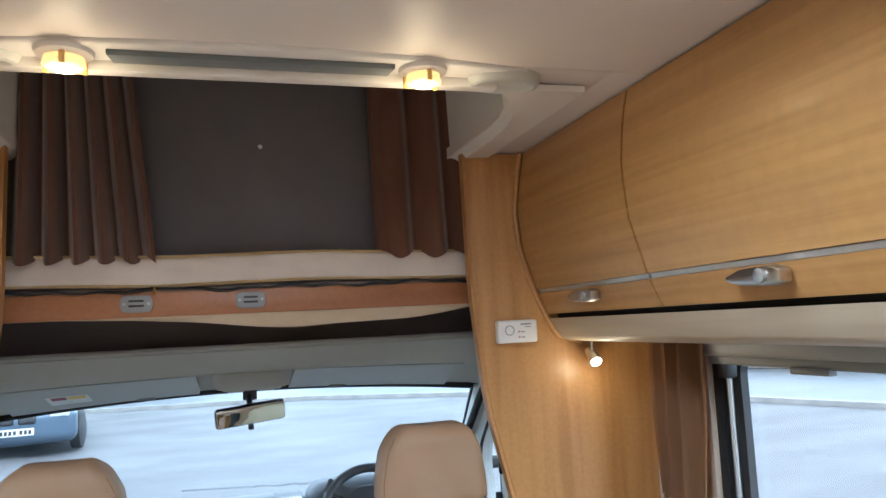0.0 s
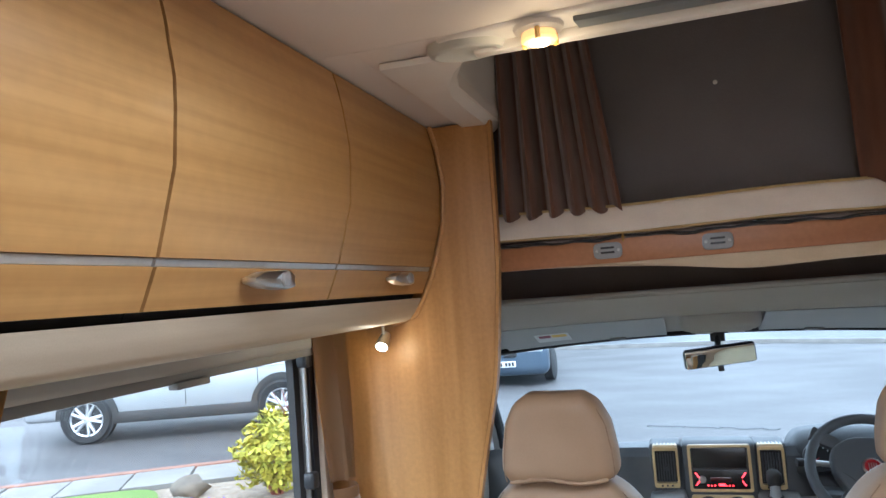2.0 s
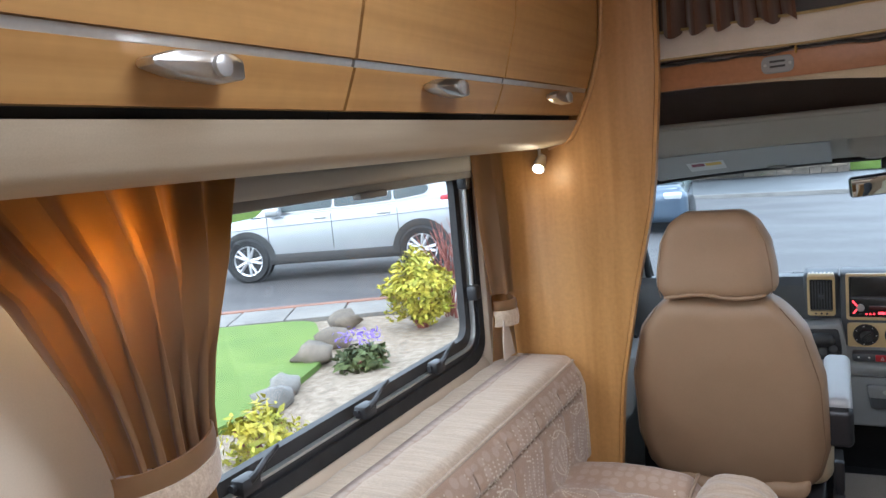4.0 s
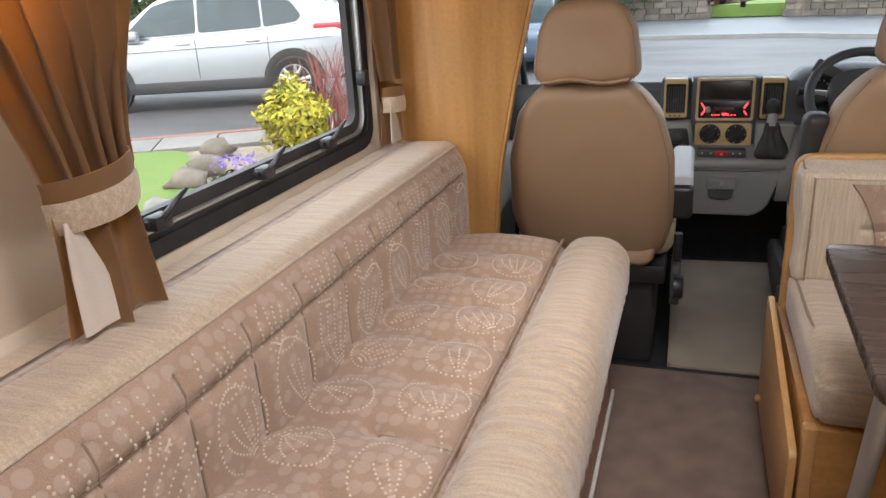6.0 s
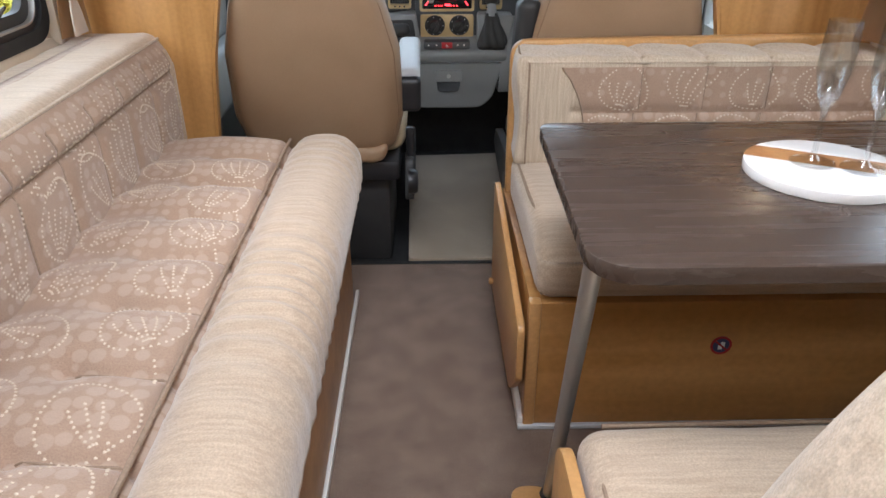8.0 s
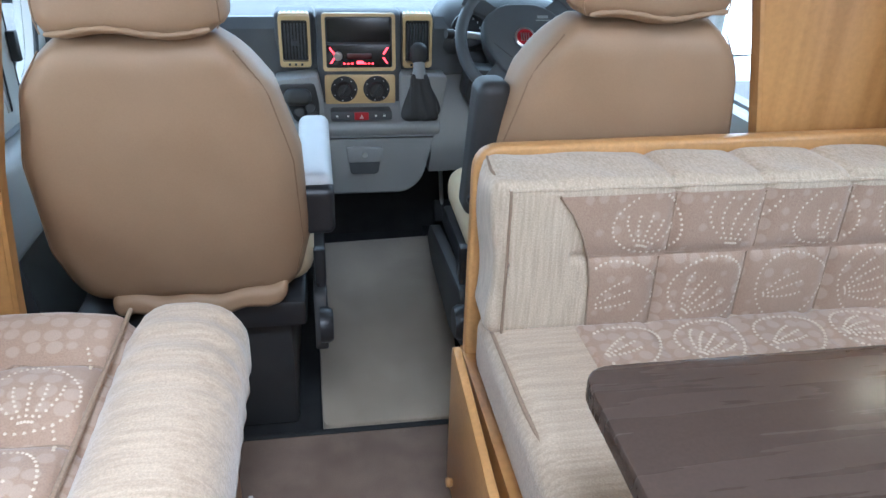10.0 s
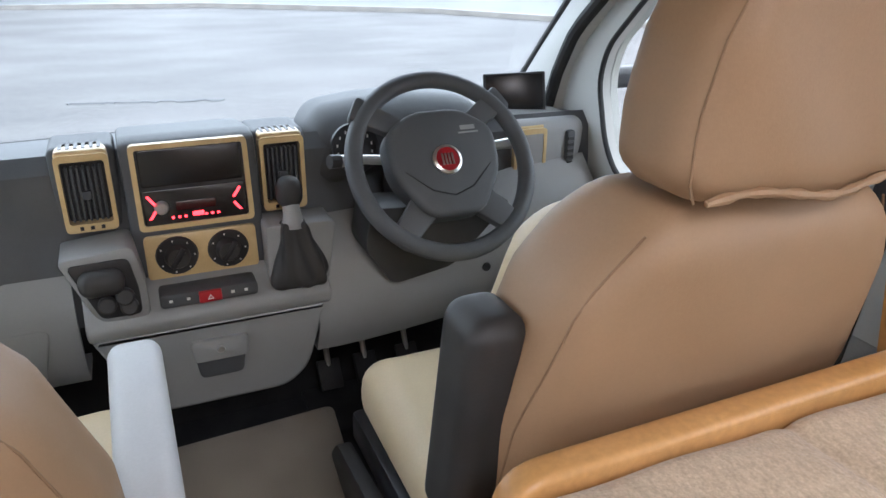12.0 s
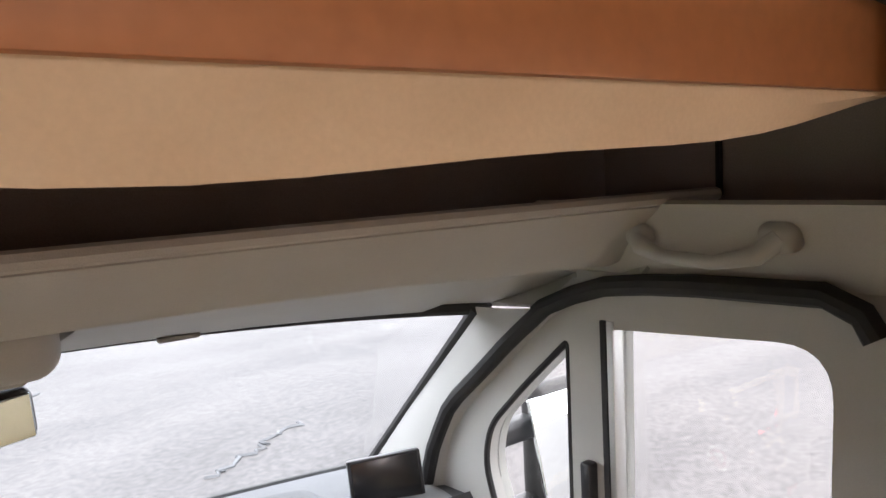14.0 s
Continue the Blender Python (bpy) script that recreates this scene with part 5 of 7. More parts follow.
a1 = part("armrest", soft(-0.168, -0.098, 2.075, 2.41, 0.575, 0.622, 0.020, (3, 10, 3), armrest_low), PALEBLUE, ls, "pale grey folded-down armrest")
part("armrest_cap", soft(-0.170, -0.096, 2.055, 2.125, 0.500, 0.603, 0.016, (3, 4, 4), armrest_low), BLACK, a1, "black end of the armrest")
a2 = part("armrest", soft(0.158, 0.224, 1.985, 2.075, 0.555, 0.835, 0.024, (3, 4, 10), lambda v: Vector((v.x + 0.05 * (v.z - 0.57), v.y - 0.10 * (v.z - 0.57), v.z))), BLACKSOFT, rs, "black armrest folded upright")
part("pivot", lathe([(0, 0.008), (0.010, 0.007), (0.012, 0), (0, 0)], Matrix.Translation((0.172, 1.986, 0.60)) @ Matrix.Rotation(math.pi / 2, 4, "X"), 14), BLACK, a2)

# windscreen, pillars, headliner
TOPY, TOPZ, LOWY, LOWZ = 2.885, 1.205, 3.42, 0.685


def screen(u, t):
    """u from -1 to 1 across, t from 0 at the foot to 1 at the top."""
    x = u * lerp(0.905, 0.86, t) + 0.02
    bow = 1 - u * u
    return (x, lerp(LOWY - 0.13 * (1 - bow), TOPY - 0.115 * (1 - bow), t) , lerp(LOWZ + 0.01 * (1 - bow), TOPZ - 0.042 * (1 - bow), t) + 0.01)


ws = thing("windscreen", (0, LOWY, LOWZ), "wide raked windscreen with a black border", "windscreen", kind="structure")
gl = part("pane", sheet([[screen(-1 + 2 * i / 28, j / 10) for i in range(29)] for j in range(11)], 0.004), SCREENGLASS, ws)
gl.visible_shadow = False
edge = [screen(-1 + 2 * i / 40, 0) for i in range(41)] + [screen(1, j / 12) for j in range(1, 13)] + [screen(1 - 2 * i / 40, 1) for i in range(1, 41)] + [screen(-1, 1 - j / 12) for j in range(1, 12)]
part("border", tube(edge, 0.014, 8, True), RUBBER, ws, "black rubber border")


def liner(u, t):
    """Headliner from its rear lip (t = 0) to the screen's top (t = 1)."""
    x = u * 0.90 + 0.02
    sx, sy, sz = screen(u, 1)
    y = lerp(2.375 - 0.05 * u * u, sy - 0.012, t)
    z = along([(0.0, 1.372), (0.05, 1.358), (0.16, 1.335 - 0.01 * u * u), (0.27, 1.300 - 0.02 * u * u), (0.30, 1.302 - 0.02 * u * u), (0.315, 1.318 - 0.02 * u * u), (1.0, sz + 0.014)], t)
    return (x, y, z)


hl = thing("headliner", (0, 2.5, 1.3), "grey moulded cab headliner with recesses for the sun visors", "headliner", kind="structure")
part("shell", sheet([[liner(-1 + 2 * i / 36, j / 24) for i in range(37)] for j in range(25)], 0.010), HEADLINER, hl)
lip = [liner(-1 + 2 * i / 36, 0) for i in range(37)]
part("lip", tube([(x, y - 0.004, z + 0.002) for x, y, z in lip], 0.009, 8), HEADLINER, hl)
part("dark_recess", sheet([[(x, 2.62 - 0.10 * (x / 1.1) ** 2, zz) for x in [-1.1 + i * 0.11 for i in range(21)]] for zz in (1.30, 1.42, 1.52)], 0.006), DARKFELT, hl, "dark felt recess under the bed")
for x in (-0.902, 0.942):
    part("recess_joint", box(x - 0.004, x + 0.004, 2.328, 2.334, 1.37, 1.5, 0), BLACK, hl)
for s in (-1, 1):
    v = sheet([[(x, y, z - 0.014) for x, y, z in [liner(s * lerp(0.17, 0.80, i / 12), t) for i in range(13)]] for t in (0.36, 0.46, 0.58, 0.70, 0.82, 0.94)], 0.012)
    vis = single("sun_visor", v, LIGHTGREY, "grey sun visor folded up above the windscreen", "sun visor", "sun visors")
    c = liner(s * 0.36, 0.90)
    part("finger_notch", box(c[0] - 0.03, c[0] + 0.03, c[1] - 0.006, c[1] + 0.01, c[2] - 0.034, c[2] - 0.026, 0.003), GREY, vis)
    if s < 0:
        rows = [[(x, y, z - 0.0275) for x, y, z in [liner(lerp(-0.66, -0.53, i / 4), t) for i in range(5)]] for t in (0.55, 0.78)]
        stk = part("sticker", sheet(rows, 0.001), WHITEMARK, vis, "white warning sticker")
        for lo, hi, mt in ((-0.645, -0.60, material("dark red print", (0.25, 0.03, 0.06), 0.5)), (-0.595, -0.54, material("yellow print", (0.8, 0.55, 0.08), 0.5))):
            rows = [[(x, y, z - 0.0288) for x, y, z in [liner(lerp(lo, hi, i / 3), t) for i in range(4)]] for t in (0.58, 0.65)]
            part("print", sheet(rows, 0.0006), mt, stk)
dc = liner(0.02, 0.60)
dm = thing("dome_lamp", (dc[0], dc[1], dc[2] - 0.04), "grey cab roof console with two unlit reading lamps", "lamp")
part("console", soft(dc[0] - 0.125, dc[0] + 0.125, dc[1] - 0.11, dc[1] + 0.085, dc[2] - 0.048, dc[2] + 0.03, 0.03, (8, 6, 3)), LIGHTGREY, dm)
part("plate", soft(dc[0] - 0.095, dc[0] + 0.095, dc[1] - 0.08, dc[1] + 0.05, dc[2] - 0.054, dc[2] - 0.03, 0.01, (4, 4, 2)), LIGHTGREY, dm)
for s in (-1, 1):
    part("lamp_lens", lathe([(0, -0.008), (0.025, -0.006), (0.032, 0), (0, 0.004)], Matrix.Translation((dc[0] + s * 0.05, dc[1] - 0.02, dc[2] - 0.054)), 20), PALEBLUE, dm)
rm = thing("rear_view_mirror", (0.03, 2.815, 1.14), "dark rear-view mirror on the windscreen", "mirror")


def mir(v):
    return Matrix.Translation((0.038, 2.815, 1.128)) @ Matrix.Rotation(radians(-4), 4, "Y") @ Matrix.Rotation(radians(9), 4, "X") @ Matrix.Rotation(radians(7), 4, "Z") @ v


part("shell", soft(-0.122, 0.122, -0.006, 0.028, -0.036, 0.036, 0.014, (8, 3, 4), mir), BLACK, rm)
part("mirror_glass", soft(-0.117, 0.117, -0.0085, -0.004, -0.031, 0.031, 0.002, (4, 2, 3), mir), MIRROR, rm, "dim mirror glass")
part("stem", tube([(0.035, 2.83, 1.15), (0.035, 2.85, 1.185), (0.035, 2.87, 1.205)], [0.010, 0.012, 0.016], 12), BLACK, rm)
part("bracket", box(0.012, 0.062, 2.845, 2.868, 1.175, 1.212, 0.006), BLACK, rm)
part("tab", box(0.028, 0.048, 2.81, 2.818, 1.075, 1.095, 0.004), BLACK, rm)

for s in (-1, 1):
    def px(x):
        return 0.02 + s * x
    pil = thing("windscreen_pillar", (px(0.85), 2.9, 0.8), "grey moulded windscreen pillar trim with clips", "pillar", "windscreen pillars", "structure")
    a = [screen(s * 0.985, j / 14) for j in range(15)]
    stops = (0.0, 0.15, 0.30, 0.45, 0.65, 0.82, 1.0)
    b = [(px(0.82), along(list(zip(stops, (2.95, 2.935, 2.90, 2.84, 2.74, 2.66, 2.575))), j / 14), along(list(zip(stops, (0.68, 0.80, 0.89, 0.985, 1.068, 1.137, 1.202))), j / 14)) for j in range(15)]
    part("trim", sheet([[tuple(Vector(p).lerp(Vector(q), k / 4) + Vector((-s * 0.008 * math.sin(k / 4 * 3.14), -0.012 * math.sin(k / 4 * 3.14), 0))) for k in range(5)] for p, q in zip(a, b)], 0.012), LIGHTGREY, pil)
    part("door_seal", tube(b + [(px(0.82), 2.51, 1.229), (px(0.82), 2.45, 1.247), (px(0.82), 2.38, 1.256), (px(0.82), 2.30, 1.262), (px(0.82), 2.14, 1.267), (px(0.82), 2.10, 1.250), (px(0.82), 2.085, 1.225)], 0.015, 10), RUBBER, pil, "black rubber door seal")
    fr = [(2.86, 0.66), (2.935, 0.80), (2.90, 0.94), (2.60, 1.215), (2.545, 1.25)]
    lens_ = [0.0, 0.16, 0.33, 0.93, 1.0]
    ring_ = [(px(0.87), along(list(zip(lens_, [p[0] - 0.02 for p in fr])), j / 14), along(list(zip(lens_, [p[1] - 0.02 for p in fr])), j / 14)) for j in range(15)]
    low_edge = [(0.0, 2.40, 1.256, 0.82), (0.5, 2.575, 1.205, 0.82), (1.0, 2.775, 1.178, 0.872)]
    corner = []
    for j in range(11):
        p = Vector(liner(s, lerp(0.06, 1.0, j / 10)))
        q_ = Vector((px(along([(r[0], r[3]) for r in low_edge], j / 10)), along([(r[0], r[1]) for r in low_edge], j / 10), along([(r[0], r[2]) for r in low_edge], j / 10)))
        corner.append([tuple(p.lerp(q_, k / 4)) for k in range(5)])
    part("corner_lining", sheet(corner, 0.006), HEADLINER, pil, "grey headliner corner")
    part("door_aperture", sheet([[p, q] for p, q in zip(b, ring_)], 0.01), LIGHTGREY, pil)
    structure("cab_roof_side", join(box(*sorted((px(0.93), px(0.96))), 1.93, 2.66, 1.23, 1.56, 0), box(*sorted((px(0.80), px(0.96))), 1.93, 2.66, 1.52, 1.56, 0)), DARKFELT, "dark felt lining above the cab door", "wall")
    part("screen_seal", tube([(x - s * 0.012, y - 0.010, z) for x, y, z in a], 0.013, 8), RUBBER, pil)
    for t in (0.35, 0.52, 0.60, 0.80, 0.93):
        p = Vector(a[int(t * 14)]).lerp(Vector(b[int(t * 14)]), 0.45)
        part("clip", soft(p.x - 0.012, p.x + 0.008, p.y - 0.022, p.y - 0.004, p.z - 0.016 * (2 if t == 0.52 else 1), p.z + 0.012, 0.006, (2, 2, 2)), BLACK if t != 0.6 else LIGHTGREY, pil)

    # cab door with quarter light and sliding window
    door = thing("cab_door", (px(0.9), 2.4, 0.0), "grey cab door with a quarter light and a side window", "door", "cab doors", "structure")
    X = 0.845
    lo, hi = sorted((px(X), px(X + 0.05)))
    q = rounded([(2.556, 0.688), (2.68, 0.688), (2.735, 0.75), (2.778, 0.88), (2.757, 0.957), (2.66, 1.052), (2.552, 1.148)], [0.02, 0.04, 0.04, 0.04, 0.04, 0.04, 0.012], 4)
    wd = rounded([(2.15, 0.68), (2.470, 0.68), (2.462, 1.178), (2.140, 1.205)], [0.03, 0.012, 0.012, 0.07], 6)
    # frame strips round the two panes
    outer_q = rounded([(2.527, 0.61), (2.74, 0.61), (2.87, 0.68), (2.94, 0.82), (2.90, 0.94), (2.70, 1.13), (2.527, 1.255)], [0.01, 0.05, 0.06, 0.06, 0.06, 0.05, 0.01], 4)
    part("quarter_frame", frame_prism(outer_q, q, "x", lo, hi), LIGHTGREY, door)
    ow = rounded([(1.99, 0.62), (2.527, 0.62), (2.527, 1.262), (2.03, 1.268)], [0.03, 0.005, 0.005, 0.05], 6)
    part("window_frame", frame_prism(ow, wd, "x", lo, hi), LIGHTGREY, door)
    p1 = part("quarter_pane", prism(q, "x", px(X + 0.03), px(X + 0.033)) if s > 0 else prism(q, "x", px(X + 0.033), px(X + 0.03)), CLEAR, door)
    p2 = part("window_pane", prism(wd, "x", px(X + 0.03), px(X + 0.034)) if s > 0 else prism(wd, "x", px(X + 0.034), px(X + 0.03)), CLEAR, door)
    p1.visible_shadow = p2.visible_shadow = False
    part("quarter_seal", tube([(px(X + 0.004), y, z) for y, z in q], 0.006, 8, True), RUBBER, door)
    for yy, mt in ((2.476, RUBBER), (2.463, SATIN)):
        a_, b_ = sorted((px(X - 0.004), px(X + 0.02)))
        part("window_channel", box(a_, b_, yy - 0.006, yy + 0.006, 0.655, 1.19, 0.002), mt, door)
    for yy, zz in ((2.505, 0.93), (2.55, 0.79)):
        a_, b_ = sorted((px(X - 0.022), px(X)))
        part("window_latch", box(a_, b_, yy - 0.010, yy + 0.010, zz - 0.036, zz + 0.036, 0.005), BLACK, door)
    body = [(2.0, -0.02), (2.80, -0.02), (2.86, 0.30), (2.86, 0.53), (2.80, 0.62), (2.0, 0.622)]
    part("panel", prism(rounded(body, [0.02, 0.05, 0.08, 0.06, 0.03, 0.01]), "x", lo, hi, 0.006), GREY, door)
    a_, b_ = sorted((px(X - 0.07), px(X + 0.01)))
    part("arm_rest", soft(a_, b_, 2.12, 2.70, 0.40, 0.615, 0.035, (3, 10, 4)), GREY, door)
    a_, b_ = sorted((px(X - 0.074), px(X - 0.05)))
    part("handle_cup", soft(a_, b_, 2.50, 2.60, 0.49, 0.56, 0.012, (2, 4, 3)), BLACK, door, "black door-handle cup")
    part("lock_button", lathe([(0, 0.016), (0.006, 0.014), (0.008, 0.0), (0, 0)], Matrix.Translation((px(X - 0.03), 2.66, 0.613)), 12), BLACK, door)
    # roof side above the door
    side = [[(px(0.80 + 0.06 * k), y, lerp(1.372, 1.262, k)) for k in (0, 0.3, 0.6, 0.85, 1.0)] for y in (2.0, 2.1, 2.3, 2.5, 2.62)]
    structure("roof_side", sheet(side, 0.01), HEADLINER, "grey headliner side above the cab door", "headliner")
    structure("pillar_cab", prism(rounded([(1.93, -0.02), (2.03, -0.02), (2.03, 1.20), (2.06, 1.30), (2.06, 1.45), (1.93, 1.45)], 0.02), "x", *sorted((px(0.85), px(0.95))), 0.01), LIGHTGREY, "grey pillar behind the cab door", "pillar")
    gh = thing("grab_handle", (px(0.79), 2.3, 1.32), "grey grab handle above the cab door", "handle", "grab handles")
    g = [(px(0.805), 2.378, 1.328), (px(0.790), 2.360, 1.312), (px(0.782), 2.32, 1.303), (px(0.782), 2.25, 1.300), (px(0.788), 2.20, 1.310), (px(0.800), 2.178, 1.330)]
    part("bar", tube(g, [0.013, 0.012, 0.009, 0.009, 0.012, 0.014], 12), LIGHTGREY, gh)
    part("foot", soft(*sorted((px(0.79), px(0.825))), 2.356, 2.392, 1.310, 1.342, 0.014, (2, 3, 3)), LIGHTGREY, gh)
    part("foot", soft(*sorted((px(0.79), px(0.825))), 2.158, 2.205, 1.312, 1.348, 0.014, (2, 3, 3)), LIGHTGREY, gh)
    # outside mirror
    om = thing("door_mirror", (px(1.06), 2.9, 0.85), "black-armed white door mirror wet with rain", "mirror", "door mirrors")
    def glass_tilt(v):
        return Vector((v.x, v.y + 0.22 * (v.z - 0.78), v.z))

    part("housing", soft(*sorted((px(1.075), px(1.25))), 2.872, 2.945, 0.60, 0.945, 0.035, (5, 4, 8)), BLACKSOFT, om)
    part("mirror_glass", soft(*sorted((px(1.045), px(1.235))), 2.832, 2.844, 0.70, 0.930, 0.004, (3, 2, 4), glass_tilt), MIRROR, om)
    part("mirror_glass", soft(*sorted((px(1.045), px(1.235))), 2.866, 2.878, 0.612, 0.690, 0.004, (3, 2, 2), glass_tilt), MIRROR, om)
    for zz in (0.68, 0.86):
        part("arm", soft(*sorted((px(0.90), px(1.09))), 2.88, 2.93, zz - 0.025, zz + 0.025, 0.015, (4, 3, 3)), BLACK, om)
    bl = thing("seat_belt", (px(0.79), 1.98, 0.3), "black seat belt hanging beside the seat", "seat belt", "seat belts")
    part("webbing", sheet([[(px(lerp(0.83, 0.72, t)), lerp(1.99, 2.03, t), lerp(1.25, 0.30, t)), (px(lerp(0.83, 0.72, t)), lerp(2.035, 2.075, t), lerp(1.25, 0.30, t))] for t in [i / 12 for i in range(13)]], 0.002), SEATBELT, bl)

# ---- dashboard ----
dash = thing("dashboard", (0.02, 2.9, 0.3), "dark grey van dashboard with pale wood-effect trim", "dashboard")


def dash_top(u, t):
    """Upper moulding from the front edge (t = 0) to the screen (t = 1)."""
    x = u * 0.87 + 0.02
    sx, sy, sz = screen(u * 0.93, 0.0)
    return (lerp(x, sx, t), lerp(2.86 - 0.03 * u * u, sy - 0.02, t), lerp(0.80, sz + 0.012, t) + 0.016 * math.sin(t * 3.1))


rows = [[dash_top(-1 + 2 * i / 32, j / 8) for i in range(33)] for j in range(9)]
part("top", sheet(rows, 0.012), DASH, dash, "dark upper moulding")
face = []
for z, yy in ((0.80, 2.862), (0.775, 2.838), (0.72, 2.83), (0.66, 2.825), (0.60, 2.80), (0.50, 2.79)):
    face.append([(-0.85 + i * 1.74 / 32, yy - 0.03 * (((-0.85 + i * 1.74 / 32) - 0.02) / 0.87) ** 2, z) for i in range(33)])
part("face", sheet(face, 0.012), DASH, dash)
pf = []
for z, yy in ((0.60, 2.795), (0.55, 2.77), (0.53, 2.765), (0.42, 2.775), (0.39, 2.80), (0.38, 2.9)):
    pf.append([(-0.85 + i * 0.62 / 12, yy, z) for i in range(13)])
part("passenger_panel", sheet(pf, 0.012), GREY, dash, "grey lower panel with a drawer")
part("drawer", prism(rounded([(-0.84, 0.405), (-0.30, 0.405), (-0.275, 0.52), (-0.84, 0.52)], 0.02), "y", 2.752, 2.775, 0.005), GREY, dash)
part("air_vent", box(-0.86, -0.40, 2.818, 2.83, 0.69, 0.73, 0.004), DASH, dash)
dr = []
for z, yy in ((0.64, 2.80), (0.58, 2.735), (0.52, 2.70), (0.45, 2.70), (0.385, 2.735), (0.37, 2.9)):
    dr.append([(lerp(0.20, 0.85, i / 14), yy + 0.06 * (i / 14 - 0.5) ** 2, z + 0.085 * (i / 14) ** 1.4) for i in range(15)])
part("knee_panel", sheet(dr, 0.012), GREY, dash, "grey panel under the steering wheel")
part("column_opening", prism(rounded([(0.285, 0.62), (0.34, 0.535), (0.47, 0.555), (0.60, 0.68), (0.30, 0.70)], 0.02), "y", 2.66, 2.76, 0.004), BLACKSOFT, dash, "dark opening round the column")
for x, z in ((0.56, 0.525), (0.655, 0.565)):
    part("screw_hole", lathe([(0, 0.002), (0.009, 0.003), (0.010, 0), (0, 0)], Matrix.Translation((x, 2.688, z)) @ Matrix.Rotation(math.pi / 2, 4, "X"), 14), BLACK, dash)
# centre stack
part("centre_housing", prism(rounded([(2.775, 0.565), (2.76, 0.585), (2.79, 0.828), (2.83, 0.836), (3.0, 0.815), (3.0, 0.565)], [0.01, 0.02, 0.02, 0.03, 0, 0], 4), "x", -0.118, 0.118, 0.008), DASH, dash)


def tilt(z):
    """y of the stack's face at a height."""
    return lerp(2.762, 2.792, (z - 0.585) / 0.25)


def plate(name, x0, x1, z0, z1, out, mat, parent, rad=0.008, label="", depth=0.012, inset=None):
    o = rounded([(x0, z0), (x1, z0), (x1, z1), (x0, z1)], rad, 4)
    if inset:
        i = rounded([(x0 + inset, z0 + inset), (x1 - inset, z0 + inset), (x1 - inset, z1 - inset), (x0 + inset, z1 - inset)], max(0.002, rad - inset / 2), 4)
        bm = frame_prism(o, i, "y", 0, depth)
    else:
        bm = prism(o, "y", 0, depth, 0.0015)
    for v in bm.verts:
        v.co.y += tilt(v.co.z) - out
    return part(name, bm, mat, parent, label)


plate("stereo_frame", -0.102, 0.102, 0.674, 0.829, 0.008, GOLDTRIM, dash, 0.010, "pale wood-effect frame", 0.014, 0.009)
plate("stereo_surround", -0.095, 0.095, 0.680, 0.826, 0.002, BLACK, dash, 0.006, "black stereo surround", 0.01)
plate("storage_slot", -0.088, 0.088, 0.752, 0.818, 0.004, SCREEN, dash, 0.004, "black gloss slot cover")
radio = plate("car_radio", -0.090, 0.090, 0.682, 0.746, 0.005, SCREEN, dash, 0.004, "black car radio with a red display")
plate("display", -0.035, 0.035, 0.706, 0.722, 0.006, material("dim red display", (0.05, 0.006, 0.008), 0.2), radio, 0.002, "", 0.002)
plate("display_block", -0.008, 0.012, 0.693, 0.701, 0.0068, REDGLOW, radio, 0.002, "glowing red key", 0.002)
part("volume_knob", lathe([(0, 0.012), (0.010, 0.011), (0.0125, 0.006), (0.0125, 0), (0, 0)], Matrix.Translation((-0.060, tilt(0.715) - 0.005, 0.715)) @ Matrix.Rotation(math.pi / 2, 4, "X"), 20), SATIN, radio)
for sx, x0 in ((-1, -0.076), (1, 0.074)):
    for dz in (-1, 1):
        bm = moved(box(-0.011, 0.011, -0.001, 0.001, -0.0022, 0.0022, 0), Matrix.Translation((x0, tilt(0.715) - 0.0065, 0.715 + dz * 0.014)) @ Matrix.Rotation(radians(55 * dz * -sx), 4, "Y"))
        part("light_bar", bm, REDGLOW, radio, "glowing red bar")
for k in range(6):
    plate("key", -0.045 + k * 0.011 + (0.025 if k > 2 else 0), -0.040 + k * 0.011 + (0.025 if k > 2 else 0), 0.692, 0.696, 0.0066, REDGLOW, radio, 0.001, "", 0.002)
ac = plate("heater_panel", -0.100, 0.100, 0.582, 0.664, 0.009, GOLDTRIM, dash, 0.010, "pale wood-effect heater panel", 0.014)
for x in (-0.046, 0.046):
    m = Matrix.Translation((x, tilt(0.622) - 0.009, 0.624)) @ Matrix.Rotation(math.pi / 2, 4, "X")
    d = part("heater_dial", lathe([(0, 0.004), (0.036, 0.004), (0.038, 0.0), (0, 0)], m, 30), BLACK, ac, "black heater dial")
    part("dial_knob", lathe([(0, 0.020), (0.018, 0.019), (0.022, 0.012), (0.024, 0.003), (0, 0.003)], m, 26), BLACKSOFT, d)
    part("dial_grip", moved(box(-0.005, 0.005, -0.0265, -0.012, -0.021, 0.021, 0.002), Matrix.Translation((x, tilt(0.622) - 0.004, 0.624)) @ Matrix.Rotation(radians(35), 4, "Y")), BLACK, d)
    for k in range(7):
        a = radians(-60 + k * 50)
        part("dial_mark", box(x + 0.031 * math.sin(a) - 0.0014, x + 0.031 * math.sin(a) + 0.0014, tilt(0.622) - 0.0142, tilt(0.622) - 0.0128, 0.624 + 0.031 * math.cos(a) - 0.0014, 0.624 + 0.031 * math.cos(a) + 0.0014, 0), WHITEMARK, d)


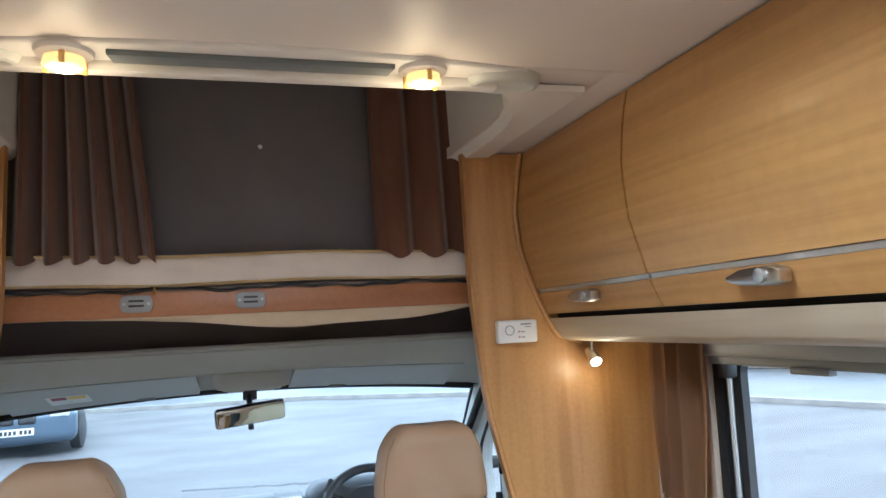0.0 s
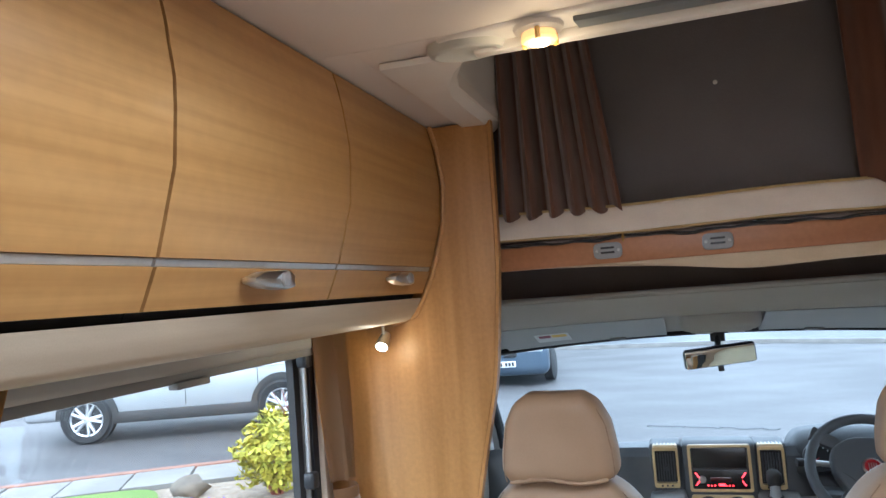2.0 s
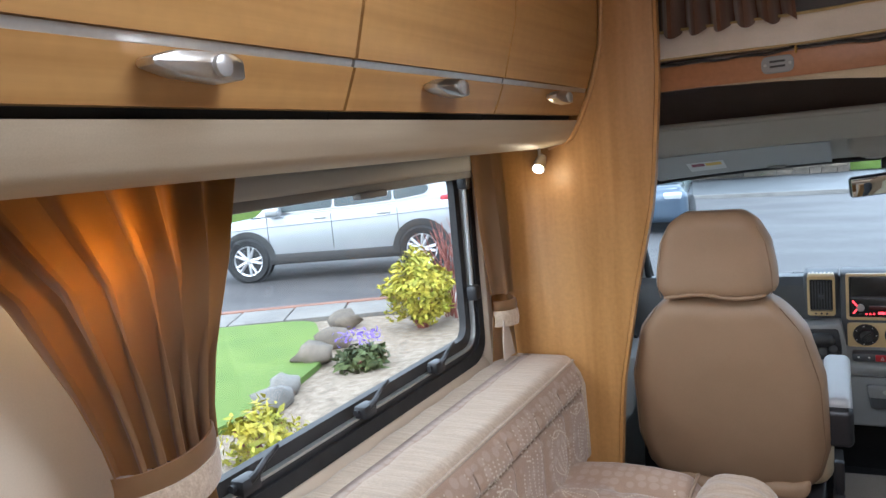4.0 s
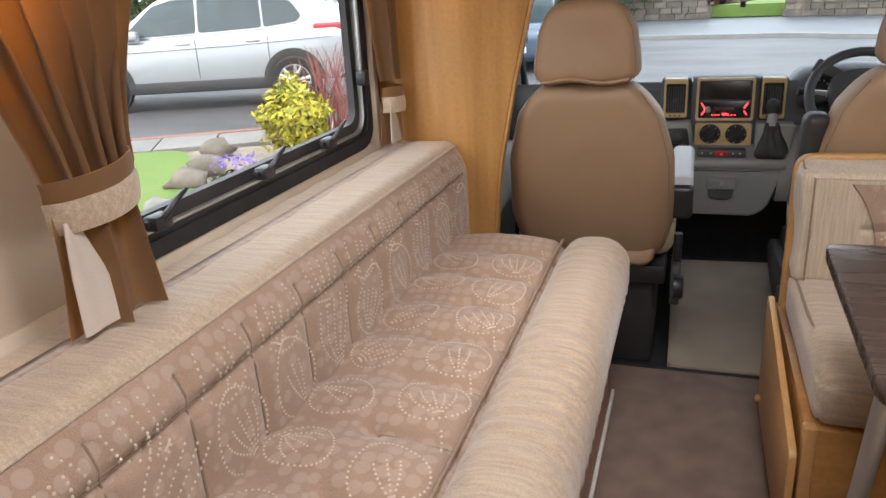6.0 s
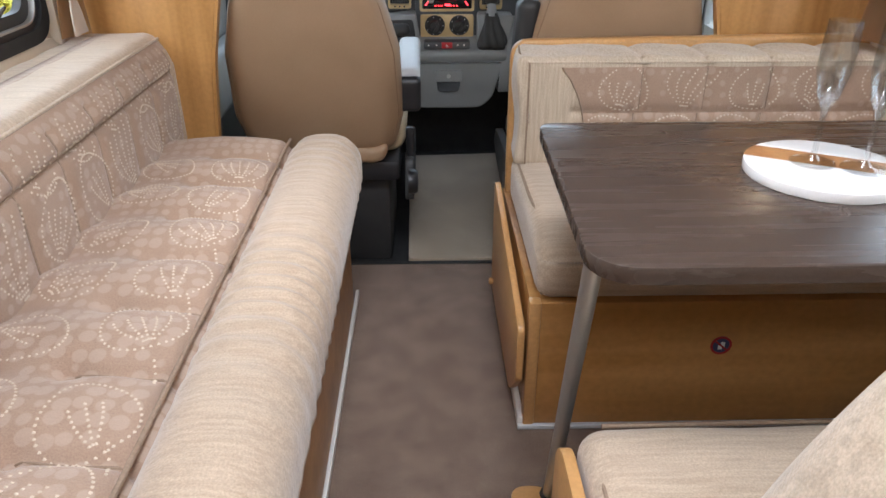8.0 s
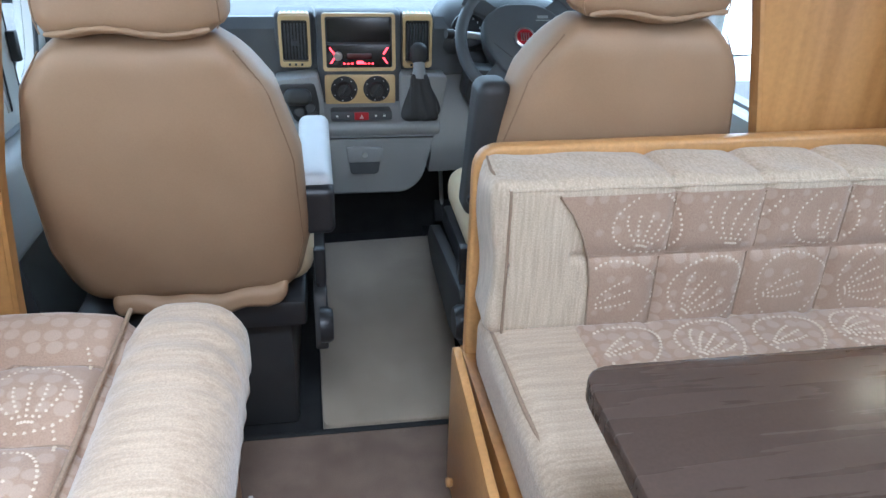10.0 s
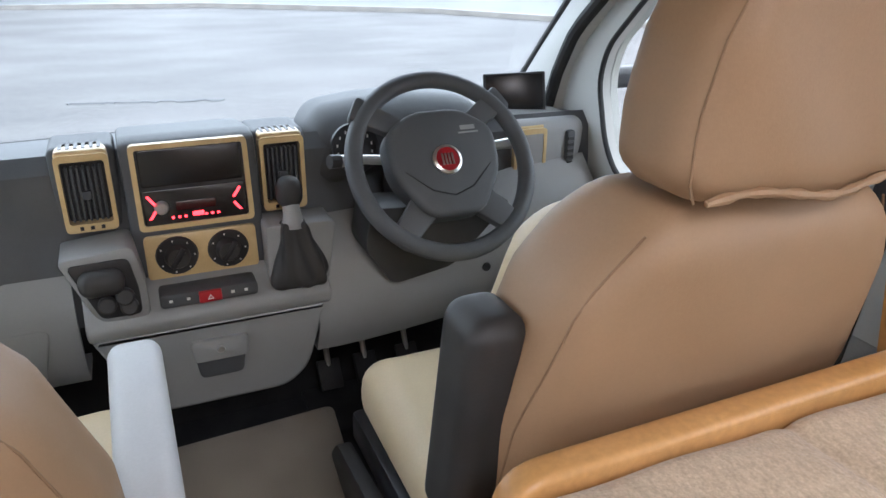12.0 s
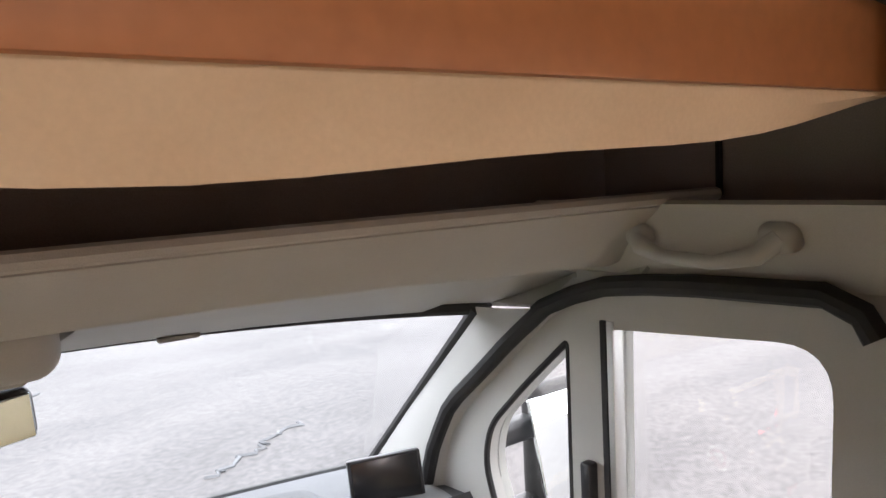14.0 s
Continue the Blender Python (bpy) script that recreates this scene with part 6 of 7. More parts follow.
def air_vent(x0, x1, z0, z1, y, turn=0.0):
    v = part("air_vent", frame_prism(rounded([(x0, z0), (x1, z0), (x1, z1), (x0, z1)], 0.010, 4), rounded([(x0 + 0.0075, z0 + 0.015), (x1 - 0.0075, z0 + 0.015), (x1 - 0.0075, z1 - 0.012), (x0 + 0.0075, z1 - 0.012)], 0.006, 4), "y", y - 0.012, y + 0.03), GOLDTRIM, dash, "pale wood-effect air-vent frame")
    part("vent_well", box(x0 + 0.006, x1 - 0.006, y + 0.012, y + 0.03, z0 + 0.01, z1 - 0.016, 0), BLACK, v)
    for k in range(7):
        x = lerp(x0 + 0.016, x1 - 0.016, k / 6)
        part("slat", box(x - 0.002, x + 0.002, y - 0.006, y + 0.02, z0 + 0.018, z1 - 0.024, 0.001), DASH, v)
    part("vent_tab", box((x0 + x1) / 2 - 0.008, (x0 + x1) / 2 + 0.008, y - 0.009, y, (z0 + z1) / 2 - 0.012, (z0 + z1) / 2 + 0.004, 0.002), DASH, v)
    for k in range(3):
        part("vent_key", box(lerp(x0, x1, 0.3 + 0.2 * k) - 0.003, lerp(x0, x1, 0.3 + 0.2 * k) + 0.003, y - 0.0155, y - 0.012, z0 + 0.005, z0 + 0.011, 0), BLACK, v)
    top = part("defrost_grille", soft(x0 + 0.001, x1 - 0.001, y - 0.006, y + 0.055, z1 - 0.010, z1 + 0.006, 0.007, (6, 4, 2)), GOLDTRIM, v)
    for k in range(6):
        x = lerp(x0 + 0.012, x1 - 0.012, k / 5)
        part("grille_slot", box(x - 0.003, x + 0.003, y + 0.010, y + 0.045, z1 + 0.0045, z1 + 0.0068, 0), BLACK, top)


for x0, x1 in ((-0.232, -0.122), (0.112, 0.218)):
    part("vent_pod", soft(x0, x1, 2.812, 2.93, 0.670, 0.828, 0.014, (4, 5, 5)), DASH, dash)
air_vent(-0.220, -0.134, 0.682, 0.822, 2.795)
air_vent(0.124, 0.208, 0.678, 0.822, 2.795)
air_vent(0.672, 0.752, 0.640, 0.785, 2.80)
# lower console
cons = prism(rounded([(2.70, 0.50), (2.69, 0.53), (2.735, 0.578), (2.80, 0.60), (2.95, 0.60), (2.95, 0.50)], 0.012, 4), "x", -0.215, 0.225, 0.008)
console = part("console", cons, GREY, dash, "grey lower console")
part("cubby", prism(rounded([(-0.240, 0.665), (-0.118, 0.677), (-0.105, 0.60), (-0.105, 0.535), (-0.190, 0.535)], [0.015, 0.015, 0.01, 0.02, 0.03], 4), "y", 2.70, 2.80, 0.006), GREY, console)
part("cubby_well", prism(rounded([(-0.226, 0.655), (-0.128, 0.657), (-0.118, 0.60), (-0.118, 0.55), (-0.185, 0.55)], 0.012, 4), "y", 2.694, 2.705, 0.002), BLACK, console)
part("ashtray", soft(-0.212, -0.138, 2.665, 2.74, 0.60, 0.645, 0.02, (5, 4, 3)), BLACKSOFT, console, "black cup ashtray")
for x, z in ((-0.172, 0.578), (-0.142, 0.59), (-0.138, 0.570)):
    part("socket", lathe([(0, 0.022), (0.012, 0.022), (0.0155, 0.018), (0.0155, 0), (0, 0)], Matrix.Translation((x, 2.695, z)) @ Matrix.Rotation(math.pi / 2.4, 4, "X"), 18), BLACKSOFT, console)
bar = part("switch_bar", prism(rounded([(-0.088, 0.552), (0.084, 0.552), (0.084, 0.578), (-0.088, 0.578)], 0.008), "y", 2.690, 2.74, 0.003), DASH, console, "dark row of switches")
part("hazard_switch", box(-0.022, 0.018, 2.685, 2.70, 0.554, 0.576, 0.002), REDBUTTON, bar, "red hazard switch")
part("hazard_mark", frame_prism([(-0.008, 0.560), (0.004, 0.560), (-0.002, 0.570)], [(-0.005, 0.562), (0.001, 0.562), (-0.002, 0.567)], "y", 2.684, 2.6855), WHITEMARK, bar)
for x in (-0.07, -0.04, 0.038, 0.062):
    part("switch_mark", box(x - 0.003, x + 0.003, 2.6885, 2.691, 0.563, 0.568, 0), WHITEMARK, bar)
gb = prism(rounded([(-0.212, 0.505), (0.215, 0.505), (0.175, 0.355), (0.13, 0.315), (-0.11, 0.315), (-0.150, 0.36)], [0.01, 0.01, 0.05, 0.04, 0.04, 0.05], 5), "y", 2.70, 2.95, 0.010, 3)
for v in gb.verts:
    if v.co.y < 2.8:
        v.co.y += 0.20 * (0.505 - v.co.z) ** 1.3
gbx = part("glove_box", gb, GREY, dash, "grey lockable glove box")
part("latch", prism(rounded([(-0.047, 0.468), (0.057, 0.468), (0.044, 0.386), (-0.036, 0.386)], 0.012, 4), "y", 2.702, 2.725, 0.003), DASH, gbx)
part("latch_cover", prism(rounded([(-0.049, 0.470), (0.059, 0.470), (0.054, 0.425), (-0.044, 0.425)], 0.010, 4), "y", 2.694, 2.71, 0.004), GREY, gbx)
part("keyhole", lathe([(0, 0.003), (0.007, 0.003), (0.008, 0), (0, 0)], Matrix.Translation((0.005, 2.694, 0.448)) @ Matrix.Rotation(math.pi / 2, 4, "X"), 16), SATIN, gbx)
# gear lever
gl_ = thing("gear_lever", (0.16, 2.74, 0.54), "black gear lever with a leather gaiter", "gear lever")
part("surround", prism(rounded([(0.110, 0.520), (0.225, 0.530), (0.245, 0.668), (0.112, 0.672)], 0.012), "y", 2.715, 2.80, 0.004), GREY, gl_)


def gait(v):
    k = max(0.0, min(1.0, (v.z - 0.545) / 0.13))
    f = along([(0.0, 0.92), (0.2, 0.90), (0.45, 0.74), (0.75, 0.50), (1.0, 0.44)], k)
    a = math.atan2(v.y - 2.735, v.x - 0.168)
    f *= 1 + (0.12 * math.sin(a * 4 + k * 5) + 0.07 * math.sin(a * 9 + 1 + k * 3)) * (1 - 0.6 * k)
    return Vector((0.170 - 0.008 * k + (v.x - 0.168) * f, 2.725 + (v.y - 2.735) * f - 0.012 * k, v.z))


part("gaiter", soft(0.112, 0.228, 2.69, 2.78, 0.545, 0.678, 0.02, (14, 12, 14), gait), BLACKSOFT, gl_, "creased black gaiter")
part("shaft", tube([(0.162, 2.712, 0.665), (0.163, 2.716, 0.69), (0.163, 2.728, 0.71)], [0.022, 0.017, 0.016], 14), GREY, gl_)
part("knob", soft(0.139, 0.187, 2.708, 2.757, 0.697, 0.760, 0.023, (4, 4, 5)), BLACKSOFT, gl_, "rounded black knob")
# instruments and steering wheel
pod = soft(0.225, 0.64, 2.80, 2.98, 0.70, 0.862, 0.06, (14, 5, 6), lambda v: Vector((v.x, v.y + 0.06 * max(0, (v.z - 0.75) / 0.13), v.z - 0.55 * (v.x - 0.43) ** 2)))
pd = part("instrument_pod", pod, DASH, dash)
for x, r in ((0.315, 0.045), (0.43, 0.04), (0.52, 0.045)):
    m = Matrix.Translation((x, 2.807, 0.778)) @ Matrix.Rotation(math.pi / 2 - 0.25, 4, "X")
    g = part("gauge", lathe([(0, 0.004), (r, 0.004), (r + 0.004, 0.010), (r + 0.006, 0.0), (0, 0)], m, 30), BLACK, pd, "round dark gauge")
    for k in range(11):
        a = radians(-130 + 26 * k)
        p = m @ Vector((r * 0.8 * math.sin(a), r * 0.8 * math.cos(a), 0.005))
        part("tick", box(p.x - 0.0015, p.x + 0.0015, p.y - 0.0015, p.y + 0.0005, p.z - 0.003, p.z + 0.003, 0), WHITEMARK, g)
    part("needle", moved(box(-0.001, 0.001, 0, r * 0.75, 0.005, 0.0065, 0), m @ Matrix.Rotation(2.2, 4, "Z")), REDGLOW if r < 0.041 else REDBUTTON, g)
SW = Matrix.Translation((0.433, 2.632, 0.781)) @ Matrix.Rotation(radians(54), 4, "X")  # wheel's own z points at the driver
sw = thing("steering_wheel", (0.431, 2.63, 0.60), "dark grey three-spoke steering wheel with a red badge", "steering wheel")
part("rim", moved(tube([(0.170 * math.cos(a * 0.0982), 0.170 * math.sin(a * 0.0982), 0.0) for a in range(64)], 0.0165, 12, True), SW), DASH, sw)
hub = rounded([(-0.10, 0.055), (-0.045, 0.092), (0.045, 0.092), (0.10, 0.055), (0.098, -0.02), (0.05, -0.095), (-0.05, -0.095), (-0.098, -0.02)], 0.025, 4)
hub = [(a * 1.1, b * 1.1) for a, b in hub]
hb = moved(prism(hub, "z", -0.035, 0.022, 0.012, 4), SW)
hubp = part("hub", hb, DASH, sw)
for pts in ([(-0.085, 0.06), (-0.055, 0.085), (-0.14, 0.145), (-0.165, 0.10)], [(0.085, 0.06), (0.055, 0.085), (0.14, 0.145), (0.165, 0.10)], [(0.02, -0.085), (0.075, -0.055), (0.135, -0.125), (0.105, -0.155)], [(-0.02, -0.085), (-0.075, -0.055), (-0.135, -0.125), (-0.105, -0.155)]):
    part("spoke", moved(prism(rounded(pts, 0.010, 3), "z", -0.012, 0.010, 0.004), SW), DASH, sw)
badge = part("badge", moved(lathe([(0, 0.027), (0.024, 0.026), (0.024, 0.02), (0, 0.02)], Matrix(), 30), SW), RED, hubp, "red round badge")
part("badge_ring", moved(lathe([(0.023, 0.020), (0.023, 0.028), (0.028, 0.026), (0.029, 0.020)], Matrix(), 30), SW), CHROME, badge)
for k in range(4):
    part("badge_bar", moved(box(-0.012 + k * 0.0065, -0.0085 + k * 0.0065, -0.011, 0.011, 0.0268, 0.0282, 0), SW), CHROME, badge)
part("print", moved(join(box(0.035, 0.075, 0.048, 0.051, 0.0218, 0.0228, 0), box(0.040, 0.070, 0.055, 0.0635, 0.0218, 0.0226, 0)), SW), GREY, hubp)
part("seam", moved(tube([(-0.085, -0.015, 0.021), (-0.04, -0.055, 0.022), (0.0, -0.068, 0.022), (0.04, -0.055, 0.022), (0.085, -0.015, 0.021)], 0.0016, 6), SW), BLACK, hubp)
part("column", tube([(0.431, 2.66, 0.76), (0.431, 2.80, 0.69)], [0.045, 0.06], 18), BLACKSOFT, sw)
for s in (-1, 1):
    stalk = part("stalk", tube([(0.431 + s * 0.05, 2.70, 0.775), (0.431 + s * 0.13, 2.70, 0.785), (0.431 + s * 0.185, 2.69, 0.79)], [0.010, 0.009, 0.012], 10), SATIN, sw, "column stalk")
    part("tip", tube([(0.431 + s * 0.18, 2.69, 0.79), (0.431 + s * 0.20, 2.685, 0.792)], 0.013, 10), BLACKSOFT, stalk)
# navigation screen on the dash
gp = thing("navigation_screen", (0.74, 2.93, 0.78), "black navigation screen clipped to the dashboard", "screen")
GM = Matrix.Translation((0.742, 2.925, 0.830)) @ Matrix.Rotation(radians(-22), 4, "Z") @ Matrix.Rotation(radians(-3), 4, "Y") @ Matrix.Rotation(radians(-12), 4, "X")
part("case", moved(box(-0.072, 0.072, 0, 0.02, -0.053, 0.053, 0.004), GM), BLACK, gp)
part("screen", moved(box(-0.066, 0.066, -0.0015, 0.001, -0.040, 0.048, 0.001), GM), SCREEN, gp)
for k in range(7):
    part("key", moved(box(-0.03 + k * 0.012, -0.025 + k * 0.012, -0.0012, 0.001, -0.049, -0.046, 0), GM), WHITEMARK, gp)
part("stand", tube([(0.75, 2.935, 0.775), (0.755, 2.945, 0.76)], 0.012, 10), BLACK, gp)
part("cable", tube([(0.79, 2.90, 0.775), (0.80, 2.885, 0.765), (0.79, 2.87, 0.755), (0.77, 2.875, 0.758)], 0.0025, 6), BLACK, gp)
dg = part("side_defroster", box(0.80, 0.822, 2.78, 2.84, 0.66, 0.775, 0.006), DASH, dash)
for k in range(7):
    part("grille_slot", box(0.802, 0.816, 2.777, 2.781, 0.67 + 0.014 * k, 0.677 + 0.014 * k, 0), BLACK, dg)
part("end_panel", soft(0.665, 0.86, 2.79, 2.98, 0.50, 0.80, 0.03, (6, 5, 6)), GREY, dash, "grey end of the dashboard")
pk = thing("pedals", (0.4, 3.05, 0.05), "black foot pedals in the footwell", "pedals")
for x in (0.30, 0.40, 0.52):
    part("pedal", moved(box(-0.03, 0.03, -0.01, 0.01, -0.04, 0.04, 0.004), Matrix.Translation((x, 3.06, 0.10)) @ Matrix.Rotation(radians(-35), 4, "X")), RUBBER, pk)
    part("pedal_arm", tube([(x, 3.07, 0.12), (x, 3.14, 0.26)], 0.008, 8), SATIN, pk)
structure("bulkhead", box(-0.95, 0.97, 3.16, 3.20, -0.05, 0.70, 0), RUBBER, "black bulkhead in front of the footwells", "wall")
structure("cab_side", join(box(-0.98, -0.94, 1.93, 3.2, -0.1, 0.66, 0), box(0.98, 1.02, 1.93, 3.2, -0.1, 0.66, 0)), GREY, "outer skin of the cab doors", "wall")

# ---- outdoors ----
GZ = -0.42
ASPHALT = material("wet asphalt", (0.070, 0.066, 0.066), 0.62, second=(0.088, 0.082, 0.081), scale=(0.5, 1.1, 0.5), detail=12, fine=0.3, fine_scale=22, bump=0.1, bump_scale=160, rough2=0.55, spec=0.25)
PAVING = material("wet tarmac pavement", (0.05, 0.053, 0.058), 0.5, second=(0.075, 0.078, 0.083), scale=(1, 1, 1), detail=8, fine=0.15, fine_scale=70)
KERBSTONE = material("pale kerb stone", (0.22, 0.21, 0.195), 0.6, second=(0.16, 0.15, 0.14), scale=(3, 3, 3), fine=0.1)
STONE = material("brown rubble stone", (0.15, 0.12, 0.09), 0.8, second=(0.085, 0.07, 0.056), scale=(3, 3, 3), fine=0.2, fine_scale=30, island=0.35)
GRASS = material("bright lawn", (0.085, 0.145, 0.022), 0.9, second=(0.12, 0.18, 0.03), scale=(2, 2, 2), fine=0.3, fine_scale=120, bump=0.8, bump_scale=160)
SOIL = material("gravelly soil", (0.16, 0.12, 0.085), 0.9, second=(0.27, 0.22, 0.165), scale=(14, 14, 14), fine=0.3, fine_scale=90, bump=0.8, bump_scale=90)
FLAG = material("paving flags", (0.17, 0.158, 0.14), 0.6, second=(0.12, 0.11, 0.10), scale=(2, 2, 2), fine=0.12, fine_scale=40, island=0.12)
CARPAINT = material("silver car paint", (0.38, 0.39, 0.405), 0.28, 0.5, second=(0.36, 0.37, 0.385), scale=(3, 3, 3), coat=0.8)
DARKCAR = material("dark blue car paint", (0.06, 0.09, 0.13), 0.3, 0.4, second=(0.07, 0.10, 0.14), scale=(3, 3, 3), coat=0.8)
TINT = material("tinted car glass", (0.06, 0.08, 0.082), 0.14, second=(0.05, 0.065, 0.07), scale=(3, 3, 3), spec=0.35)
TAIL = material("red tail lamp", (0.40, 0.03, 0.04), 0.25)
ALLOY = material("alloy wheel", (0.55, 0.55, 0.56), 0.35, 0.8)
YELLOWLEAF = material("yellow-green leaves", (0.46, 0.38, 0.035), 0.7, second=(0.27, 0.28, 0.025), scale=(9, 9, 9), fine=0.25, fine_scale=60, island=0.3)
REDTWIG = material("red twigs", (0.20, 0.06, 0.05), 0.8, second=(0.26, 0.09, 0.07), scale=(20, 20, 20))
DARKLEAF = material("dark shrub leaves", (0.045, 0.07, 0.02), 0.8, second=(0.08, 0.10, 0.03), scale=(5, 5, 5), fine=0.3, fine_scale=30, island=0.4)
PURPLE = material("purple flowers", (0.16, 0.10, 0.42), 0.8, second=(0.22, 0.14, 0.5), scale=(20, 20, 20))


def ground_z(x, y):
    return GZ + 0.16 * max(0.0, min(1.0, (-x - 3.0) / 3.0))


bm = bmesh.new()
xs = [-900, -200, -60, -25, -12, -9, -7, -6, -5, -4, -3, -2, 0, 4, 8, 14, 25, 60, 200, 900]
ys = [-900, -200, -50, -10, 0, 2, 4, 6, 8, 10, 12, 16, 20, 30, 60, 200, 900]
vs = [[bm.verts.new((x, y, ground_z(x, y))) for x in xs] for y in ys]
for j in range(len(ys) - 1):
    for i in range(len(xs) - 1):
        bm.faces.new((vs[j][i], vs[j][i + 1], vs[j + 1][i + 1], vs[j + 1][i]))
structure("ground", bm, ASPHALT, "wet grey asphalt road", "road")

crack_rnd = random.Random(17)
for (x0, y0), (x1, y1) in (((1.39, 6.23), (2.29, 6.76)), ((-0.6, 9.6), (0.85, 9.28))):
    line = []
    for i in range(25):
        x, y = lerp(x0, x1, i / 24) + crack_rnd.uniform(-0.05, 0.05), lerp(y0, y1, i / 24) + crack_rnd.uniform(-0.05, 0.05)
        line.append((x, y, ground_z(x, y) - 0.004))
    structure("road_crack", tube(line, 0.02, 6), PAVING, "dark tar-filled crack in the asphalt road", "road crack")

KERB = [(-40, 24.0), (-8, 21.5), (2, 20.0), (6.5, 17.2), (9.6, 12.8), (11.2, 9.0), (13.0, 2.0), (15.5, -12)]
WALLL = [(-40, 31.0), (-8, 28.5), (3, 27.0), (10, 24.0), (14.5, 18.5), (17.0, 12.0), (19.0, 3.0), (21.5, -12)]


def strip(line, w0, w1, z0, z1):
    """A band along a line, from offset w0 to w1 on its far side."""
    bm = bmesh.new()
    rows = []
    for i, p in enumerate(line):
        a, b = Vector(line[max(0, i - 1)]), Vector(line[min(len(line) - 1, i + 1)])
        d = (b - a).normalized()
        n = Vector((-d.y, d.x))
        q0, q1 = Vector(p) + n * w0, Vector(p) + n * w1
        rows.append([bm.verts.new((q.x, q.y, z)) for q, z in ((q0, z0), (q0, z1), (q1, z1), (q1, z0))])
    for p, q in zip(rows, rows[1:]):
        for k in range(4):
            bm.faces.new((p[k], p[(k + 1) % 4], q[(k + 1) % 4], q[k]))
    for end in (rows[0], rows[-1]):
        bm.faces.new(end)
    bmesh.ops.recalc_face_normals(bm, faces=bm.faces[:])
    return bm


structure("kerb", strip(KERB, 0, 0.16, GZ - 0.1, GZ + 0.10), KERBSTONE, "pale stone kerb along the road", "kerb")
bm = bmesh.new()
for (a, b), (c, d) in zip(zip(KERB, KERB[1:]), zip(WALLL, WALLL[1:])):
    bm.faces.new([bm.verts.new((*p, GZ + 0.092)) for p in (a, b, d, c)])
bmesh.ops.recalc_face_normals(bm, faces=bm.faces[:])
structure("pavement", bm, PAVING, "wet dark pavement behind the kerb", "pavement")
structure("lawn_far", strip(WALLL, 0.5, 14, GZ + 0.1, GZ + 0.5), GRASS, "grassy garden behind the stone wall", "lawn")

# rubble wall: rough stones laid in courses, joined
stones = bmesh.new()
rnd = random.Random(11)
GAPS = [(0.3, 2.6), (10.1, 12.2)]
for (ax, ay), (bx, by) in zip(WALLL[1:], WALLL[2:-1]):
    a, b = Vector((ax, ay, 0)), Vector((bx, by, 0))
    d = (b - a).normalized()
    n = Vector((-d.y, d.x, 0))
    for c in range(6):
        s = rnd.uniform(-0.3, 0)
        while s < (b - a).length:
            w = rnd.uniform(0.22, 0.55)
            p = a + d * (s + w / 2)
            if not any(g0 < p.x < g1 for g0, g1 in GAPS):
                h = 0.19 if c < 5 else 0.10
                m = Matrix.Translation((p.x, p.y, GZ + 0.1 + c * 0.2 + h / 2)) @ Matrix.Rotation(math.atan2(d.y, d.x), 4, "Z") @ Matrix.Diagonal((w * 0.95 if c < 5 else w, 0.38 + rnd.uniform(-0.05, 0.05) + (0.08 if c == 5 else 0), h * rnd.uniform(0.88, 0.99), 1))
                bmesh.ops.create_cube(stones, size=1, matrix=m)
            s += w
sw_ = thing("stone_wall", (10, 24, GZ), "low brown rubble-stone garden wall", "wall", kind="structure")
part("stones", stones, STONE, sw_, "", "stuff")
part("core", join(strip([(-8, 28.5), (0.3, 27.4)], -0.1, 0.1, GZ, GZ + 1.08), strip([(2.6, 27.05), (3, 27), (10, 24)], -0.1, 0.1, GZ, GZ + 1.08), strip([(12.2, 21.3), (14.5, 18.5), (17, 12), (19, 3)], -0.1, 0.1, GZ, GZ + 1.08)), STONE, sw_)
fence = thing("picket_fence", (11.1, 22.6, GZ), "white picket gate between the walls", "fence")
for k in range(12):
    t = k / 11
    part("picket", box(lerp(10.15, 12.1, t) - 0.05, lerp(10.15, 12.1, t) + 0.05, lerp(23.8, 21.5, t) - 0.02, lerp(23.8, 21.5, t) + 0.02, GZ + 0.1, GZ + 1.25, 0.01), WHITEMARK, fence)


def clump(center, size, count, leafsize, seed, hollow=0.55):
    """Many small crossed leaves in an uneven crown."""
    bm = bmesh.new()
    r = random.Random(seed)
    for _ in range(count):
        d = Vector((r.gauss(0, 1), r.gauss(0, 1), r.gauss(0, 1))).normalized()
        k = lerp(hollow, 1.0, r.random() ** 0.6)
        lump = 0.82 + 0.22 * math.sin(d.x * 5 + seed) * math.sin(d.y * 4 + 1) + 0.12 * math.sin(d.z * 9)
        p = Vector(center) + Vector((d.x * size[0], d.y * size[1], d.z * size[2])) * k * lump
        s = leafsize * r.uniform(0.6, 1.3)
        u = Vector((r.gauss(0, 1), r.gauss(0, 1), r.gauss(0, 0.7))).normalized()
        w = u.cross(d).normalized()
        if w.length < 0.1:
            continue
        v = [bm.verts.new(q) for q in (p - u * s, p + w * s * 0.35 + d * s * 0.15, p + u * s, p - w * s * 0.35 + d * s * 0.15)]
        bm.faces.new(v)
    return bm


def shrub(name, x, y, size, count, leafsize, mat, seed, label):
    z = ground_z(x, y) + 0.05
    t = thing(name, (x, y, z), label, "shrub")
    trunk = join(*[tube([(x, y, z - 0.05), (x + 0.3 * size[0] * math.cos(k * 1.3), y + 0.3 * size[1] * math.sin(k * 1.3), z + size[2] * 0.6), (x + 0.6 * size[0] * math.cos(k * 1.3), y + 0.6 * size[1] * math.sin(k * 1.3), z + size[2] * 1.3)], [0.025, 0.015, 0.006], 6) for k in range(5)])
    part("branches", trunk, REDTWIG, t)
    part("crown", clump((x, y, z + size[2]), size, count, leafsize, seed), mat, t)


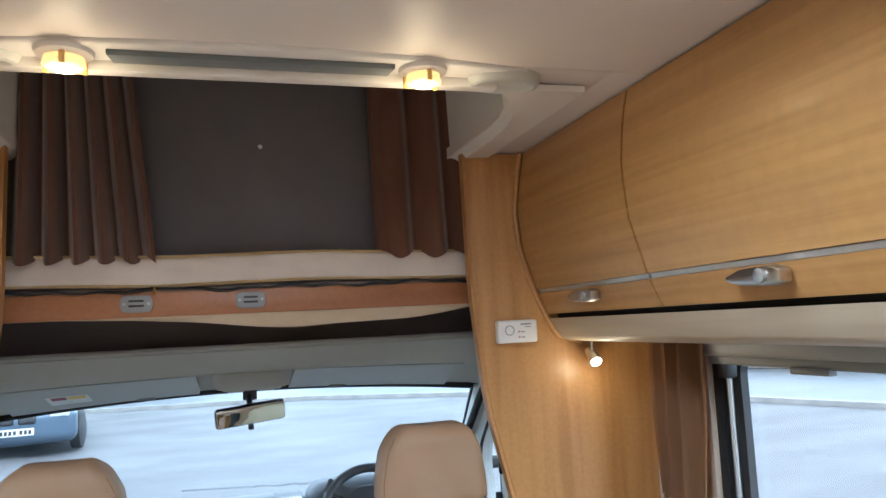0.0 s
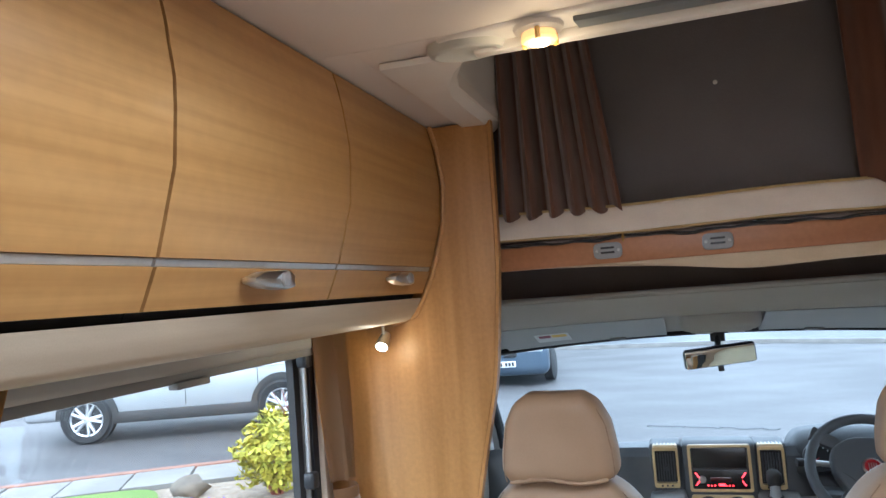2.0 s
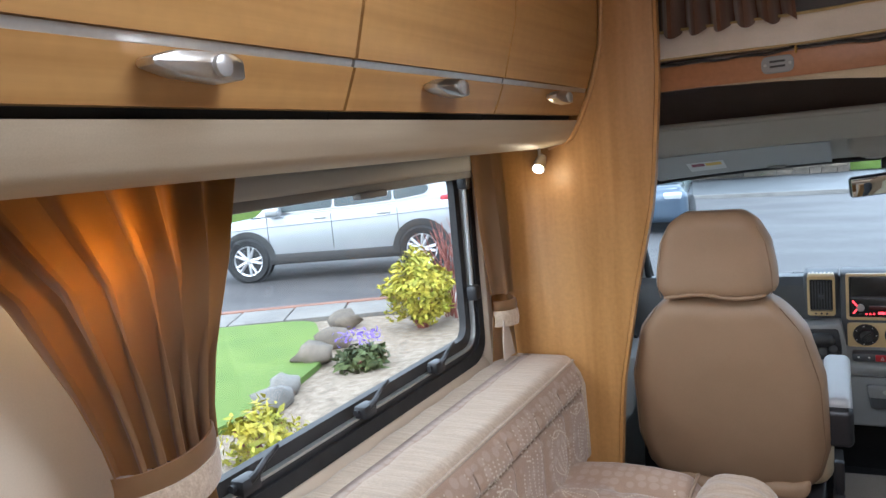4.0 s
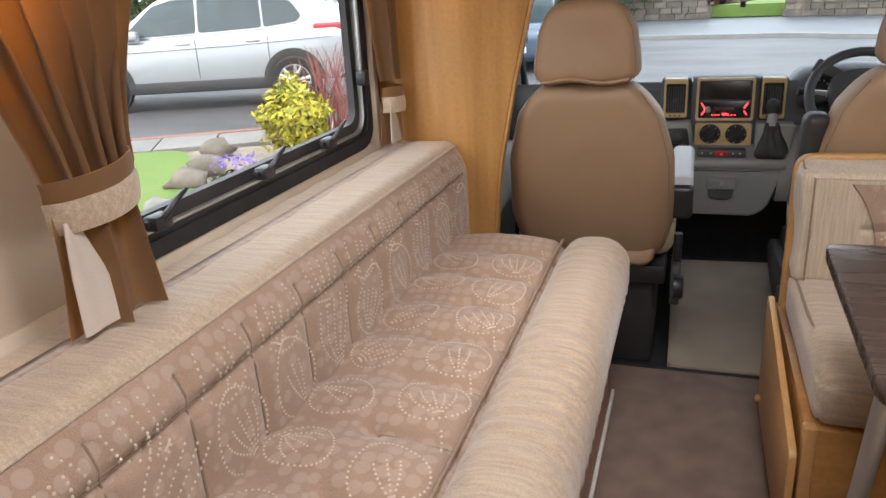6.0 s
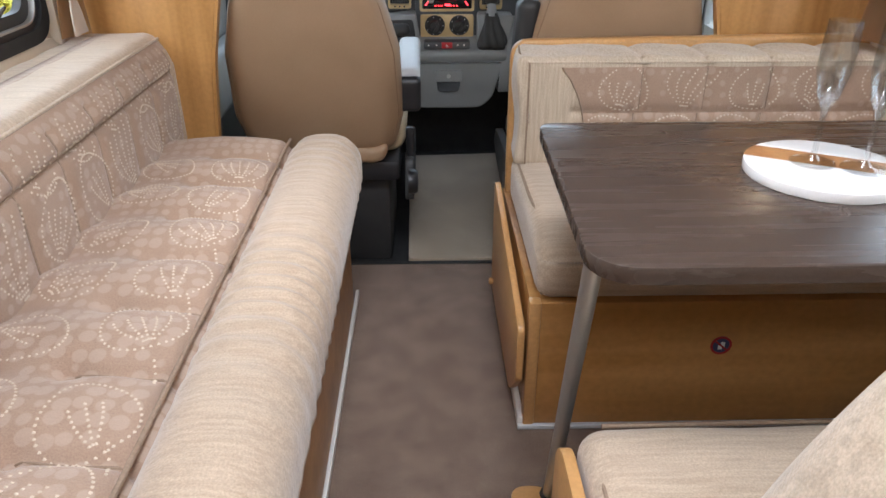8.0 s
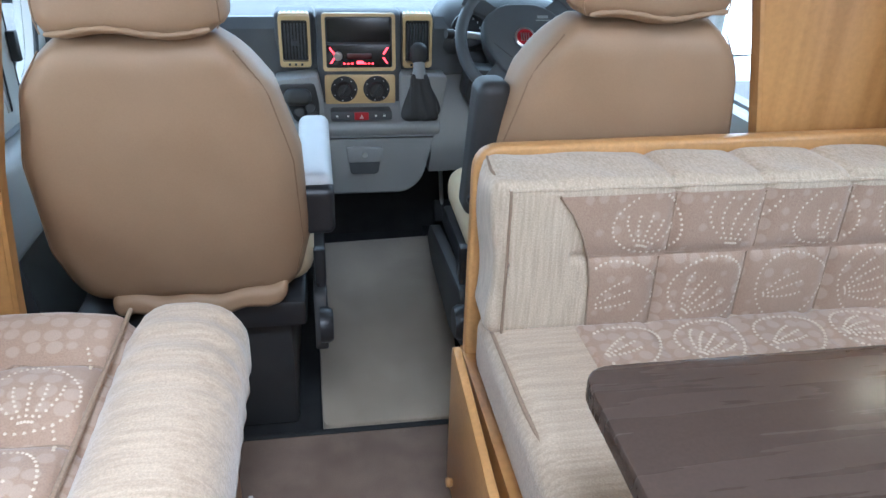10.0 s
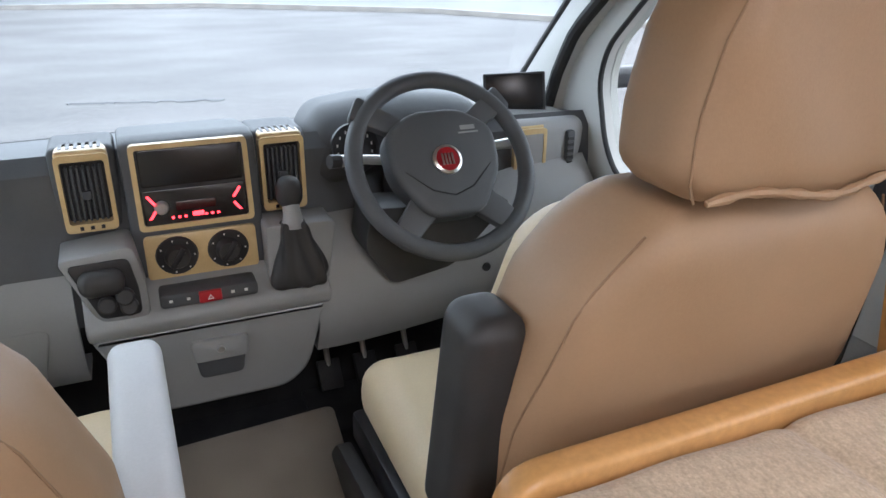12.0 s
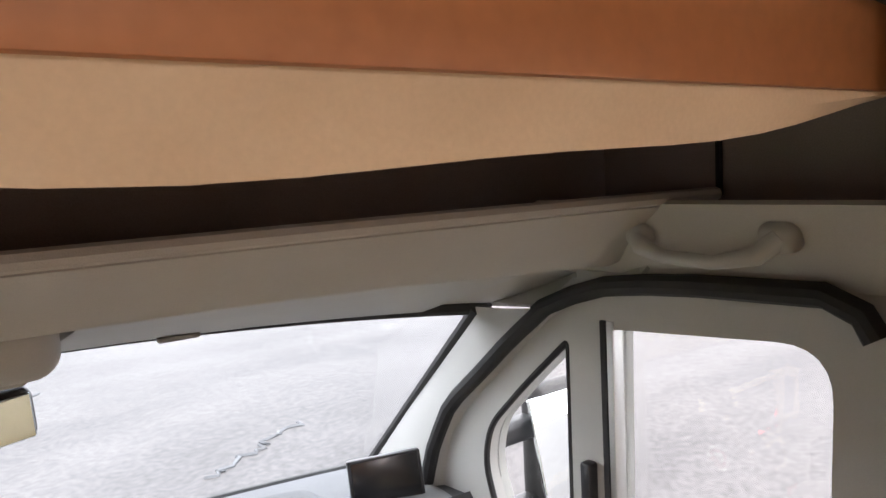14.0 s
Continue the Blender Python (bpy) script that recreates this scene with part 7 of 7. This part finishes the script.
# garden beside the drive
DZ = GZ + 0.16
structure("lawn", prism(rounded([(-16, -2.5), (-3.8, 2.0), (-3.6, 3.6), (-3.95, 4.8), (-5.05, 6.05), (-6.2, 5.45), (-16, 0.0)], 0.3, 4), "z", GZ, DZ + 0.03), GRASS, "bright green wet lawn", "lawn")
structure("border_soil", prism(rounded([(-4.1, 2.0), (-2.6, 2.4), (-2.2, 7.7), (-3.4, 7.0), (-5.2, 6.1), (-4.3, 5.0), (-3.9, 3.6)], 0.2, 4), "z", GZ - 0.1, DZ - 0.02), SOIL, "gravelly planting bed", "soil")
flags = thing("paving_edge", (-6, 6.5, DZ), "pale paving flags edging the drive", "paving", kind="structure")
p0, p1 = Vector((-13.0, 1.75)), Vector((-2.6, 7.55))
d = (p1 - p0).normalized()
n = Vector((-d.y, d.x))
for k in range(20):
    a = p0 + d * 0.62 * k
    pts = [a + d * 0.01, a + d * 0.61, a + d * 0.61 + n * 0.70, a + d * 0.01 + n * 0.70]
    part("flagstone", prism([tuple(p) for p in pts], "z", GZ - 0.1, DZ + 0.02 + 0.004 * (k % 3), 0.008), FLAG, flags)
part("brick_edge", prism([tuple(p) for p in (p0 + n * 0.72, p1 + n * 0.72, p1 + n * 0.83, p0 + n * 0.83)], "z", GZ - 0.1, DZ + 0.03, 0.005), material("red brick edge", (0.26, 0.12, 0.08), 0.7, second=(0.18, 0.09, 0.06), scale=(9, 9, 9)), flags, "red brick edging")
shrub("golden_shrub", -3.72, 6.05, (0.36, 0.36, 0.42), 2600, 0.045, YELLOWLEAF, 2, "golden-leaved garden shrub by the drive")
shrub("golden_shrub", -3.05, 3.0, (0.25, 0.25, 0.22), 700, 0.04, YELLOWLEAF, 8, "low golden shrub near the van")
shrub("iris_clump", -3.55, 4.75, (0.28, 0.28, 0.12), 350, 0.06, DARKLEAF, 5, "low green clump with purple flowers")
single("iris_flowers", clump((-3.55, 4.75, DZ + 0.24), (0.25, 0.25, 0.08), 120, 0.022, 6), PURPLE, "small purple flowers in the bed", "flowers", kind="stuff")
tw = bmesh.new()
rnd = random.Random(3)
for k in range(60):
    x, y = -3.54 + rnd.uniform(-0.25, 0.25), 6.6 + rnd.uniform(-0.25, 0.25)
    tw = join(tw, tube([(x, y, DZ), (x + rnd.uniform(-0.1, 0.1), y + rnd.uniform(-0.1, 0.1), DZ + 0.45), (x + rnd.uniform(-0.25, 0.25), y + rnd.uniform(-0.25, 0.25), DZ + rnd.uniform(0.7, 1.0))], [0.008, 0.006, 0.003], 4))
single("twig_shrub", tw, REDTWIG, "bare red-twigged shrub beside the drive", "shrub")
for k, (x, y, r) in enumerate(((-3.62, 3.75, 0.14), (-3.78, 4.02, 0.13), (-4.05, 4.75, 0.17), (-4.25, 5.25, 0.18), (-4.6, 5.95, 0.16), (-3.5, 3.45, 0.10))):
    rr = random.Random(k)
    b = bmesh.new()
    bmesh.ops.create_icosphere(b, subdivisions=2, radius=r)
    for v in b.verts:
        v.co *= 1 + 0.55 * noise.noise(v.co * 11 + Vector((k, 0, 0)))
        v.co.z *= 0.65
        v.co += Vector((x, y, DZ + r * 0.3))
    single("rock", b, FLAG if k < 2 else STONE, "rough garden rock edging the bed", "rock", "garden rocks")


def wheel(car, x, y, z, r, axle):
    side = axle.normalized()
    m = Matrix.Translation((x, y, z)) @ side.to_track_quat("Z", "Y").to_matrix().to_4x4()
    t = part("wheel", lathe([(r * 0.66, -0.11), (r * 0.9, -0.12), (r, -0.08), (r, 0.08), (r * 0.9, 0.12), (r * 0.66, 0.11), (r * 0.62, 0.02), (r * 0.62, -0.1)], m, 32), RUBBER, car, "black tyre")
    part("rim", lathe([(r * 0.60, 0.10), (r * 0.66, 0.112), (r * 0.66, 0.02), (r * 0.60, 0.02)], m, 32), ALLOY, t)
    part("brake", lathe([(0, 0.03), (r * 0.62, 0.03), (r * 0.62, 0.02), (0, 0.02)], m, 24), BLACK, t)
    for k in range(5):
        for o in (-0.16, 0.16):
            a = k * 1.2566 + o
            part("spoke", moved(tube([(0.05 * math.cos(a), 0.05 * math.sin(a), 0.09), (r * 0.63 * math.cos(a + o * 0.3), r * 0.63 * math.sin(a + o * 0.3), 0.10)], [0.028, 0.022], 6), m), ALLOY, t)
    part("hub_cap", lathe([(0, 0.11), (0.05, 0.105), (0.06, 0.08), (0, 0.08)], m, 16), ALLOY, t)


def suv(cx, cy, heading, z):
    """Silver sport utility car; its own x points to the tail, y to the seen flank."""
    car = thing("parked_car", (cx, cy, z), "silver sport utility car parked on the wet drive", "car")
    M = Matrix.Translation((cx, cy, z)) @ Matrix.Rotation(heading, 4, "Z") @ Matrix.Diagonal((1, -1, 1, 1))
    # side outline (x, z)
    low = rounded([(-2.2, 0.34), (2.02, 0.34), (2.16, 0.55), (2.14, 0.92), (2.00, 1.04), (-1.0, 0.98), (-2.05, 0.88), (-2.24, 0.70)], [0.08, 0.10, 0.10, 0.14, 0.08, 0.2, 0.25, 0.1], 6)
    bm = prism(low, "y", -0.92, 0.92, 0.05, 3)
    part("body", moved(bm, M), CARPAINT, car)
    cab = rounded([(-1.28, 0.93), (2.03, 0.97), (2.04, 1.10), (1.76, 1.42), (1.48, 1.55), (0.75, 1.62), (0.0, 1.615), (-0.50, 1.52)], [0.02, 0.05, 0.10, 0.14, 0.2, 0.3, 0.3, 0.3], 7)
    bm = prism(cab, "y", -0.86, 0.86, 0.05, 3)
    for v in bm.verts:
        k = max(0.0, (v.co.z - 0.95) / 0.68)
        v.co.y *= 1 - 0.20 * k
    part("cabin", moved(bm, M), CARPAINT, car)

    def win(pts, name="window"):
        b = prism(rounded(pts, 0.05, 4), "y", 0.80, 0.865)
        for v in b.verts:
            k = max(0.0, (v.co.z - 0.95) / 0.68)
            v.co.y = v.co.y * (1 - 0.20 * k) + 0.006
        part(name, moved(b, M), TINT, car, "tinted window")

    win([(-1.02, 1.02), (0.02, 1.05), (0.03, 1.50), (-0.28, 1.495), (-0.56, 1.42)])
    win([(0.06, 1.05), (0.94, 1.08), (0.92, 1.49), (0.07, 1.50)])
    win([(0.97, 1.08), (1.42, 1.13), (1.50, 1.20), (1.36, 1.40), (1.14, 1.47), (0.95, 1.488)])
    trimline = [(-1.05, 0.845, 1.01), (0.0, 0.852, 1.035), (0.95, 0.852, 1.065), (1.44, 0.835, 1.115)]
    part("window_trim", moved(tube(trimline, 0.007, 6), M), CHROME, car, "bright strip under the windows")
    crease = [(-1.9, 0.925, 0.80), (-0.9, 0.935, 0.84), (0.6, 0.935, 0.87), (1.9, 0.925, 0.92)]
    part("crease", moved(tube(crease, 0.012, 6), M), CARPAINT, car)
    part("sill", moved(box(-1.0, 1.05, 0.88, 0.935, 0.26, 0.42, 0.02), M), BLACKSOFT, car, "black sill trim")
    for x in (-1.33, 1.34):
        arch = [(x + 0.43 * math.cos(a * 0.2618), 0.36 + 0.43 * math.sin(a * 0.2618)) for a in range(13)]
        inn = [(x + 0.36 * math.cos(a * 0.2618), 0.36 + 0.36 * math.sin(a * 0.2618)) for a in range(13)]
        part("wheel_arch", moved(prism(arch + inn[::-1], "y", 0.86, 0.94), M), BLACKSOFT, car, "black wheel-arch trim")
        part("arch_well", moved(lathe([(0, 0.05), (0.37, 0.05), (0.37, 0), (0, 0)], Matrix.Translation((x, 0.878, 0.36)) @ Matrix.Rotation(-math.pi / 2, 4, "X"), 30), M), BLACK, car)
        w = M @ Vector((x, 0.84, 0.345))
        ax = M.to_3x3() @ Vector((0, 1, 0))
        wheel(car, w.x, w.y, w.z, 0.345, ax)
    part("tail_lamp", moved(soft(1.66, 2.13, 0.66, 0.90, 0.98, 1.09, 0.03, (4, 4, 3)), M), TAIL, car, "red tail lamp")
    part("bumper", moved(soft(1.80, 2.22, -0.9, 0.91, 0.34, 0.54, 0.06, (4, 10, 3)), M), BLACKSOFT, car, "black rear bumper")
    part("spoiler", moved(box(1.45, 1.86, -0.60, 0.60, 1.50, 1.535, 0.015), M), CARPAINT, car)
    part("antenna", moved(box(1.3, 1.42, -0.02, 0.02, 1.60, 1.68, 0.015), M), CARPAINT, car)
    for x in (-0.15, 0.82):
        part("door_handle", moved(soft(x - 0.1, x + 0.1, 0.91, 0.945, 0.90, 0.935, 0.014, (4, 2, 2)), M), CHROME, car, "bright door handle")
    for x in (-0.98, 0.02, 1.02):
        part("door_gap", moved(box(x - 0.005, x + 0.005, 0.90, 0.924, 0.45, 0.97, 0), M), BLACK, car)
    part("wing_mirror", moved(soft(-0.95, -0.72, 0.90, 1.08, 0.98, 1.12, 0.05, (3, 3, 3)), M), CARPAINT, car)
    part("roof_rail", moved(tube([(-0.2, 0.66, 1.60), (0.5, 0.68, 1.665), (1.5, 0.66, 1.60)], 0.016, 8), M), CHROME, car)
    return car


suv(-6.97, 9.52, 0.328, GZ + 0.15)

far = thing("parked_saloon", (-3.2, 13.4, GZ), "dark blue car parked facing, seen through the windscreen", "car")
FM = Matrix.Translation((-3.35, 13.6, GZ)) @ Matrix.Rotation(radians(8), 4, "Z")
part("body", moved(soft(-0.88, 0.88, -0.1, 4.2, 0.2, 0.80, 0.16, (6, 12, 5)), FM), DARKCAR, far)
part("bonnet", moved(soft(-0.80, 0.80, 0.0, 1.4, 0.60, 0.88, 0.12, (6, 8, 3)), FM), DARKCAR, far)
part("cabin", moved(soft(-0.72, 0.72, 1.1, 3.6, 0.7, 1.42, 0.25, (6, 8, 5)), FM), TINT, far, "dark glass cabin")
for s in (-1, 1):
    part("grille", moved(soft(s * 0.16 - 0.13, s * 0.16 + 0.13, -0.13, -0.05, 0.55, 0.70, 0.04, (3, 2, 3)), FM), BLACK, far, "black kidney-shaped grille")
    part("headlight", moved(soft(s * 0.62 - 0.17, s * 0.62 + 0.17, -0.10, 0.1, 0.60, 0.76, 0.05, (3, 3, 3)), FM), ALLOY, far, "clear headlight")
    w = FM @ Vector((s * 0.86, 0.75, 0.32))
    part("tyre", lathe([(0, 0.1), (0.25, 0.1), (0.32, 0.08), (0.32, -0.08), (0.25, -0.1), (0, -0.1)], Matrix.Translation(w) @ Matrix.Rotation(math.pi / 2, 4, "Y"), 24), RUBBER, far)
npl = part("number_plate", moved(box(-0.26, 0.26, -0.135, -0.12, 0.38, 0.49, 0.005), FM), WHITEMARK, far, "white number plate")
for k in range(7):
    x = -0.22 + k * 0.062 + (0.03 if k > 3 else 0)
    part("plate_bar", moved(box(x, x + 0.045, -0.139, -0.134, 0.40, 0.47, 0), FM), BLACK, npl)

# gardens, shrubs and a far hedge
rnd = random.Random(9)
for x, y, s in ((4.8, 28.2, 1.0), (8.0, 27.0, 0.8), (-4, 30, 1.3), (14.6, 21.5, 0.9), (17.5, 15.5, 0.8)):
    shrub("garden_shrub", x, y, (s * 1.2, s, s * 0.8), 700, 0.13, DARKLEAF, int(x * 10) % 50, "leafy garden shrub behind the stone wall")
structure("lawn_hill", prism([(-40, 22), (-11, 17.5), (-9, 22), (-14, 40), (-40, 50)], "z", GZ, DZ + 0.5), GRASS, "green lawn beyond the drive", "lawn")
bank = bmesh.new()
for k in range(34):
    bank = join(bank, clump((-34 + k * 1.0, 24 + 0.32 * k + 0.4 * math.sin(k * 2.1), DZ + 2.3), (1.3, 1.0, 2.4), 420, 0.20, 40 + k))
single("bank", bank, DARKLEAF, "dark leafy bank of shrubs beyond the drive", "shrubs", kind="stuff")
hedge = bmesh.new()
for k in range(26):
    hedge = join(hedge, clump((-30 + k * 1.1, 27 + 0.5 * math.sin(k), DZ + 1.6), (1.3, 1.0, 1.8), 260, 0.22, k))
single("hedge", hedge, DARKLEAF, "dark bare hedge beyond the lawn", "hedge", kind="stuff")
